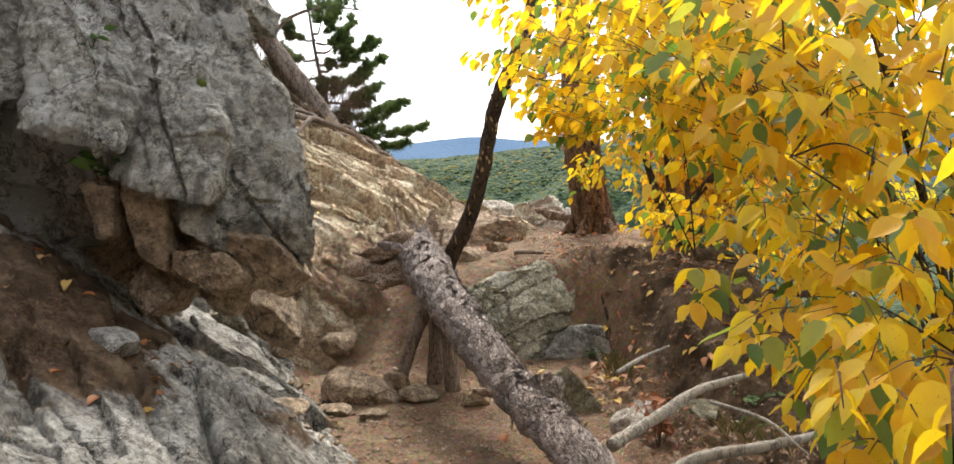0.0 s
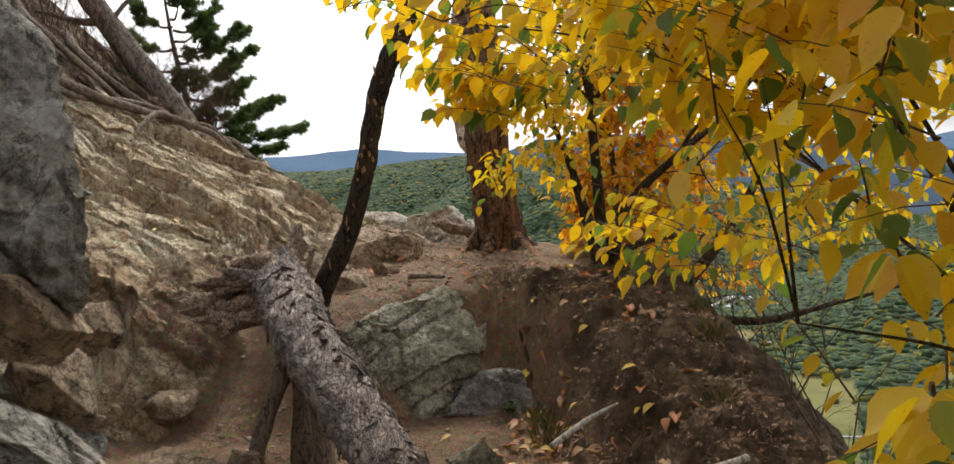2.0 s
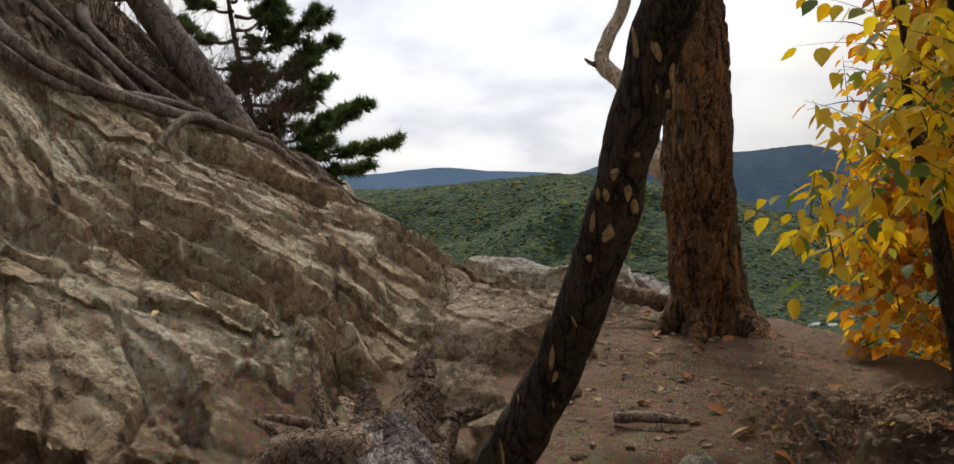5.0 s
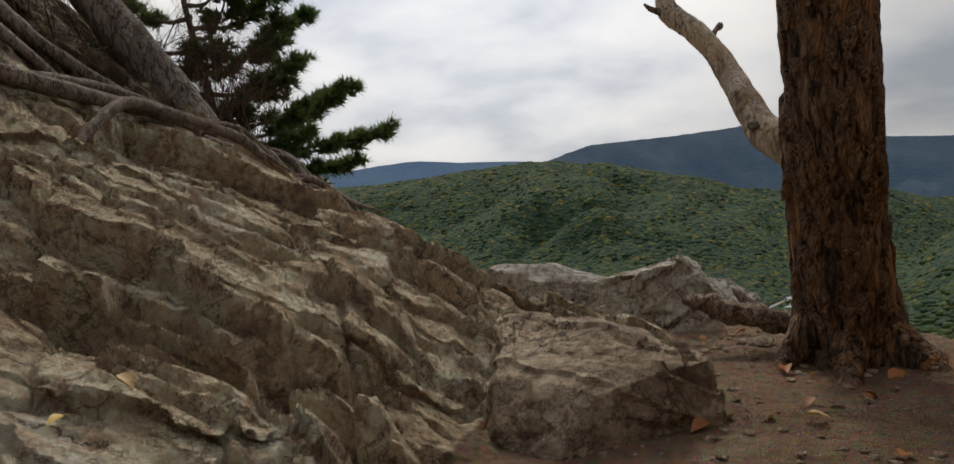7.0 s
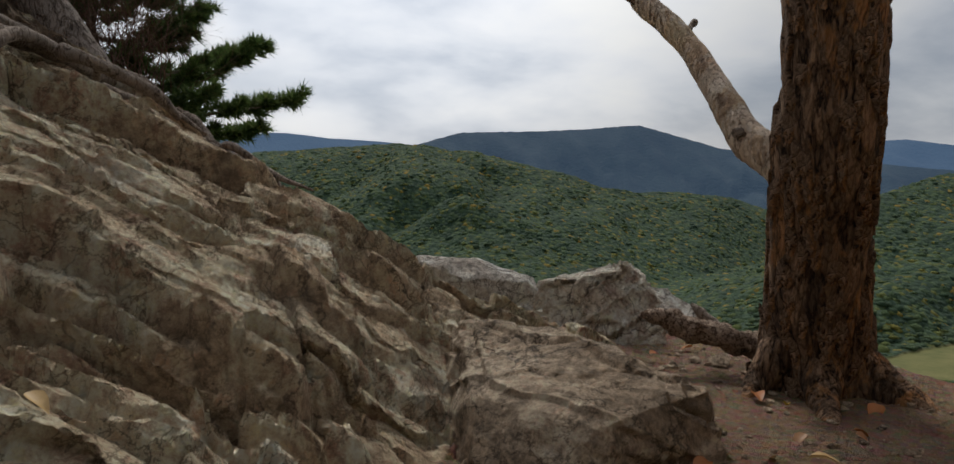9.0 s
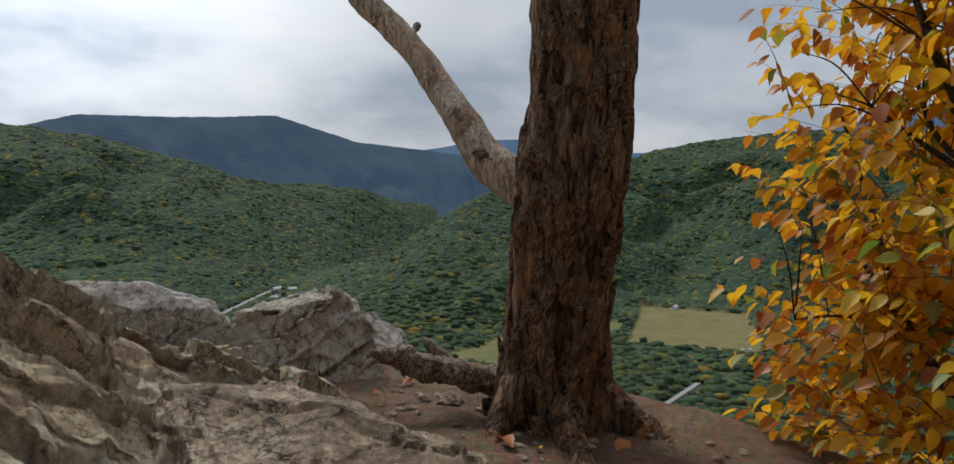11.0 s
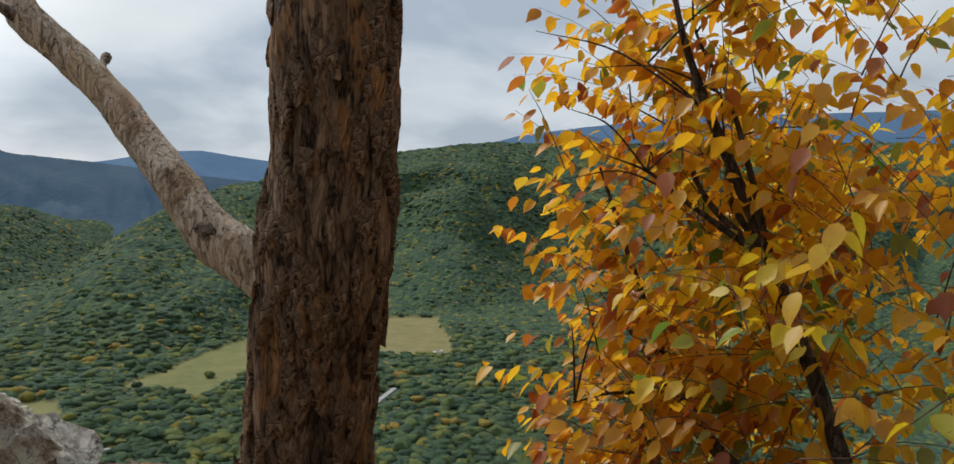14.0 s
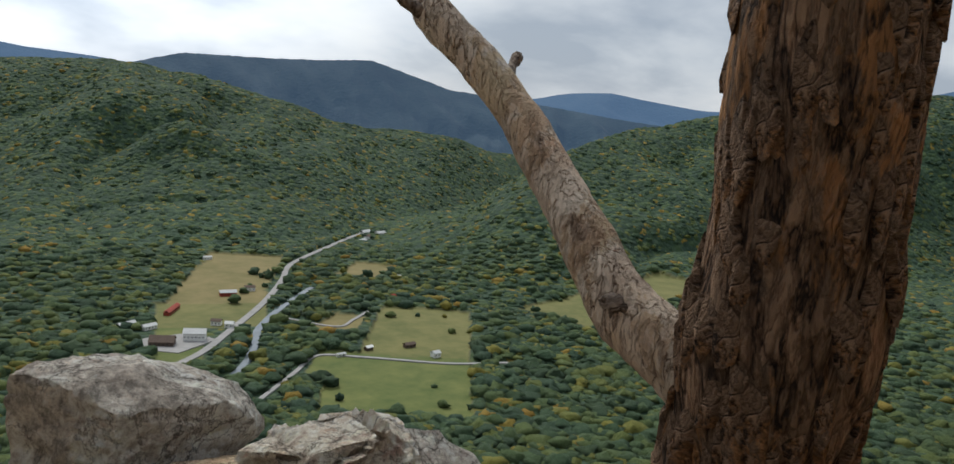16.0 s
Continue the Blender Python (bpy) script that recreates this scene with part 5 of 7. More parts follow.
def build_pine():
    ob = empty("pine_tree", "old pine with rough red-brown bark and a bare forked limb", "tree")
    line = [(1.30, 9.92, 0.55, 0.33), (1.28, 9.90, 0.74, 0.275), (1.265, 9.88, 0.92, 0.235), (1.22, 9.81, 1.2, 0.205), (1.18, 9.76, 1.5, 0.195), (1.145, 9.69, 1.8, 0.198), (1.135, 9.65, 2.1, 0.19), (1.12, 9.63, 2.45, 0.185), (1.08, 9.60, 3.0, 0.18), (1.02, 9.55, 3.8, 0.17), (0.98, 9.5, 4.8, 0.15)]
    part("trunk", tube(line, 200, 64, 0.085, 2, 8.0, 0.03), M_PINEBARK, ob)
    bark_plates(ob, line, 290, 0.75, 2.9, 77, M_PINEBARK, (0.05, 0.12))
    limb = [(1.13, 9.74, 1.66, 0.105), (1.045, 9.86, 1.745, 0.09), (0.985, 10.0, 1.83, 0.082), (0.965, 10.14, 1.97, 0.070), (0.96, 10.32, 2.13, 0.064), (0.94, 10.48, 2.28, 0.06), (0.89, 10.63, 2.42, 0.06), (0.80, 10.72, 2.53, 0.062), (0.79, 10.78, 2.62, 0.055), (0.86, 10.84, 2.78, 0.05), (0.98, 10.9, 3.0, 0.045), (1.05, 10.95, 3.4, 0.04)]
    lm = part("limb", tube(limb, 120, 30, 0.10, 5, 11.0, 0.10), M_LIMB, ob, "bare pale weathered limb")
    part("stub", tube([(0.95, 10.55, 2.36, 0.02), (1.0, 10.62, 2.41, 0.014), (1.04, 10.66, 2.44, 0.02), (1.055, 10.67, 2.455, 0.008)], 12, 8, 0.25, 3, 30), M_ROOT, lm)
    part("stub", tube([(0.80, 10.72, 2.53, 0.035), (0.74, 10.73, 2.55, 0.022), (0.69, 10.73, 2.57, 0.016), (0.66, 10.74, 2.60, 0.006)], 12, 8, 0.25, 6, 30), M_ROOT, lm)
    part("knot", rock_bm((0.04, 0.04, 0.03), 81, 3, 3, 0.3), M_ROOT, lm).matrix_world = pose(0.93, 9.97, 1.86, 60, 0, 40)
    for k, p in enumerate([[(1.2, 9.78, 0.94, 0.11), (1.12, 9.6, 0.80, 0.07), (1.02, 9.42, 0.755, 0.04), (0.95, 9.25, 0.73, 0.015)], [(1.35, 9.78, 0.92, 0.11), (1.45, 9.5, 0.76, 0.075), (1.50, 9.25, 0.68, 0.05), (1.52, 9.0, 0.6, 0.02)],
                           [(1.1, 9.85, 0.95, 0.11), (0.98, 9.85, 0.82, 0.06), (0.85, 9.75, 0.75, 0.02)], [(1.40, 9.9, 0.92, 0.10), (1.55, 9.85, 0.78, 0.07), (1.72, 9.75, 0.6, 0.045), (1.85, 9.7, 0.35, 0.02)],
                           [(1.4, 10.05, 0.9, 0.1), (1.55, 10.2, 0.75, 0.06), (1.7, 10.3, 0.5, 0.03)]]):
        part("root", tube(p, 26, 16, 0.16, 40 + k, 10), M_PINEBARK, ob)
    rg = part("dead_root", tube([(1.22, 9.98, 0.90, 0.05), (1.0, 10.08, 0.94, 0.058), (0.82, 10.18, 0.99, 0.055), (0.68, 10.26, 1.03, 0.04), (0.62, 10.28, 1.04, 0.015)], 60, 18, 0.5, 50, 18), M_ROT, ob, "dark gnarled dead root")
    part("stub", tube([(1.0, 10.2, 0.95, 0.03), (0.93, 10.28, 1.03, 0.025), (0.9, 10.33, 1.07, 0.01)], 10, 8, 0.3, 51, 20), M_ROOT, rg)


build_pine()


# roots on the slope
def root_line(pts, radii, lift=0.02):
    return [(x, y, gz(x, y, False) + lift + dz, r) for (x, y, dz), r in zip(pts, radii)]


def build_roots():
    ob = empty("exposed_roots", "bare twisted grey-brown roots over the bedrock", "roots")
    sets = [([(-3.3, 10.0, 0.1), (-2.85, 9.75, 0.12), (-2.5, 9.95, 0.14), (-2.2, 10.3, 0.12), (-2.0, 10.9, 0.06), (-1.85, 11.6, 0.05), (-1.6, 12.6, 0.05)], [0.045, 0.05, 0.045, 0.042, 0.038, 0.034, 0.022]),
            ([(-3.2, 9.7, 0.05), (-2.9, 9.6, 0.1), (-2.6, 9.85, 0.05), (-2.35, 10.3, 0.10), (-2.2, 10.9, 0.1), (-2.0, 11.5, 0.05)], [0.03, 0.035, 0.034, 0.03, 0.027, 0.015]),
            ([(-1.95, 10.9, 0.08), (-2.0, 10.4, 0.12), (-2.06, 10.15, 0.1), (-2.1, 9.95, 0.0), (-2.02, 9.8, -0.08)], [0.025, 0.03, 0.028, 0.024, 0.015]),
            ([(-1.9, 10.6, 0.1), (-1.75, 10.55, 0.12), (-1.55, 10.7, 0.1), (-1.45, 10.8, 0.05)], [0.035, 0.03, 0.03, 0.015]),
            ([(-3.2, 11.6, 0.08), (-2.9, 11.0, 0.1), (-2.6, 10.9, 0.08), (-2.3, 11.1, 0.08), (-2.0, 11.3, 0.05)], [0.05, 0.045, 0.04, 0.03, 0.02]),
            ([(-3.5, 11.0, 0.08), (-3.2, 10.6, 0.08), (-2.95, 10.5, 0.08), (-2.6, 10.6, 0.05), (-2.3, 10.7, 0.02)], [0.04, 0.04, 0.035, 0.03, 0.015]),
            ([(-1.6, 12.4, 0.08), (-1.5, 12.2, 0.1), (-1.35, 12.1, 0.03), (-1.3, 11.9, -0.1)], [0.035, 0.03, 0.022, 0.01])]
    for k, (pts, rad) in enumerate(sets):
        part("root", tube(root_line(pts, rad), 50, 12, 0.22, 60 + k, 9, 0.1), M_ROOT, ob)
    rnd = random.Random(31)
    for k in range(16):
        x, y = rnd.uniform(-2.0, -1.3), rnd.uniform(10.9, 12.7)
        pts = [(x, y, 0.0)]
        for _ in range(3):
            x, y = x + rnd.uniform(0.05, 0.22), y + rnd.uniform(-0.28, 0.1)
            pts.append((x, y, rnd.uniform(-0.02, 0.14)))
        part("rootlet", tube(root_line(pts, [0.028, 0.022, 0.016, 0.006]), 18, 7, 0.25, 80 + k, 12), M_ROOT, ob)


build_roots()


# ---- leaves ----
LEAF_UV = [(0, 0), (-0.20, 0.12), (-0.31, 0.36), (-0.26, 0.62), (-0.12, 0.84), (0, 1.02), (0.12, 0.84), (0.26, 0.62), (0.31, 0.36), (0.20, 0.12), (0, 0.36), (0, 0.68)]
LEAF_F = [(0, 10, 2, 1), (10, 11, 3, 2), (11, 5, 4, 3), (0, 9, 8, 10), (10, 8, 7, 11), (11, 7, 6, 5)]


def leaf_shape(rnd, length, fold=0.22, curl=0.25):
    pts = []
    for u, v in LEAF_UV:
        pts.append((u * length * rnd.uniform(0.92, 1.08), v * length, abs(u) * fold * length * 1.6 - curl * length * v * v * 0.5 + rnd.uniform(-0.02, 0.02) * length))
    return np.array(pts)


def frame_of(direction, rnd):
    d = Vector(direction).normalized()
    side = d.cross(Vector((0, 0, 1)))
    if side.length < 0.05:
        side = Vector((rnd.uniform(-1, 1), rnd.uniform(-1, 1), 0))
    side.normalize()
    m = Matrix((side, d, side.cross(d))).transposed()
    return m.to_4x4() @ pose(0, 0, 0, 0, rnd.uniform(-50, 50), 0)


# head height along the trodden line, which the branches leave free
TRODDEN = [Vector(p) for p in ((0.0, 0.1, 1.6), (0.13, 0.8, 1.6), (0.08, 1.7, 1.55), (0.0, 2.7, 1.55), (0.03, 3.65, 1.53), (-0.3, 4.7, 1.67), (-0.67, 6.3, 1.7), (-1.06, 7.2, 1.85), (-1.08, 7.7, 2.0), (-0.5, 8.1, 2.2), (-0.35, 8.5, 2.3))]


def gap_to_walk(p):
    best = 9.0
    for a, b in zip(TRODDEN, TRODDEN[1:]):
        ab = b - a
        t = max(0.0, min(1.0, (p - a).dot(ab) / ab.length_squared))
        best = min(best, (a + ab * t - p).length)
    return best


def leafy(ob, volumes, hub, seed, mats, singles_box, leaf_len=0.085, droop=0.7, gap=0.42, keep=None):
    """Sprays of leaves on twigs, inside ellipsoids; twigs start from the branch that serves the ellipsoid."""
    rnd = random.Random(seed)
    verts, faces, singles, twigs = [], [], [], []
    for (c, rad, n) in volumes:
        c = Vector(c)
        for _ in range(n):
            while True:
                q = Vector((rnd.uniform(-1, 1), rnd.uniform(-1, 1), rnd.uniform(-1, 1)))
                if q.length <= 1:
                    break
            p = c + Vector((q.x * rad[0], q.y * rad[1], q.z * rad[2]))
            out = (p - Vector(hub))
            out = Vector((out.x + rnd.uniform(-0.8, 0.8), out.y + rnd.uniform(-0.8, 0.8), 0.25 * out.z + rnd.uniform(-0.4, 0.5))).normalized()
            L = rnd.uniform(0.22, 0.5)
            tip = p + out * L - Vector((0, 0, 0.10 * L))
            if gap_to_walk(p) < gap or gap_to_walk(tip) < gap or (keep and not (keep(p) and keep(tip))):
                continue
            mid = p.lerp(tip, 0.5) + Vector((0, 0, 0.05 * L))
            twigs.append([(*p, 0.0035), (*mid, 0.0025), (*tip, 0.0012)])
            k = rnd.randrange(6, 11)
            for i in range(k):
                t = (i + 0.6) / k
                at = p.lerp(mid, 2 * t) if t < 0.5 else mid.lerp(tip, 2 * t - 1)
                side = out.cross(Vector((0, 0, 1))) * (1 if i % 2 else -1)
                d = (out * 0.5 + side * rnd.uniform(0.4, 1.0) + Vector((0, 0, -droop * rnd.uniform(0.5, 1.7)))).normalized()
                m = Matrix.Translation(at + d * 0.012) @ frame_of(d, rnd)
                shp = leaf_shape(rnd, leaf_len * rnd.uniform(0.6, 1.2), rnd.uniform(0.05, 0.35), rnd.uniform(-0.1, 0.5))
                if len(singles) < 290 and singles_box(at):
                    singles.append((m, shp))
                else:
                    M3 = np.array(m.to_3x3())
                    w = shp @ M3.T + np.array(m.translation)
                    o = len(verts)
                    verts.extend(map(tuple, w))
                    faces.extend([tuple(o + j for j in f) for f in LEAF_F])
    lv = mesh_object("foliage", verts, faces, mats[0], ob, True)
    lv["kind"] = "stuff"
    tv, tf = [], []
    for tw in twigs:
        S = spline(tw, 4)
        for kk, (x, y, z, r) in enumerate(S):
            for a in range(3):
                tv.append((x + r * math.cos(a * 2.1), y + r * math.sin(a * 2.1), z + r * 0.5 * math.sin(a * 2.1 + 1)))
        o = len(tv) - 12
        for kk in range(3):
            for a in range(3):
                tf.append((o + kk * 3 + a, o + kk * 3 + (a + 1) % 3, o + kk * 3 + 3 + (a + 1) % 3, o + kk * 3 + 3 + a))
    tg = mesh_object("twig_mass", tv, tf, M_TWIG, ob, True)
    tg["kind"] = "stuff"
    shared = []
    for k in range(8):
        me = bpy.data.meshes.new("leaf")
        me.from_pydata([tuple(v) for v in leaf_shape(random.Random(seed + k), leaf_len, 0.1 + 0.03 * k, 0.05 * k)], [], LEAF_F)
        me.materials.append(mats[1])
        me.shade_smooth()
        shared.append(me)
    for k, (m, shp) in enumerate(singles):
        s = float(shp[5][1]) / (1.02 * leaf_len)
        lf = new("leaf", shared[k % 8])
        lf.parent = ob
        lf.matrix_world = m @ Matrix.Diagonal((s, s, s, 1))


def bough(name, pts, ob, seed, mat=None, n=40, segs=9, label=""):
    return part(name, tube(pts, n, segs, 0.14, seed, 12), mat or M_DARKBARK, ob, label)


def limbs(ob, root, targets, r0, seed, mat):
    rnd = random.Random(seed)
    for k, t in enumerate(targets):
        a, b = Vector(root), Vector(t)
        pts = [(*a, r0)]
        for i in (1, 2, 3, 4):
            q = a.lerp(b, i / 4) + Vector((rnd.uniform(-0.06, 0.06), rnd.uniform(-0.06, 0.06), 0.22 * math.sin(math.pi * i / 4 * 0.8) * (b - a).length * 0.4))
            pts.append((*q, r0 * (1 - 0.21 * i)))
        br = bough("branch", pts, ob, seed + k, mat, 26, 8)
        # side shoots
        for j in range(4):
            i = rnd.randrange(2, 5)
            s = Vector(pts[i][:3]) if i < 5 else b
            e = s + Vector((rnd.uniform(-0.5, 0.5), rnd.uniform(-0.5, 0.5), rnd.uniform(-0.05, 0.45)))
            mm = s.lerp(e, 0.5) + Vector((0, 0, 0.05))
            if gap_to_walk(e) > 0.42 and gap_to_walk(mm) > 0.42:
                part("twig", tube([(*s, r0 * 0.3), (*mm, r0 * 0.22), (*e, r0 * 0.08)], 10, 6, 0.1, seed + j, 14), mat, br)


def build_near_shrub():
    ob = empty("yellow_shrub", "tall shrub with yellow and green autumn leaves overhanging the trail", "shrub")
    hub = (1.95, 3.9, 0.2)
    part("stem", tube([(2.35, 4.1, -1.4, 0.035), (2.25, 3.95, -0.3, 0.03), (2.1, 3.8, 0.6, 0.024), (1.8, 3.6, 1.5, 0.017), (1.5, 3.5, 2.3, 0.010)], 50, 12, 0.12, 3, 10), M_DARKBARK, ob)
    part("stem", tube([(2.4, 4.15, -1.4, 0.035), (2.4, 4.3, 0.2, 0.027), (2.1, 4.6, 1.5, 0.018), (1.4, 4.9, 2.3, 0.010)], 50, 12, 0.12, 4, 10), M_DARKBARK, ob)
    limbs(ob, (2.1, 3.8, 0.6), [(0.85, 2.3, 1.5), (1.2, 1.9, 1.9), (1.0, 2.0, 1.05), (1.4, 2.9, 2.3), (0.75, 2.9, 1.2), (0.55, 4.1, 2.0), (0.6, 3.3, 2.35), (1.1, 2.6, 0.75)], 0.010, 11, M_DARKBARK)
    limbs(ob, (2.1, 4.6, 1.5), [(0.35, 4.5, 1.95), (0.9, 4.8, 2.4), (1.5, 5.6, 2.4), (0.6, 5.2, 2.6)], 0.010, 12, M_DARKBARK)

    def keep(p):
        return p.x > 0.42 - 0.28 * max(0.0, (p.y - 2.6)) and p.z > 1.34 - 1.15 * max(0.0, p.x - 0.42) and (p.z > 1.62 or p.y < 3.1 or p.x > 0.78)
    vols = [((1.25, 2.3, 1.6), (0.75, 0.85, 0.75), 330), ((1.45, 3.6, 2.0), (0.9, 0.9, 0.75), 230), ((0.32, 4.35, 1.95), (0.42, 0.45, 0.22), 60), ((0.75, 3.9, 2.35), (0.75, 0.6, 0.3), 80),
            ((1.2, 5.1, 2.35), (0.9, 0.8, 0.45), 90), ((0.95, 1.75, 1.0), (0.35, 0.45, 0.4), 80), ((1.6, 3.0, 0.9), (0.6, 0.9, 0.5), 100), ((2.1, 3.2, 1.6), (0.7, 1.2, 1.0), 130), ((1.1, 4.6, 1.28), (0.35, 0.45, 0.14), 30), ((0.62, 3.05, 1.2), (0.06, 0.1, 0.06), 5), ((1.0, 3.0, 1.9), (0.4, 0.7, 0.35), 90), ((1.15, 5.0, 2.3), (0.35, 0.35, 0.25), 50), ((1.55, 5.2, 2.3), (0.4, 0.4, 0.3), 45), ((0.66, 4.75, 1.85), (0.24, 0.25, 0.14), 45), ((1.1, 3.6, 1.85), (0.35, 0.35, 0.22), 90)]
    leafy(ob, vols, hub, 21, (M_LEAF, M_LEAF1), lambda p: p.x < 1.0 and p.y < 2.6, 0.074, 0.8, 0.55, keep)


build_near_shrub()


def build_far_shrub():
    ob = empty("yellow_tree", "small many-stemmed tree with golden autumn leaves on the bank", "tree")
    b = (1.80, 8.05, 0.55)
    stems = [[(*b, 0.085), (1.72, 8.0, 0.95, 0.07), (1.62, 7.95, 1.25, 0.05), (1.50, 7.85, 1.6, 0.035), (1.33, 7.7, 1.95, 0.02), (1.2, 7.5, 2.4, 0.010)],
             [(1.80, 8.05, 0.7, 0.075), (1.77, 8.0, 1.05, 0.06), (1.72, 7.9, 1.5, 0.048), (1.65, 7.75, 2.0, 0.035), (1.62, 7.6, 2.6, 0.022), (1.5, 7.4, 3.2, 0.012)],
             [(1.82, 8.05, 0.75, 0.07), (1.90, 8.0, 1.1, 0.052), (2.05, 7.9, 1.35, 0.042), (2.3, 7.75, 1.6, 0.034), (2.6, 7.6, 1.9, 0.025), (2.9, 7.4, 2.3, 0.012)],
             [(1.85, 8.1, 0.7, 0.05), (1.98, 8.3, 1.2, 0.036), (2.0, 8.55, 1.8, 0.027), (1.9, 8.75, 2.3, 0.02), (1.88, 8.85, 2.6, 0.011), (1.9, 8.9, 2.9, 0.005)],
             [(2.15, 7.85, 0.25, 0.075), (2.3, 7.8, 0.55, 0.062), (2.5, 7.7, 0.85, 0.052), (2.72, 7.6, 1.2, 0.042), (2.92, 7.5, 1.7, 0.03), (3.1, 7.4, 2.3, 0.015)],
             [(2.15, 7.85, 0.3, 0.055), (2.5, 7.75, 0.36, 0.042), (2.9, 7.6, 0.36, 0.034), (3.4, 7.5, 0.48, 0.02), (3.9, 7.4, 0.6, 0.008)],
             [(1.85, 8.1, 0.65, 0.05), (2.05, 8.5, 0.95, 0.038), (2.2, 8.9, 1.25, 0.028), (2.32, 9.15, 1.7, 0.016), (2.3, 9.3, 2.1, 0.006)],
             [(1.82, 8.0, 0.85, 0.04), (2.1, 7.7, 1.0, 0.03), (2.4, 7.4, 1.02, 0.02), (2.7, 7.2, 1.1, 0.010)]]
    stems = [[(x, y, z, r * 0.82) for x, y, z, r in st] for st in stems]
    for k, p in enumerate(stems):
        bough("stem", p, ob, 130 + k, M_DARKBARK, 46, 12)
    limbs(ob, (1.65, 7.75, 2.0), [(1.1, 6.4, 2.3), (1.4, 6.6, 2.7), (2.0, 6.3, 2.4), (1.0, 7.2, 2.6)], 0.018, 150, M_DARKBARK)
    limbs(ob, (2.3, 7.75, 1.6), [(2.4, 6.6, 1.9), (2.9, 6.9, 2.0), (2.2, 6.9, 1.3)], 0.018, 160, M_DARKBARK)
    limbs(ob, (2.0, 8.55, 1.8), [(1.9, 8.9, 2.4), (1.9, 9.15, 2.1), (2.4, 9.2, 2.3), (2.0, 8.9, 2.7)], 0.014, 170, M_DARKBARK)
    limbs(ob, (2.2, 8.9, 1.25), [(1.9, 9.2, 1.25), (2.4, 9.35, 1.5), (2.6, 9.2, 0.95), (2.2, 9.3, 0.8)], 0.014, 180, M_DARKBARK)

    def keep(p):
        if p.y > 8.4:
            return p.x > 1.56 + 0.24 * (p.y - 8.4) + 0.22 * max(0.0, p.z - 2.0) and p.z > -0.4 and p.y < 9.6
        return p.x > 0.72 and (p.x > 1.05 or p.z < 2.1) and (p.z > 1.25 or p.x > 1.9)
    front = [((1.9, 6.8, 2.45), (0.75, 0.95, 0.35), 60), ((2.7, 7.0, 1.9), (0.9, 0.9, 0.6), 70), ((1.7, 7.5, 3.0), (0.7, 0.9, 0.4), 50), ((2.4, 7.1, 1.25), (0.7, 0.6, 0.3), 24), ((3.1, 7.4, 1.3), (0.8, 0.8, 0.55), 60), ((1.25, 7.6, 1.75), (0.3, 0.4, 0.35), 18), ((0.98, 7.6, 1.45), (0.25, 0.3, 0.18), 8), ((2.3, 8.6, 1.7), (0.9, 0.35, 0.75), 110), ((1.6, 8.5, 1.5), (0.25, 0.3, 0.4), 20), ((1.5, 7.3, 2.35), (0.45, 0.5, 0.4), 40), ((1.42, 7.6, 1.95), (0.3, 0.35, 0.5), 36)]
    back = [((2.15, 9.1, 1.6), (0.6, 0.75, 0.9), 300), ((2.0, 8.75, 1.2), (0.4, 0.4, 0.5), 110), ((2.3, 9.6, 0.75), (0.5, 0.6, 0.55), 90), ((2.5, 8.5, 2.2), (0.7, 0.6, 0.8), 90), ((1.95, 8.9, 2.4), (0.35, 0.45, 0.6), 100), ((2.9, 9.0, 1.2), (0.6, 0.9, 0.9), 110), ((2.15, 8.2, 1.75), (0.4, 0.32, 0.8), 80)]
    leafy(ob, front, b, 31, (M_LEAF, M_LEAF1), lambda p: p.y < 6.6, 0.080, 0.8, 0.5, keep)
    leafy(ob, back, b, 32, (M_LEAFO, M_LEAFO1), lambda p: p.x < 1.95, 0.080, 0.75, 0.5, keep)


build_far_shrub()


# ---- pine on the ridge, brush and litter ----
def needle_tufts(spots, rnd, length=0.11, per=16):
    verts, faces = [], []
    for p, d in spots:
        for _ in range(per):
            v = Vector((rnd.gauss(0, 1), rnd.gauss(0, 1), rnd.gauss(0, 1))).normalized()
            v = (v * 0.9 + d * 0.8 + Vector((0, 0, 0.25))).normalized()
            s = v.cross(Vector((rnd.gauss(0, 1), rnd.gauss(0, 1), rnd.gauss(0, 1)))).normalized() * 0.0075
            o = len(verts)
            e = p + v * length * rnd.uniform(0.6, 1.2)
            verts += [tuple(p - s), tuple(p + s), tuple(e)]
            faces.append((o, o + 1, o + 2))
    return verts, faces


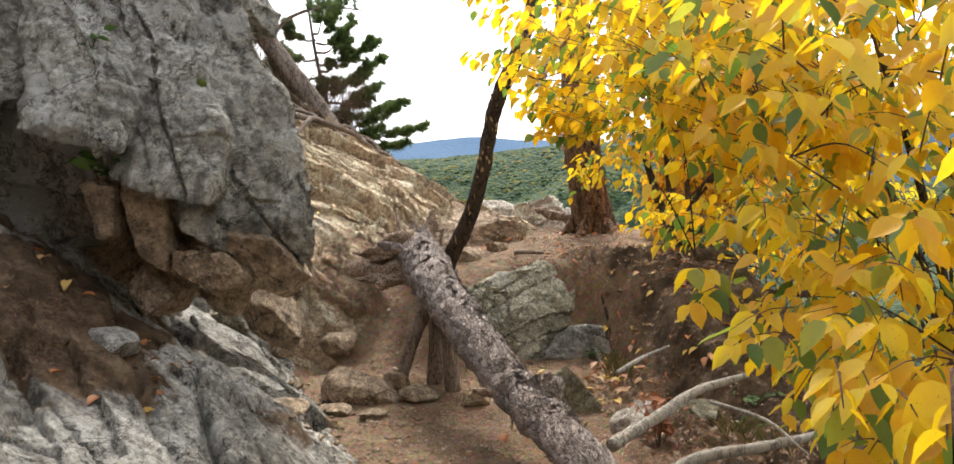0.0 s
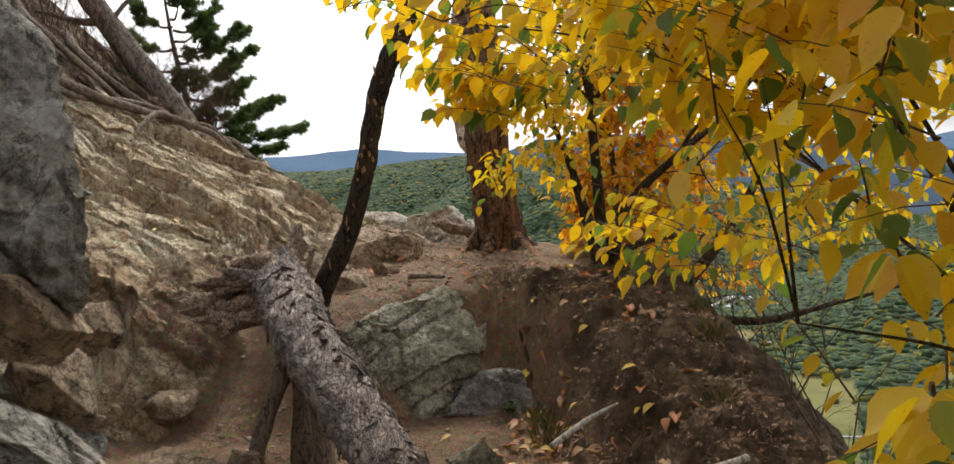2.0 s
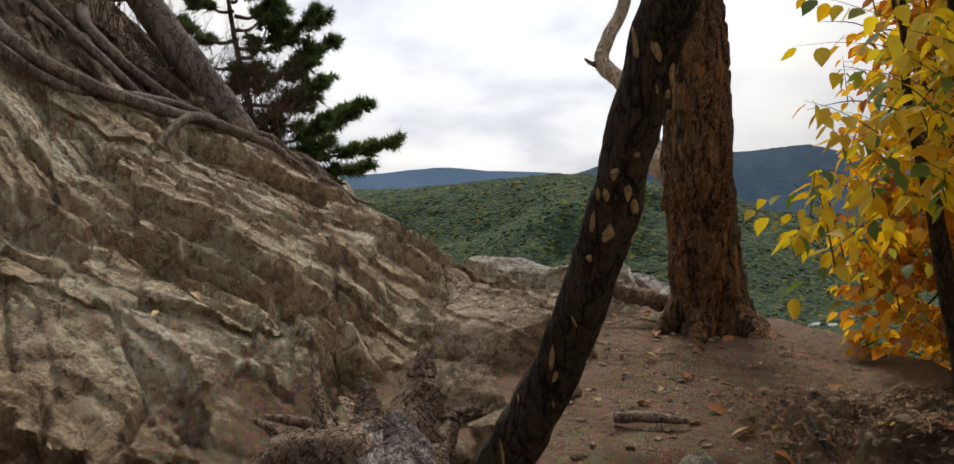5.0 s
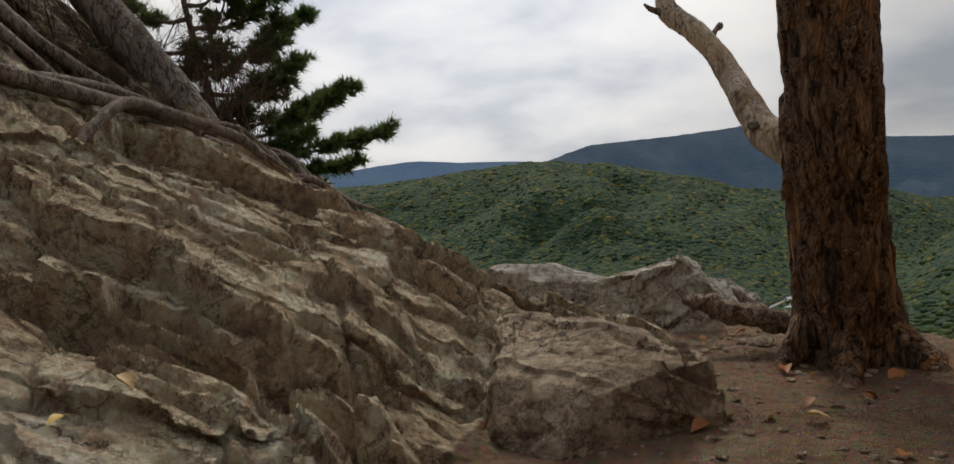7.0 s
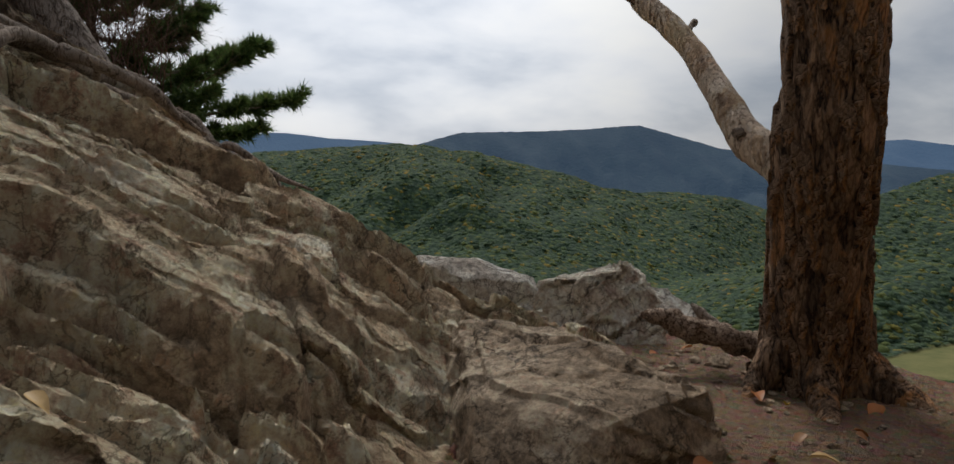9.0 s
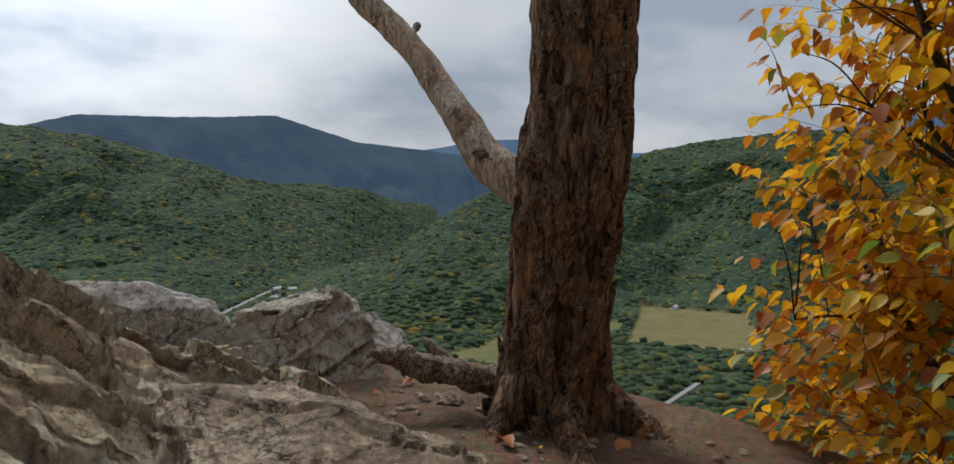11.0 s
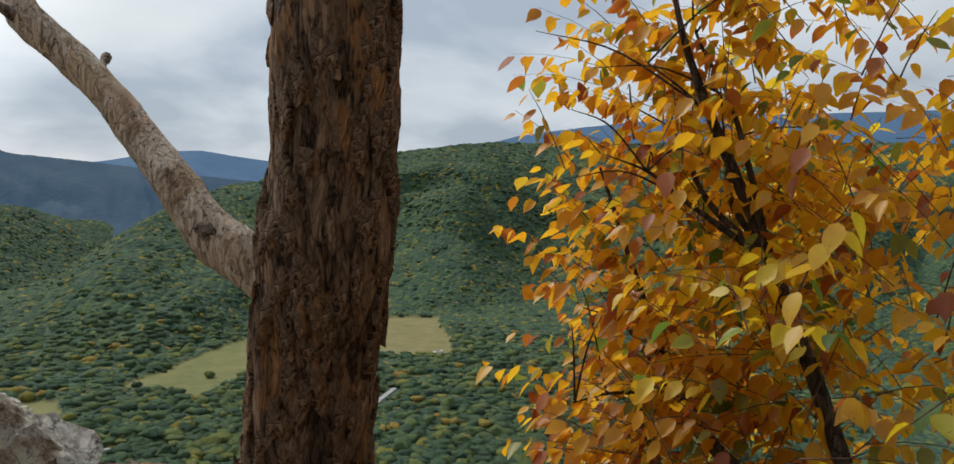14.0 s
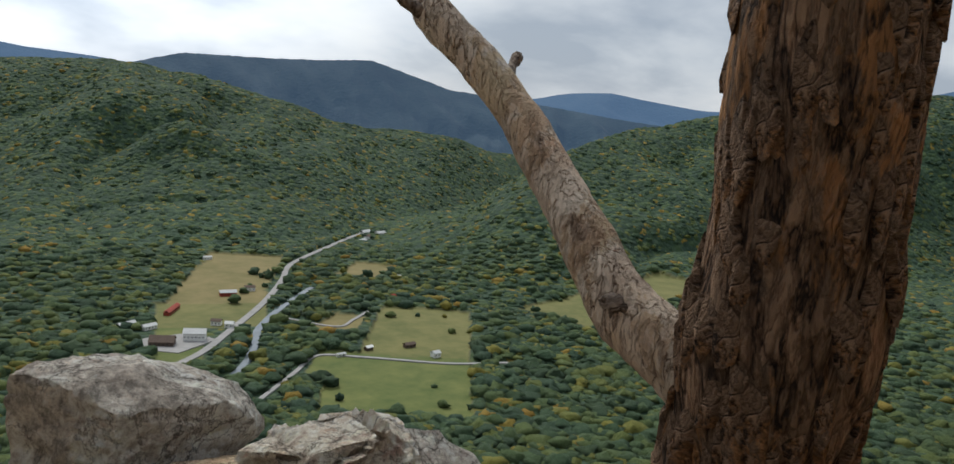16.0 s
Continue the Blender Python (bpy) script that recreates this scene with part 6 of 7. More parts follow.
def build_ridge_pine():
    ob = empty("leaning_pine", "grey-barked pine leaning over the ridge above the roots", "tree")
    part("trunk", tube([(-2.0, 12.1, 1.9, 0.2), (-2.2, 12.1, 2.35, 0.165), (-2.55, 12.1, 2.9, 0.145), (-2.95, 12.15, 3.5, 0.135), (-3.3, 12.2, 4.1, 0.125), (-3.6, 12.2, 4.9, 0.11)], 80, 26, 0.09, 12, 8), M_OLDPINE, ob)
    for k, p in enumerate([[(-2.95, 12.15, 3.45, 0.05), (-3.2, 12.1, 3.45, 0.04), (-3.6, 12.0, 3.55, 0.025), (-4.1, 12.0, 3.6, 0.01)], [(-2.5, 12.1, 2.85, 0.025), (-2.65, 12.0, 2.8, 0.015), (-2.85, 11.9, 2.75, 0.006)],
                           [(-2.9, 12.1, 3.4, 0.035), (-2.6, 12.2, 3.75, 0.028), (-2.1, 12.3, 3.9, 0.02), (-1.6, 12.4, 3.85, 0.008)]]):
        part("branch", tube(p, 20, 8, 0.2, 90 + k, 10), M_OLDPINE, ob)
    rnd = random.Random(55)
    spots = []
    for _ in range(70):
        spots.append((Vector((rnd.uniform(-2.4, -1.7), rnd.uniform(12.2, 12.5), rnd.uniform(3.75, 4.05))), Vector((0.6, 0, 0.3))))
    v, f = needle_tufts(spots, rnd)
    part_ob = mesh_object("needles", v, f, M_NEEDLE, ob)
    part_ob["kind"] = "stuff"

    ob = empty("young_pine", "dark green young pine with layered branches behind the ridge", "tree")
    part("trunk", tube([(-2.3, 14.0, 1.6, 0.05), (-2.45, 14.0, 2.6, 0.04), (-2.6, 14.0, 3.5, 0.028), (-2.7, 14.0, 4.4, 0.014)], 40, 12, 0.1, 14, 8), M_OLDPINE, ob)
    spots = []
    # limbs: height on the trunk, bearing, reach and rise to the tip
    rows = [(1.95, -25, 0.85, 0.05), (2.1, 5, 1.15, 0.10), (2.2, -50, 1.25, 0.22), (2.3, -8, 1.5, 0.12), (2.42, -70, 1.0, 0.2), (2.5, -20, 1.3, 0.32), (2.62, 15, 0.95, 0.2), (2.75, -40, 1.0, 0.3), (2.9, -5, 0.85, 0.25), (3.0, -75, 0.95, 0.2), (3.1, -25, 0.8, 0.35), (3.25, 10, 0.95, 0.4), (3.4, -50, 0.7, 0.35),
            (3.5, -10, 0.85, 0.35), (3.7, -35, 0.6, 0.3), (3.85, 5, 0.55, 0.4), (4.0, -60, 0.5, 0.4), (2.6, 190, 0.8, 0.2), (2.9, 230, 0.9, 0.3), (3.3, 200, 0.8, 0.3), (3.6, 160, 0.7, 0.3), (3.9, 220, 0.5, 0.3), (2.4, 250, 0.7, 0.2), (4.2, 0, 0.35, 0.3)]
    for k, (z, turn, reach, rise) in enumerate(rows):
        a = radians(turn)
        dr = Vector((math.cos(a), math.sin(a), 0))
        o = Vector((-2.36 - 0.12 * (z - 2), 14.0, z - 0.2))
        pts = [o, o + dr * reach * 0.35 + Vector((0, 0, -0.02)), o + dr * reach * 0.7 + Vector((0, 0, rise * 0.35)), o + dr * reach + Vector((0, 0, rise))]
        br = part("branch", tube([(*q, r) for q, r in zip(pts, (0.024, 0.017, 0.011, 0.004))], 16, 6, 0.15, 95 + k, 9), M_OLDPINE, ob)
        S = spline([(*q, 0.01) for q in pts], 40)
        for _ in range(int(12 + 17 * reach)):
            t = rnd.uniform(0.28, 1.0) ** 0.8
            b = Vector(S[min(39, int(t * 39))][:3])
            side = (dr * 0.8 + Vector((-dr.y, dr.x, 0)) * rnd.choice((-1, 1)) * rnd.uniform(0.3, 1.2) + Vector((0, 0, rnd.uniform(-0.05, 0.5)))).normalized()
            L = rnd.uniform(0.10, 0.34) * (1.25 - 0.6 * t)
            for i in range(int(4 + L * 26)):
                q = b + side * L * rnd.uniform(0.25, 1.0) + Vector((rnd.gauss(0, 0.018), rnd.gauss(0, 0.018), rnd.gauss(0, 0.015)))
                spots.append((q, side))
    v, f = needle_tufts(spots, rnd, 0.10, 16)
    nd = mesh_object("needles", v, f, M_NEEDLE, ob)
    nd["kind"] = "stuff"


build_ridge_pine()


def brush(name, boxes, label, mat, seed, n, height, base_z=None):
    rnd = random.Random(seed)
    V, F = [], []
    for (x0, x1, y0, y1) in boxes:
        for _ in range(n):
            p = Vector((rnd.uniform(x0, x1), rnd.uniform(y0, y1), 0))
            p.z = gz(p.x, p.y, False) - 0.03 if base_z is None else base_z
            d = Vector((rnd.gauss(0, 0.45), rnd.gauss(0, 0.45), 1)).normalized()
            todo = [(p, d, height * rnd.uniform(0.5, 1.1), 0.006, 4)]
            while todo:
                a, dd, L, r, lev = todo.pop()
                e = a + dd * L * 0.5
                s = dd.cross(Vector((rnd.gauss(0, 1), rnd.gauss(0, 1), 0.2))).normalized()
                q = s.cross(dd)
                o = len(V)
                for c, rr in ((a, r), (e, r * 0.6)):
                    V += [tuple(c + s * rr), tuple(c - s * rr * 0.5 + q * rr * 0.87), tuple(c - s * rr * 0.5 - q * rr * 0.87)]
                F += [(o, o + 1, o + 4, o + 3), (o + 1, o + 2, o + 5, o + 4), (o + 2, o, o + 3, o + 5)]
                if lev:
                    for _ in range(2 if rnd.random() < 0.75 else 3):
                        nd = (dd + Vector((rnd.gauss(0, 0.5), rnd.gauss(0, 0.5), rnd.gauss(0.05, 0.35)))).normalized()
                        todo.append((e, nd, L * rnd.uniform(0.55, 0.85), r * 0.6, lev - 1))
    ob = mesh_object(name, V, F, mat)
    return tagged(ob, label, "brush", kind="stuff")


brush("bare_brush", [(-2.9, -1.75, 12.3, 13.4), (-4.4, -2.9, 10.8, 12.6)], "tangle of bare brown brush around the pine", M_TWIG, 61, 110, 0.85)
brush("bank_brush", [(2.0, 2.9, 5.2, 7.3)], "thin bare twigs growing on the steep bank", M_TWIG, 62, 34, 0.7)


def litter(name, count, spot, label, mat, seed, size=(0.03, 0.07), width=0.0022):
    rnd = random.Random(seed)
    V, F = [], []
    while len(F) < count:
        x, y = spot(rnd)
        if x is None:
            continue
        z = gz_fast(x, y)
        a, L = rnd.uniform(0, math.pi), rnd.uniform(*size)
        dx, dy = math.cos(a) * L / 2, math.sin(a) * L / 2
        o, w = len(V), width
        up = rnd.uniform(0.004, 0.02)
        tilt = rnd.uniform(-0.012, 0.012)
        V += [(x - dx - dy / L * w, y - dy + dx / L * w, z + up - tilt), (x - dx + dy / L * w, y - dy - dx / L * w, z + up - tilt), (x + dx, y + dy, z + up + tilt)]
        F.append((o, o + 1, o + 2))
    ob = mesh_object(name, V, F, mat)
    return tagged(ob, label, "litter", kind="stuff")


# a table of heights, so that small things can be set down quickly
TX, TY = np.arange(-4.5, 2.6, 0.03), np.arange(1.0, 13.5, 0.03)
_gx, _gy = np.meshgrid(TX, TY)
TZ = ground_height(_gx, _gy)


def gz_fast(x, y):
    i, j = min(max(int((x + 4.5) / 0.03), 0), TZ.shape[1] - 1), min(max(int((y - 1.0) / 0.03), 0), TZ.shape[0] - 1)
    return float(TZ[j, i])


def spot_bank(rnd):
    return rnd.uniform(0.75, 2.0), rnd.uniform(4.2, 8.3)


def spot_top(rnd):
    x, y = rnd.uniform(-4.4, -1.6), rnd.uniform(9.6, 13.0)
    return (x, y) if x < np.interp(y, [9.5, 9.95, 10.9, 12.6, 14], [-3.4, -2.6, -2.15, -1.75, -1.7]) else (None, None)


def spot_pocket(rnd):
    return rnd.gauss(-1.95, 0.3), rnd.gauss(3.9, 0.35)


litter("needle_litter", 15000, spot_bank, "brown pine needles and bark bits on the dark bank", M_FALLENNEEDLE, 71, (0.03, 0.09), 0.0035)
litter("leaf_litter", 7000, spot_bank, "brown and tan bits of broken leaves on the dark bank", M_BITS, 74, (0.02, 0.06), 0.009)
litter("ridge_litter", 6000, spot_top, "red-brown pine needles under the ridge pine", M_FALLENNEEDLE, 72, (0.05, 0.12), 0.004)
litter("pocket_litter", 3500, spot_pocket, "brown needles and bark bits below the outcrop", M_FALLENNEEDLE, 73, (0.03, 0.09), 0.003)


def build_pebbles():
    rnd = random.Random(91)
    meshes = []
    for k in range(10):
        bm = rock_bm((0.02, 0.016, 0.011), 700 + k, 3, 1, 0.1)
        me = bpy.data.meshes.new("pebble")
        bm.to_mesh(me)
        bm.free()
        meshes.append(np.array([v.co[:] for v in me.vertices]))
        tris = [tuple(p.vertices) for p in me.polygons]
    V, F = [], []
    for _ in range(3000):
        pick = rnd.random()
        x, y = (rnd.gauss(-0.5, 0.5), rnd.uniform(4.2, 7.4)) if pick < 0.3 else (rnd.uniform(-0.2, 1.6), rnd.uniform(7.2, 10.8)) if pick < 0.55 else (rnd.uniform(0.85, 2.0), rnd.uniform(4.6, 8.2))
        s, a = rnd.choice((0.3, 0.5, 0.5, 0.8, 1.3)), rnd.uniform(0, 6.3)
        sh = meshes[rnd.randrange(10)] * s
        c, sn = math.cos(a), math.sin(a)
        z = gz_fast(x, y)
        o = len(V)
        V += [(x + c * p[0] - sn * p[1], y + sn * p[0] + c * p[1], z + p[2] + 0.002) for p in sh]
        F += [tuple(o + i for i in t) for t in tris]
    ob = mesh_object("pebbles", V, F, M_TAN)
    tagged(ob, "small brown pebbles and chips on the trail", "gravel", kind="stuff")


build_pebbles()


def build_fallen_leaves():
    rnd = random.Random(95)
    shapes = []
    for k in range(8):
        me = bpy.data.meshes.new("fallen_leaf")
        me.from_pydata([tuple(v) for v in leaf_shape(random.Random(800 + k), 0.075, 0.3, 0.6)], [], LEAF_F)
        me.materials.append(M_DEAD)
        me.shade_smooth()
        shapes.append(me)
    clusters = [((1.15, 6.7), 0.14, 30), ((1.25, 7.3), 0.25, 22), ((1.6, 7.0), 0.2, 16), ((1.05, 5.7), 0.2, 20), ((0.7, 9.2), 0.5, 12), ((1.1, 6.4), 0.24, 60), ((1.2, 5.9), 0.3, 45), ((1.3, 7.0), 0.3, 30), ((0.95, 7.2), 0.3, 14), ((1.5, 7.5), 0.25, 12), ((0.62, 5.75), 0.12, 20), ((0.85, 6.1), 0.16, 22), ((0.75, 8.5), 0.45, 16), ((1.1, 9.0), 0.3, 8), ((-1.95, 3.9), 0.3, 12), ((-1.35, 3.6), 0.2, 5), ((-1.75, 4.3), 0.3, 8),
                ((-1.5, 6.6), 0.2, 3), ((0.96, 10.66), 0.12, 3), ((-0.7, 8.6), 0.7, 8), ((-2.3, 11.2), 0.4, 8), ((0.1, 4.5), 0.25, 5), ((1.5, 6.6), 0.25, 14), ((0.45, 8.9), 0.35, 6), ((-1.3, 4.6), 0.4, 5)]
    for (cx, cy), sd, n in clusters:
        for _ in range(int(n * 0.72)):
            x, y = rnd.gauss(cx, sd), rnd.gauss(cy, sd)
            lf = new("fallen_leaf", shapes[rnd.randrange(8)])
            s = rnd.uniform(0.6, 1.35)
            lf.matrix_world = pose(x, y, gz_fast(x, y) + 0.022, rnd.uniform(-18, 18), rnd.uniform(-18, 18), rnd.uniform(0, 360)) @ Matrix.Diagonal((s, s, s, 1))
            tagged(lf, "dry orange or yellow leaf fallen on the ground", "leaf", "fallen leaves")


build_fallen_leaves()


def build_branches():
    lines = [[(0.62, 4.35, 0.16, 0.035), (0.9, 4.55, 0.24, 0.032), (1.15, 4.7, 0.33, 0.028), (1.45, 4.75, 0.40, 0.015)], [(0.75, 4.0, 0.10, 0.035), (1.05, 4.15, 0.16, 0.03), (1.35, 4.15, 0.2, 0.026), (1.75, 4.3, 0.22, 0.012)],
             [(0.6, 3.75, 0.06, 0.03), (0.95, 3.95, 0.12, 0.022), (1.3, 3.9, 0.10, 0.010)], [(0.85, 5.6, 0.22, 0.016), (1.05, 5.75, 0.28, 0.014), (1.25, 5.85, 0.33, 0.006)], [(1.2, 4.6, 0.3, 0.012), (1.4, 4.3, 0.28, 0.009), (1.5, 4.0, 0.2, 0.004)]]
    for k, p in enumerate(lines):
        p = [(x, y, max(z, gz_fast(x, y) + r * 0.6), r) for x, y, z, r in p]
        ob = part("dead_branch", tube(p, 40, 10, 0.22, 200 + k, 12), M_DRIFT)
        tagged(ob, "bleached dead branch lying on the bank", "branch", "dead branches")
    s = part("stick", tube([(0.28, 7.9, gz_fast(0.3, 7.9) + 0.03, 0.02), (0.4, 7.88, gz_fast(0.4, 7.9) + 0.035, 0.022), (0.55, 7.84, gz_fast(0.55, 7.84) + 0.03, 0.014)], 16, 8, 0.2, 210, 14), M_ROOT)
    tagged(s, "short brown stick lying on the trail", "stick")
    # edge root along the bank
    r = part("bank_root", tube([(x, y, gz_fast(x, y) + 0.004, rr) for x, y, rr in ((0.99, 8.25, 0.008), (1.01, 7.95, 0.014), (0.97, 7.6, 0.015), (1.0, 7.25, 0.014), (1.03, 6.9, 0.013), (0.98, 6.6, 0.011), (1.02, 6.3, 0.006))], 60, 8, 0.3, 211, 12), M_DARKBARK)
    tagged(r, "long bare root along the bank edge", "root")


build_branches()


def small_plant(at, seed, label, mat, n=26, leaf=0.06, height=0.22, droop=0.2, spread=0.8):
    rnd = random.Random(seed)
    V, F, TVs, TFs = [], [], [], []
    x, y = at[:2]
    z = gz_fast(x, y) if len(at) < 3 else at[2]
    ob = empty("small_plant", label, "plant", "", (x, y, z))
    stalks = []
    for _ in range(max(3, n // 6)):
        tip = Vector((rnd.gauss(0, height * spread * 0.5), rnd.gauss(0, height * spread * 0.5), height * rnd.uniform(0.6, 1.1)))
        stalks.append(tube([(0, 0, -0.02, 0.003), (tip.x * 0.4, tip.y * 0.4, tip.z * 0.6, 0.0025), (*tip, 0.0012)], 6, 4, 0.1, seed, 9))
        for _ in range(6):
            t = rnd.uniform(0.3, 1.0)
            p = Vector((tip.x * t * t, tip.y * t * t, tip.z * t))
            d = Vector((rnd.gauss(0, 1), rnd.gauss(0, 1), rnd.uniform(-0.2, 0.7) - droop)).normalized()
            m = Matrix.Translation(p) @ frame_of(d, rnd)
            w = leaf_shape(rnd, leaf * rnd.uniform(0.7, 1.2)) @ np.array(m.to_3x3()).T + np.array(m.translation)
            o = len(V)
            V += [tuple(q) for q in w]
            F += [tuple(o + j for j in f) for f in LEAF_F]
    st = part("stalk", join_bm(stalks), M_TWIG, ob)
    lv = mesh_object("foliage", V, F, mat, ob, True)
    lv["kind"] = "stuff"


small_plant((0.95, 4.75), 301, "dried red-brown seedling with curled leaves", M_DEADI, 60, 0.07, 0.30, 0.6, 0.6)
small_plant((-1.95, 4.5, 1.6), 302, "green broad-leaved seedling under the overhang", M_GREEN, 24, 0.10, 0.16, 0.2, 1.4)
small_plant((-1.76, 4.5, 1.6), 303, "green broad-leaved seedling under the overhang", M_GREEN, 24, 0.10, 0.16, 0.2, 1.4)
small_plant((-2.0, 4.57, 2.25), 304, "pale green plant growing from a rock crack", M_GREEN, 24, 0.08, 0.16, 0.1, 1.2)
for k, (x, y) in enumerate(((0.85, 6.9), (1.95, 7.6), (1.8, 7.3), (2.0, 7.0), (1.75, 7.75), (1.9, 7.9), (1.45, 4.9), (1.6, 5.1), (2.05, 7.3))):
    small_plant((x, y), 310 + k, "low dark green moss and weeds on the bank", M_GREEN, 40, 0.035, 0.12, 0.0, 1.5)


def grass_clump(at, seed, n, h, mat=M_GRASS):
    rnd = random.Random(seed)
    V, F = [], []
    x, y = at
    z0 = gz_fast(x, y)
    for _ in range(n):
        bx, by = rnd.gauss(0, 0.05), rnd.gauss(0, 0.05)
        a, L = rnd.uniform(0, 6.3), h * rnd.uniform(0.5, 1.2)
        dx, dy = math.cos(a), math.sin(a)
        o = len(V)
        lean = rnd.uniform(0.2, 0.7)
        V += [(bx - dy * 0.0015, by + dx * 0.0015, -0.01), (bx + dy * 0.0015, by - dx * 0.0015, -0.01), (bx + dx * L * lean * 0.5, by + dy * L * lean * 0.5, L * 0.6), (bx + dx * L * lean, by + dy * L * lean, L * 0.75)]
        F += [(0 + o, 1 + o, 2 + o), (o + 1, o + 3, o + 2)]
    ob = mesh_object("grass_tuft", V, F, mat)
    ob.location = (x, y, z0)
    tagged(ob, "tuft of thin dry grass at a rock edge", "grass", kind="stuff")


for k, (x, y) in enumerate(((0.98, 6.35), (0.95, 6.1), (1.0, 6.6), (0.95, 11.35), (1.05, 11.45), (1.35, 4.7), (1.5, 4.4), (1.7, 5.6), (1.9, 6.2), (0.45, 4.6), (1.95, 6.6), (0.85, 11.5))):
    grass_clump((x, y), 400 + k, 36, 0.15)


# moss and lichen cushions on the outcrop
for k, (x, y, z, s) in enumerate(((-1.40, 4.43, 1.75, 0.05), (-1.42, 4.35, 1.62, 0.04), (-1.40, 4.50, 1.85, 0.035), (-1.46, 4.66, 2.1, 0.05))):
    s *= 0.5
    m = part("moss_cushion", rock_bm((s, s * 0.5, s * 1.4), 600 + k, 0, 3, 0.35), M_MOSS)
    place(m, x, y, z)
    tagged(m, "small green moss cushion on grey rock", "moss")


# ---- the valley's trees and houses ----
def b_crown(nt, bsdf):
    g = nt.nodes.new("ShaderNodeNewGeometry").outputs["Random Per Island"]
    c = ramp(nt, g, [(0.0, (0.036, 0.066, 0.040)), (0.4, (0.052, 0.090, 0.046)), (0.7, (0.080, 0.118, 0.046)), (0.9, (0.12, 0.145, 0.042)), (0.97, (0.20, 0.18, 0.035)), (1.0, (0.26, 0.16, 0.03))])
    vec = coords(nt)
    n = noise_tex(nt, vec, 0.5, 5, 0.7)
    c = blend(nt, 0.5, c, ramp(nt, n, [(0.3, (0.25, 0.25, 0.25)), (0.7, (0.8, 0.8, 0.8))]), "OVERLAY")
    big = noise_tex(nt, vec, 0.006, 4, 0.6)
    c = blend(nt, gray(nt, big, 0.45, 0.75, 0, 0.35), c, (0.075, 0.085, 0.02))
    nt.links.new(c, bsdf.inputs["Base Color"])
    bump(nt, bsdf, noise_tex(nt, vec, 0.8, 4, 0.7), 2.2, 1.0)


M_CROWN = material("far_tree_crown", b_crown, 0.95)


def ico(sub):
    bm = bmesh.new()
    bmesh.ops.create_icosphere(bm, subdivisions=sub, radius=1.0)
    v = np.array([q.co[:] for q in bm.verts])
    bm.verts.index_update()
    f = np.array([[q.index for q in t.verts] for t in bm.faces])
    bm.free()
    return v, f


def forest(name, az0, az1, r0, r1, spacing, sub, radius, label, seed, edge=4.0, low=1.0):
    rs = np.random.RandomState(seed)
    area = 0.5 * (r1 ** 2 - r0 ** 2) * math.radians(az1 - az0)
    n = int(area / spacing ** 2)
    r = np.sqrt(rs.uniform(r0 ** 2, r1 ** 2, n))
    az = rs.uniform(az0, az1, n)
    x, y = polar(az, r)
    ok = field_mask(x, y, edge) < 0
    for line, wd in list(ROADS.values()) + [RIVER]:
        ok &= ~near_line(x, y, line, wd * 0.5 + 7)
    ok &= ~((np.abs(x - 200) < 55) & (np.abs(y - 985) < 45))
    x, y = x[ok], y[ok]
    z = valley_height(x, y)
    v, f = ico(sub)
    n = len(x)
    rad = radius * (0.5 + 0.95 * rs.rand(n) ** 1.6)
    tall = rs.uniform(0.55, 1.0, n) * low
    jit = 1 + 0.42 * (rs.rand(n, len(v)) - 0.5) * 2
    co = v[None] * jit[..., None] * rad[:, None, None]
    co[..., 2] *= tall[:, None]
    co[..., 2] += (rad * tall * 0.75)[:, None]
    co += np.stack([x, y, z], -1)[:, None, :]
    faces = (f[None] + (np.arange(n) * len(v))[:, None, None]).reshape(-1, 3)
    me = bpy.data.meshes.new(name)
    me.vertices.add(n * len(v))
    me.vertices.foreach_set("co", co.astype(np.float32).ravel())
    me.loops.add(faces.size)
    me.loops.foreach_set("vertex_index", faces.astype(np.int32).ravel())
    me.polygons.add(len(faces))
    me.polygons.foreach_set("loop_start", np.arange(0, faces.size, 3, dtype=np.int32))
    me.update(calc_edges=True)
    me.materials.append(M_CROWN)
    me.shade_smooth()
    tagged(new(name, me), label, "forest", kind="stuff")


forest("valley_woods", -2, 78, 560, 1000, 7.6, 2, 7.8, "mixed green and yellowing trees on the valley floor", 1, 4.0, 0.65)
forest("valley_woods", -6, 82, 1000, 1650, 9.4, 1, 8.0, "mixed green trees on the valley floor", 2, 4.0, 0.62)
forest("hill_woods", -8, 84, 1650, 2950, 11.0, 1, 7.2, "dense green woods on the valley's hills", 3, 4.0, 0.62)
# single trees in the fields
forest("field_trees", 14, 62, 650, 1400, 60.0, 2, 6.5, "single dark green trees at field edges", 4, -40.0)


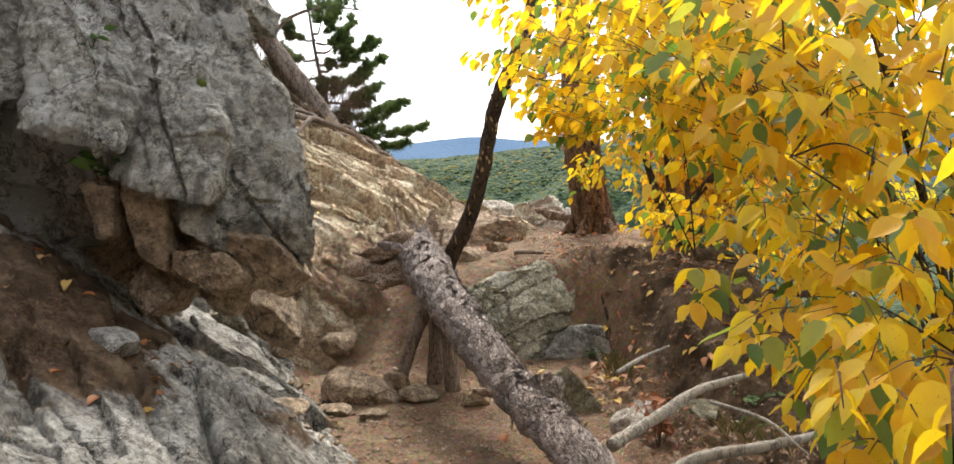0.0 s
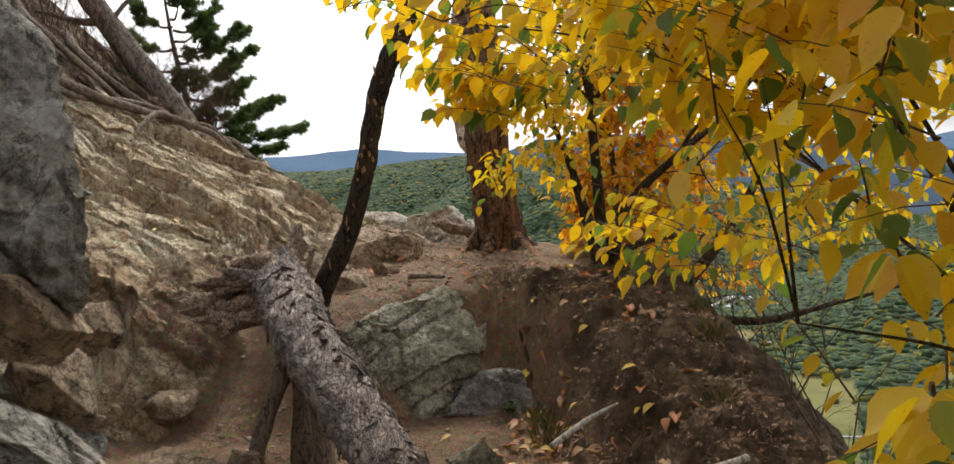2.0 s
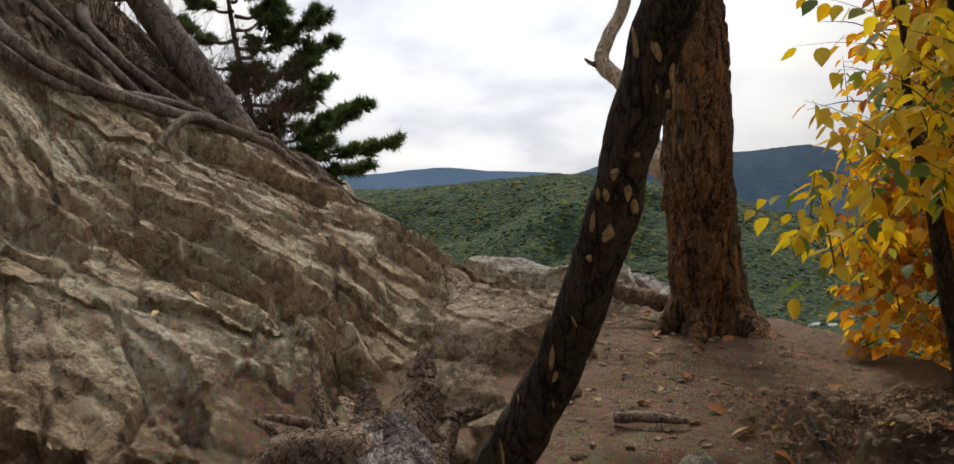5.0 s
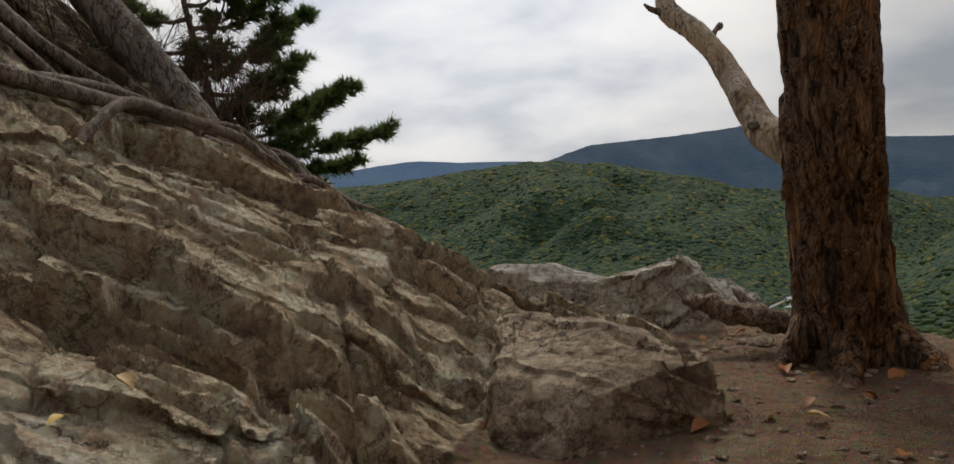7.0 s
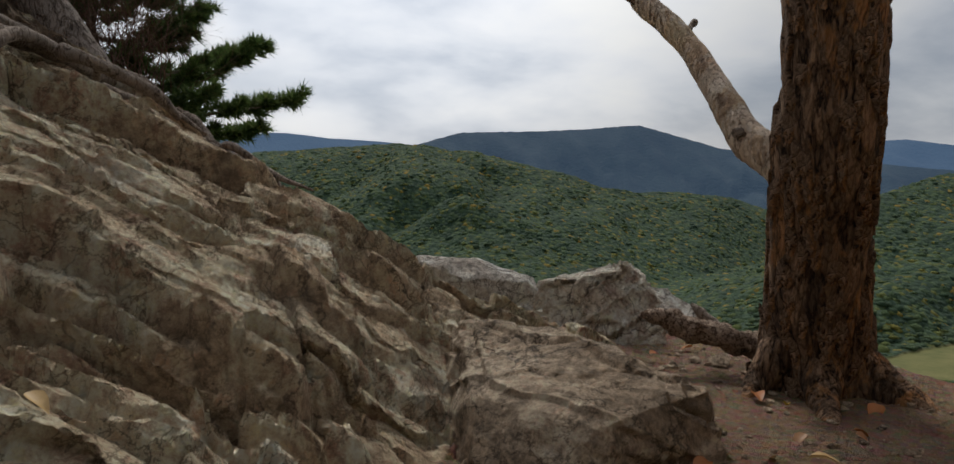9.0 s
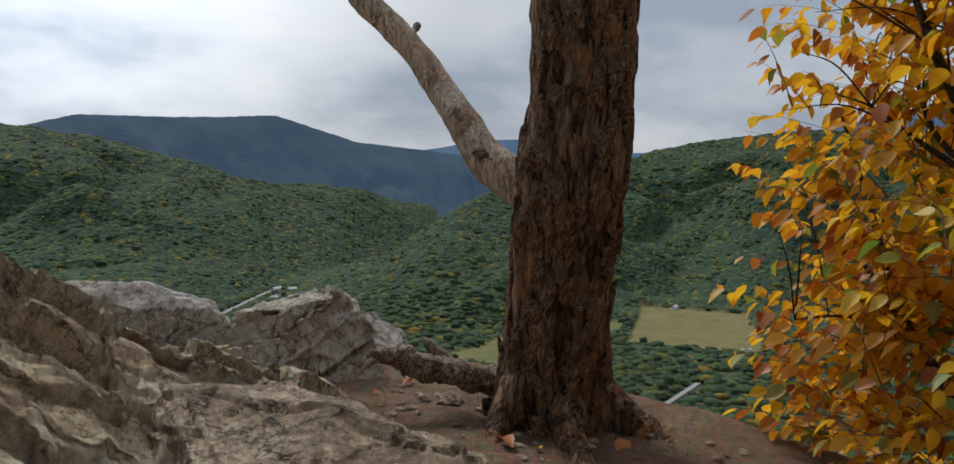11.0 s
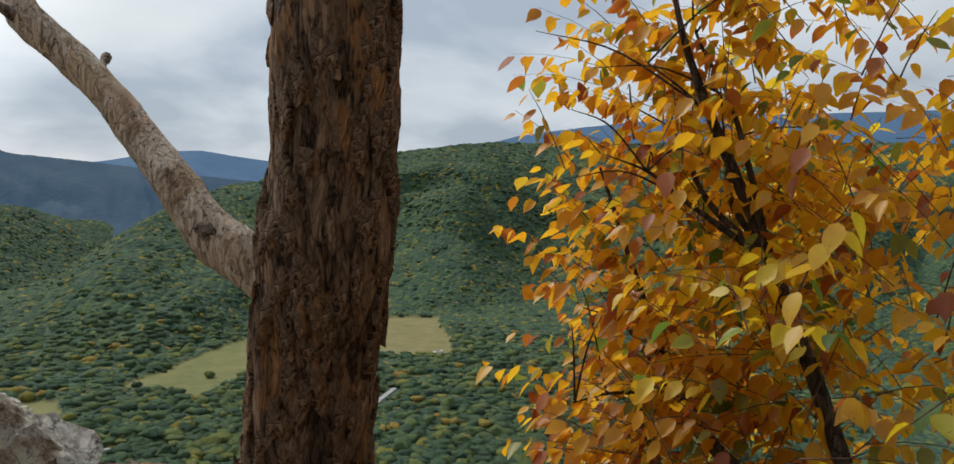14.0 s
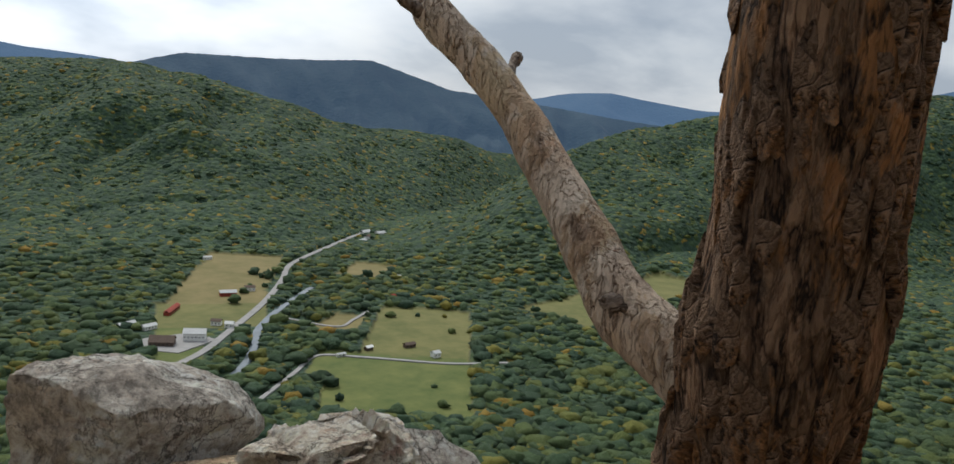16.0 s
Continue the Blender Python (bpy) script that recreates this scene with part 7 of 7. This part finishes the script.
def house(x, y, size, turn, wall, roof, label, category="house", chimney=False):
    w, d, h = size
    z = float(valley_height(np.array([x]), np.array([y]))[0])
    ob = empty(category.replace(" ", "_"), label, category, "valley buildings", (0, 0, 0))
    bm = bmesh.new()
    bmesh.ops.create_cube(bm, size=1.0)
    bmesh.ops.scale(bm, vec=(w, d, h + 2), verts=bm.verts)
    bmesh.ops.translate(bm, vec=(0, 0, h / 2 - 1), verts=bm.verts)
    part("wall", bm, wall, ob, smooth=False)
    rf = bmesh.new()
    o, t = 0.7, 0.35
    e = [(-w / 2 - o, -d / 2 - o, h), (-w / 2 - o, 0, h + d * 0.32), (-w / 2 - o, d / 2 + o, h)]
    vs = [[rf.verts.new((s * px, py, pz + k * t)) for px, py, pz in e] for s in (1, -1) for k in (0, 1)]
    a, b, c, d4 = vs
    for i in (0, 1):
        rf.faces.new((b[i], b[i + 1], d4[i + 1], d4[i]))
        rf.faces.new((a[i + 1], a[i], c[i], c[i + 1]))
        rf.faces.new((a[i], a[i + 1], b[i + 1], b[i]))
        rf.faces.new((c[i + 1], c[i], d4[i], d4[i + 1]))
    rf.faces.new((a[0], b[0], d4[0], c[0]))
    rf.faces.new((b[2], a[2], c[2], d4[2]))
    bmesh.ops.recalc_face_normals(rf, faces=rf.faces)
    part("roof", rf, roof, ob, smooth=False)
    for k in range(max(2, int(w / 4))):
        wx = -w / 2 + (k + 0.5) * w / max(2, int(w / 4))
        wb = bmesh.new()
        bmesh.ops.create_cube(wb, size=1.0)
        bmesh.ops.scale(wb, vec=(1.3, 0.2, 1.6), verts=wb.verts)
        bmesh.ops.translate(wb, vec=(wx, -d / 2 - 0.05, h * 0.55), verts=wb.verts)
        part("window", wb, M_GLASS, ob, smooth=False)
    ob.matrix_world = pose(x, y, z, 0, 0, turn)


HOUSES = [(175, 962, (26, 18, 5), -20, M_ROOF, M_ROOF, "low brown lodge with a broad dark roof"), (212, 972, (24, 14, 9), -20, M_WHITE, M_METALROOF, "white two-storey store by the road"), (149, 1042, (22, 10, 4), 30, M_METALROOF, M_METALROOF, "long grey shed at a field edge"),
          (172, 1030, (18, 8, 4), 30, M_WHITE, M_METALROOF, "pale shed beside the parking area"), (212, 1105, (44, 7, 4), 62, M_REDROOF, M_REDROOF, "long red barn along the woods"), (300, 1175, (22, 10, 5), -5, M_REDROOF, M_METALROOF, "red barn in a tan field"), (337, 1199, (14, 8, 5), -8, M_WHITE, M_ROOF, "small white barn in a field"),
          (450, 836, (9, 8, 5), 10, M_WHITE, M_METALROOF, "small white chapel by the lane"), (387, 882, (9, 6, 3.5), 20, M_ROOF, M_WHITE, "cabin with a white roof"), (438, 880, (14, 7, 3.5), 10, M_ROOF, M_ROOF, "brown cabin beside a lone tree"), (348, 868, (10, 3.5, 3), 10, M_WHITE, M_METALROOF, "white trailer by the lane"),
          (707, 1655, (26, 12, 6), 30, M_WHITE, M_METALROOF, "white house up the valley road"), (735, 1640, (20, 12, 6), 10, M_WHITE, M_METALROOF, "white house up the valley road"), (690, 1600, (16, 12, 6), 40, M_WHITE, M_ROOF, "white house up the valley road"), (660, 1560, (24, 10, 5), 40, M_METALROOF, M_METALROOF, "grey house up the valley road"),
          (526, 1109, (14, 9, 4), 0, M_ROOF, M_REDROOF, "brown house among trees"), (590, 1230, (12, 9, 4), 0, M_WHITE, M_METALROOF, "white house among trees"), (250, 1030, (12, 8, 5), -30, M_WHITE, M_ROOF, "white house by the main road"), (262, 1015, (10, 8, 5), -30, M_WHITE, M_METALROOF, "white house by the main road"),
          (1330, 1130, (20, 10, 5), 20, M_WHITE, M_METALROOF, "white farmhouse at a field's edge"), (1120, 815, (12, 5, 3), 10, M_WHITE, M_METALROOF, "white trailer in the tan field"), (1136, 812, (8, 5, 3), 10, M_WHITE, M_METALROOF, "white shed in the tan field"), (330, 1430, (14, 6, 4), 10, M_WHITE, M_METALROOF, "white house at the woods' edge")]
for hx, hy, sz, tn, wl, rf, lb in HOUSES:
    house(hx, hy, sz, tn, wl, rf, lb, "barn" if "barn" in lb or "shed" in lb else "house")
lot = mesh_object("parking_lot", [(*p, float(valley_height(np.array([190.0]), np.array([955.0]))[0]) + zz) for zz in (0.9, -3) for p in ((140, 955), (185, 925), (235, 965), (215, 1000), (160, 990))], [(0, 1, 2, 3, 4), (9, 8, 7, 6, 5)] + [(k, k + 5, (k + 1) % 5 + 5, (k + 1) % 5) for k in range(5)], M_ROAD)
tagged(lot, "grey gravel parking area beside the lodge", "parking", kind="structure")
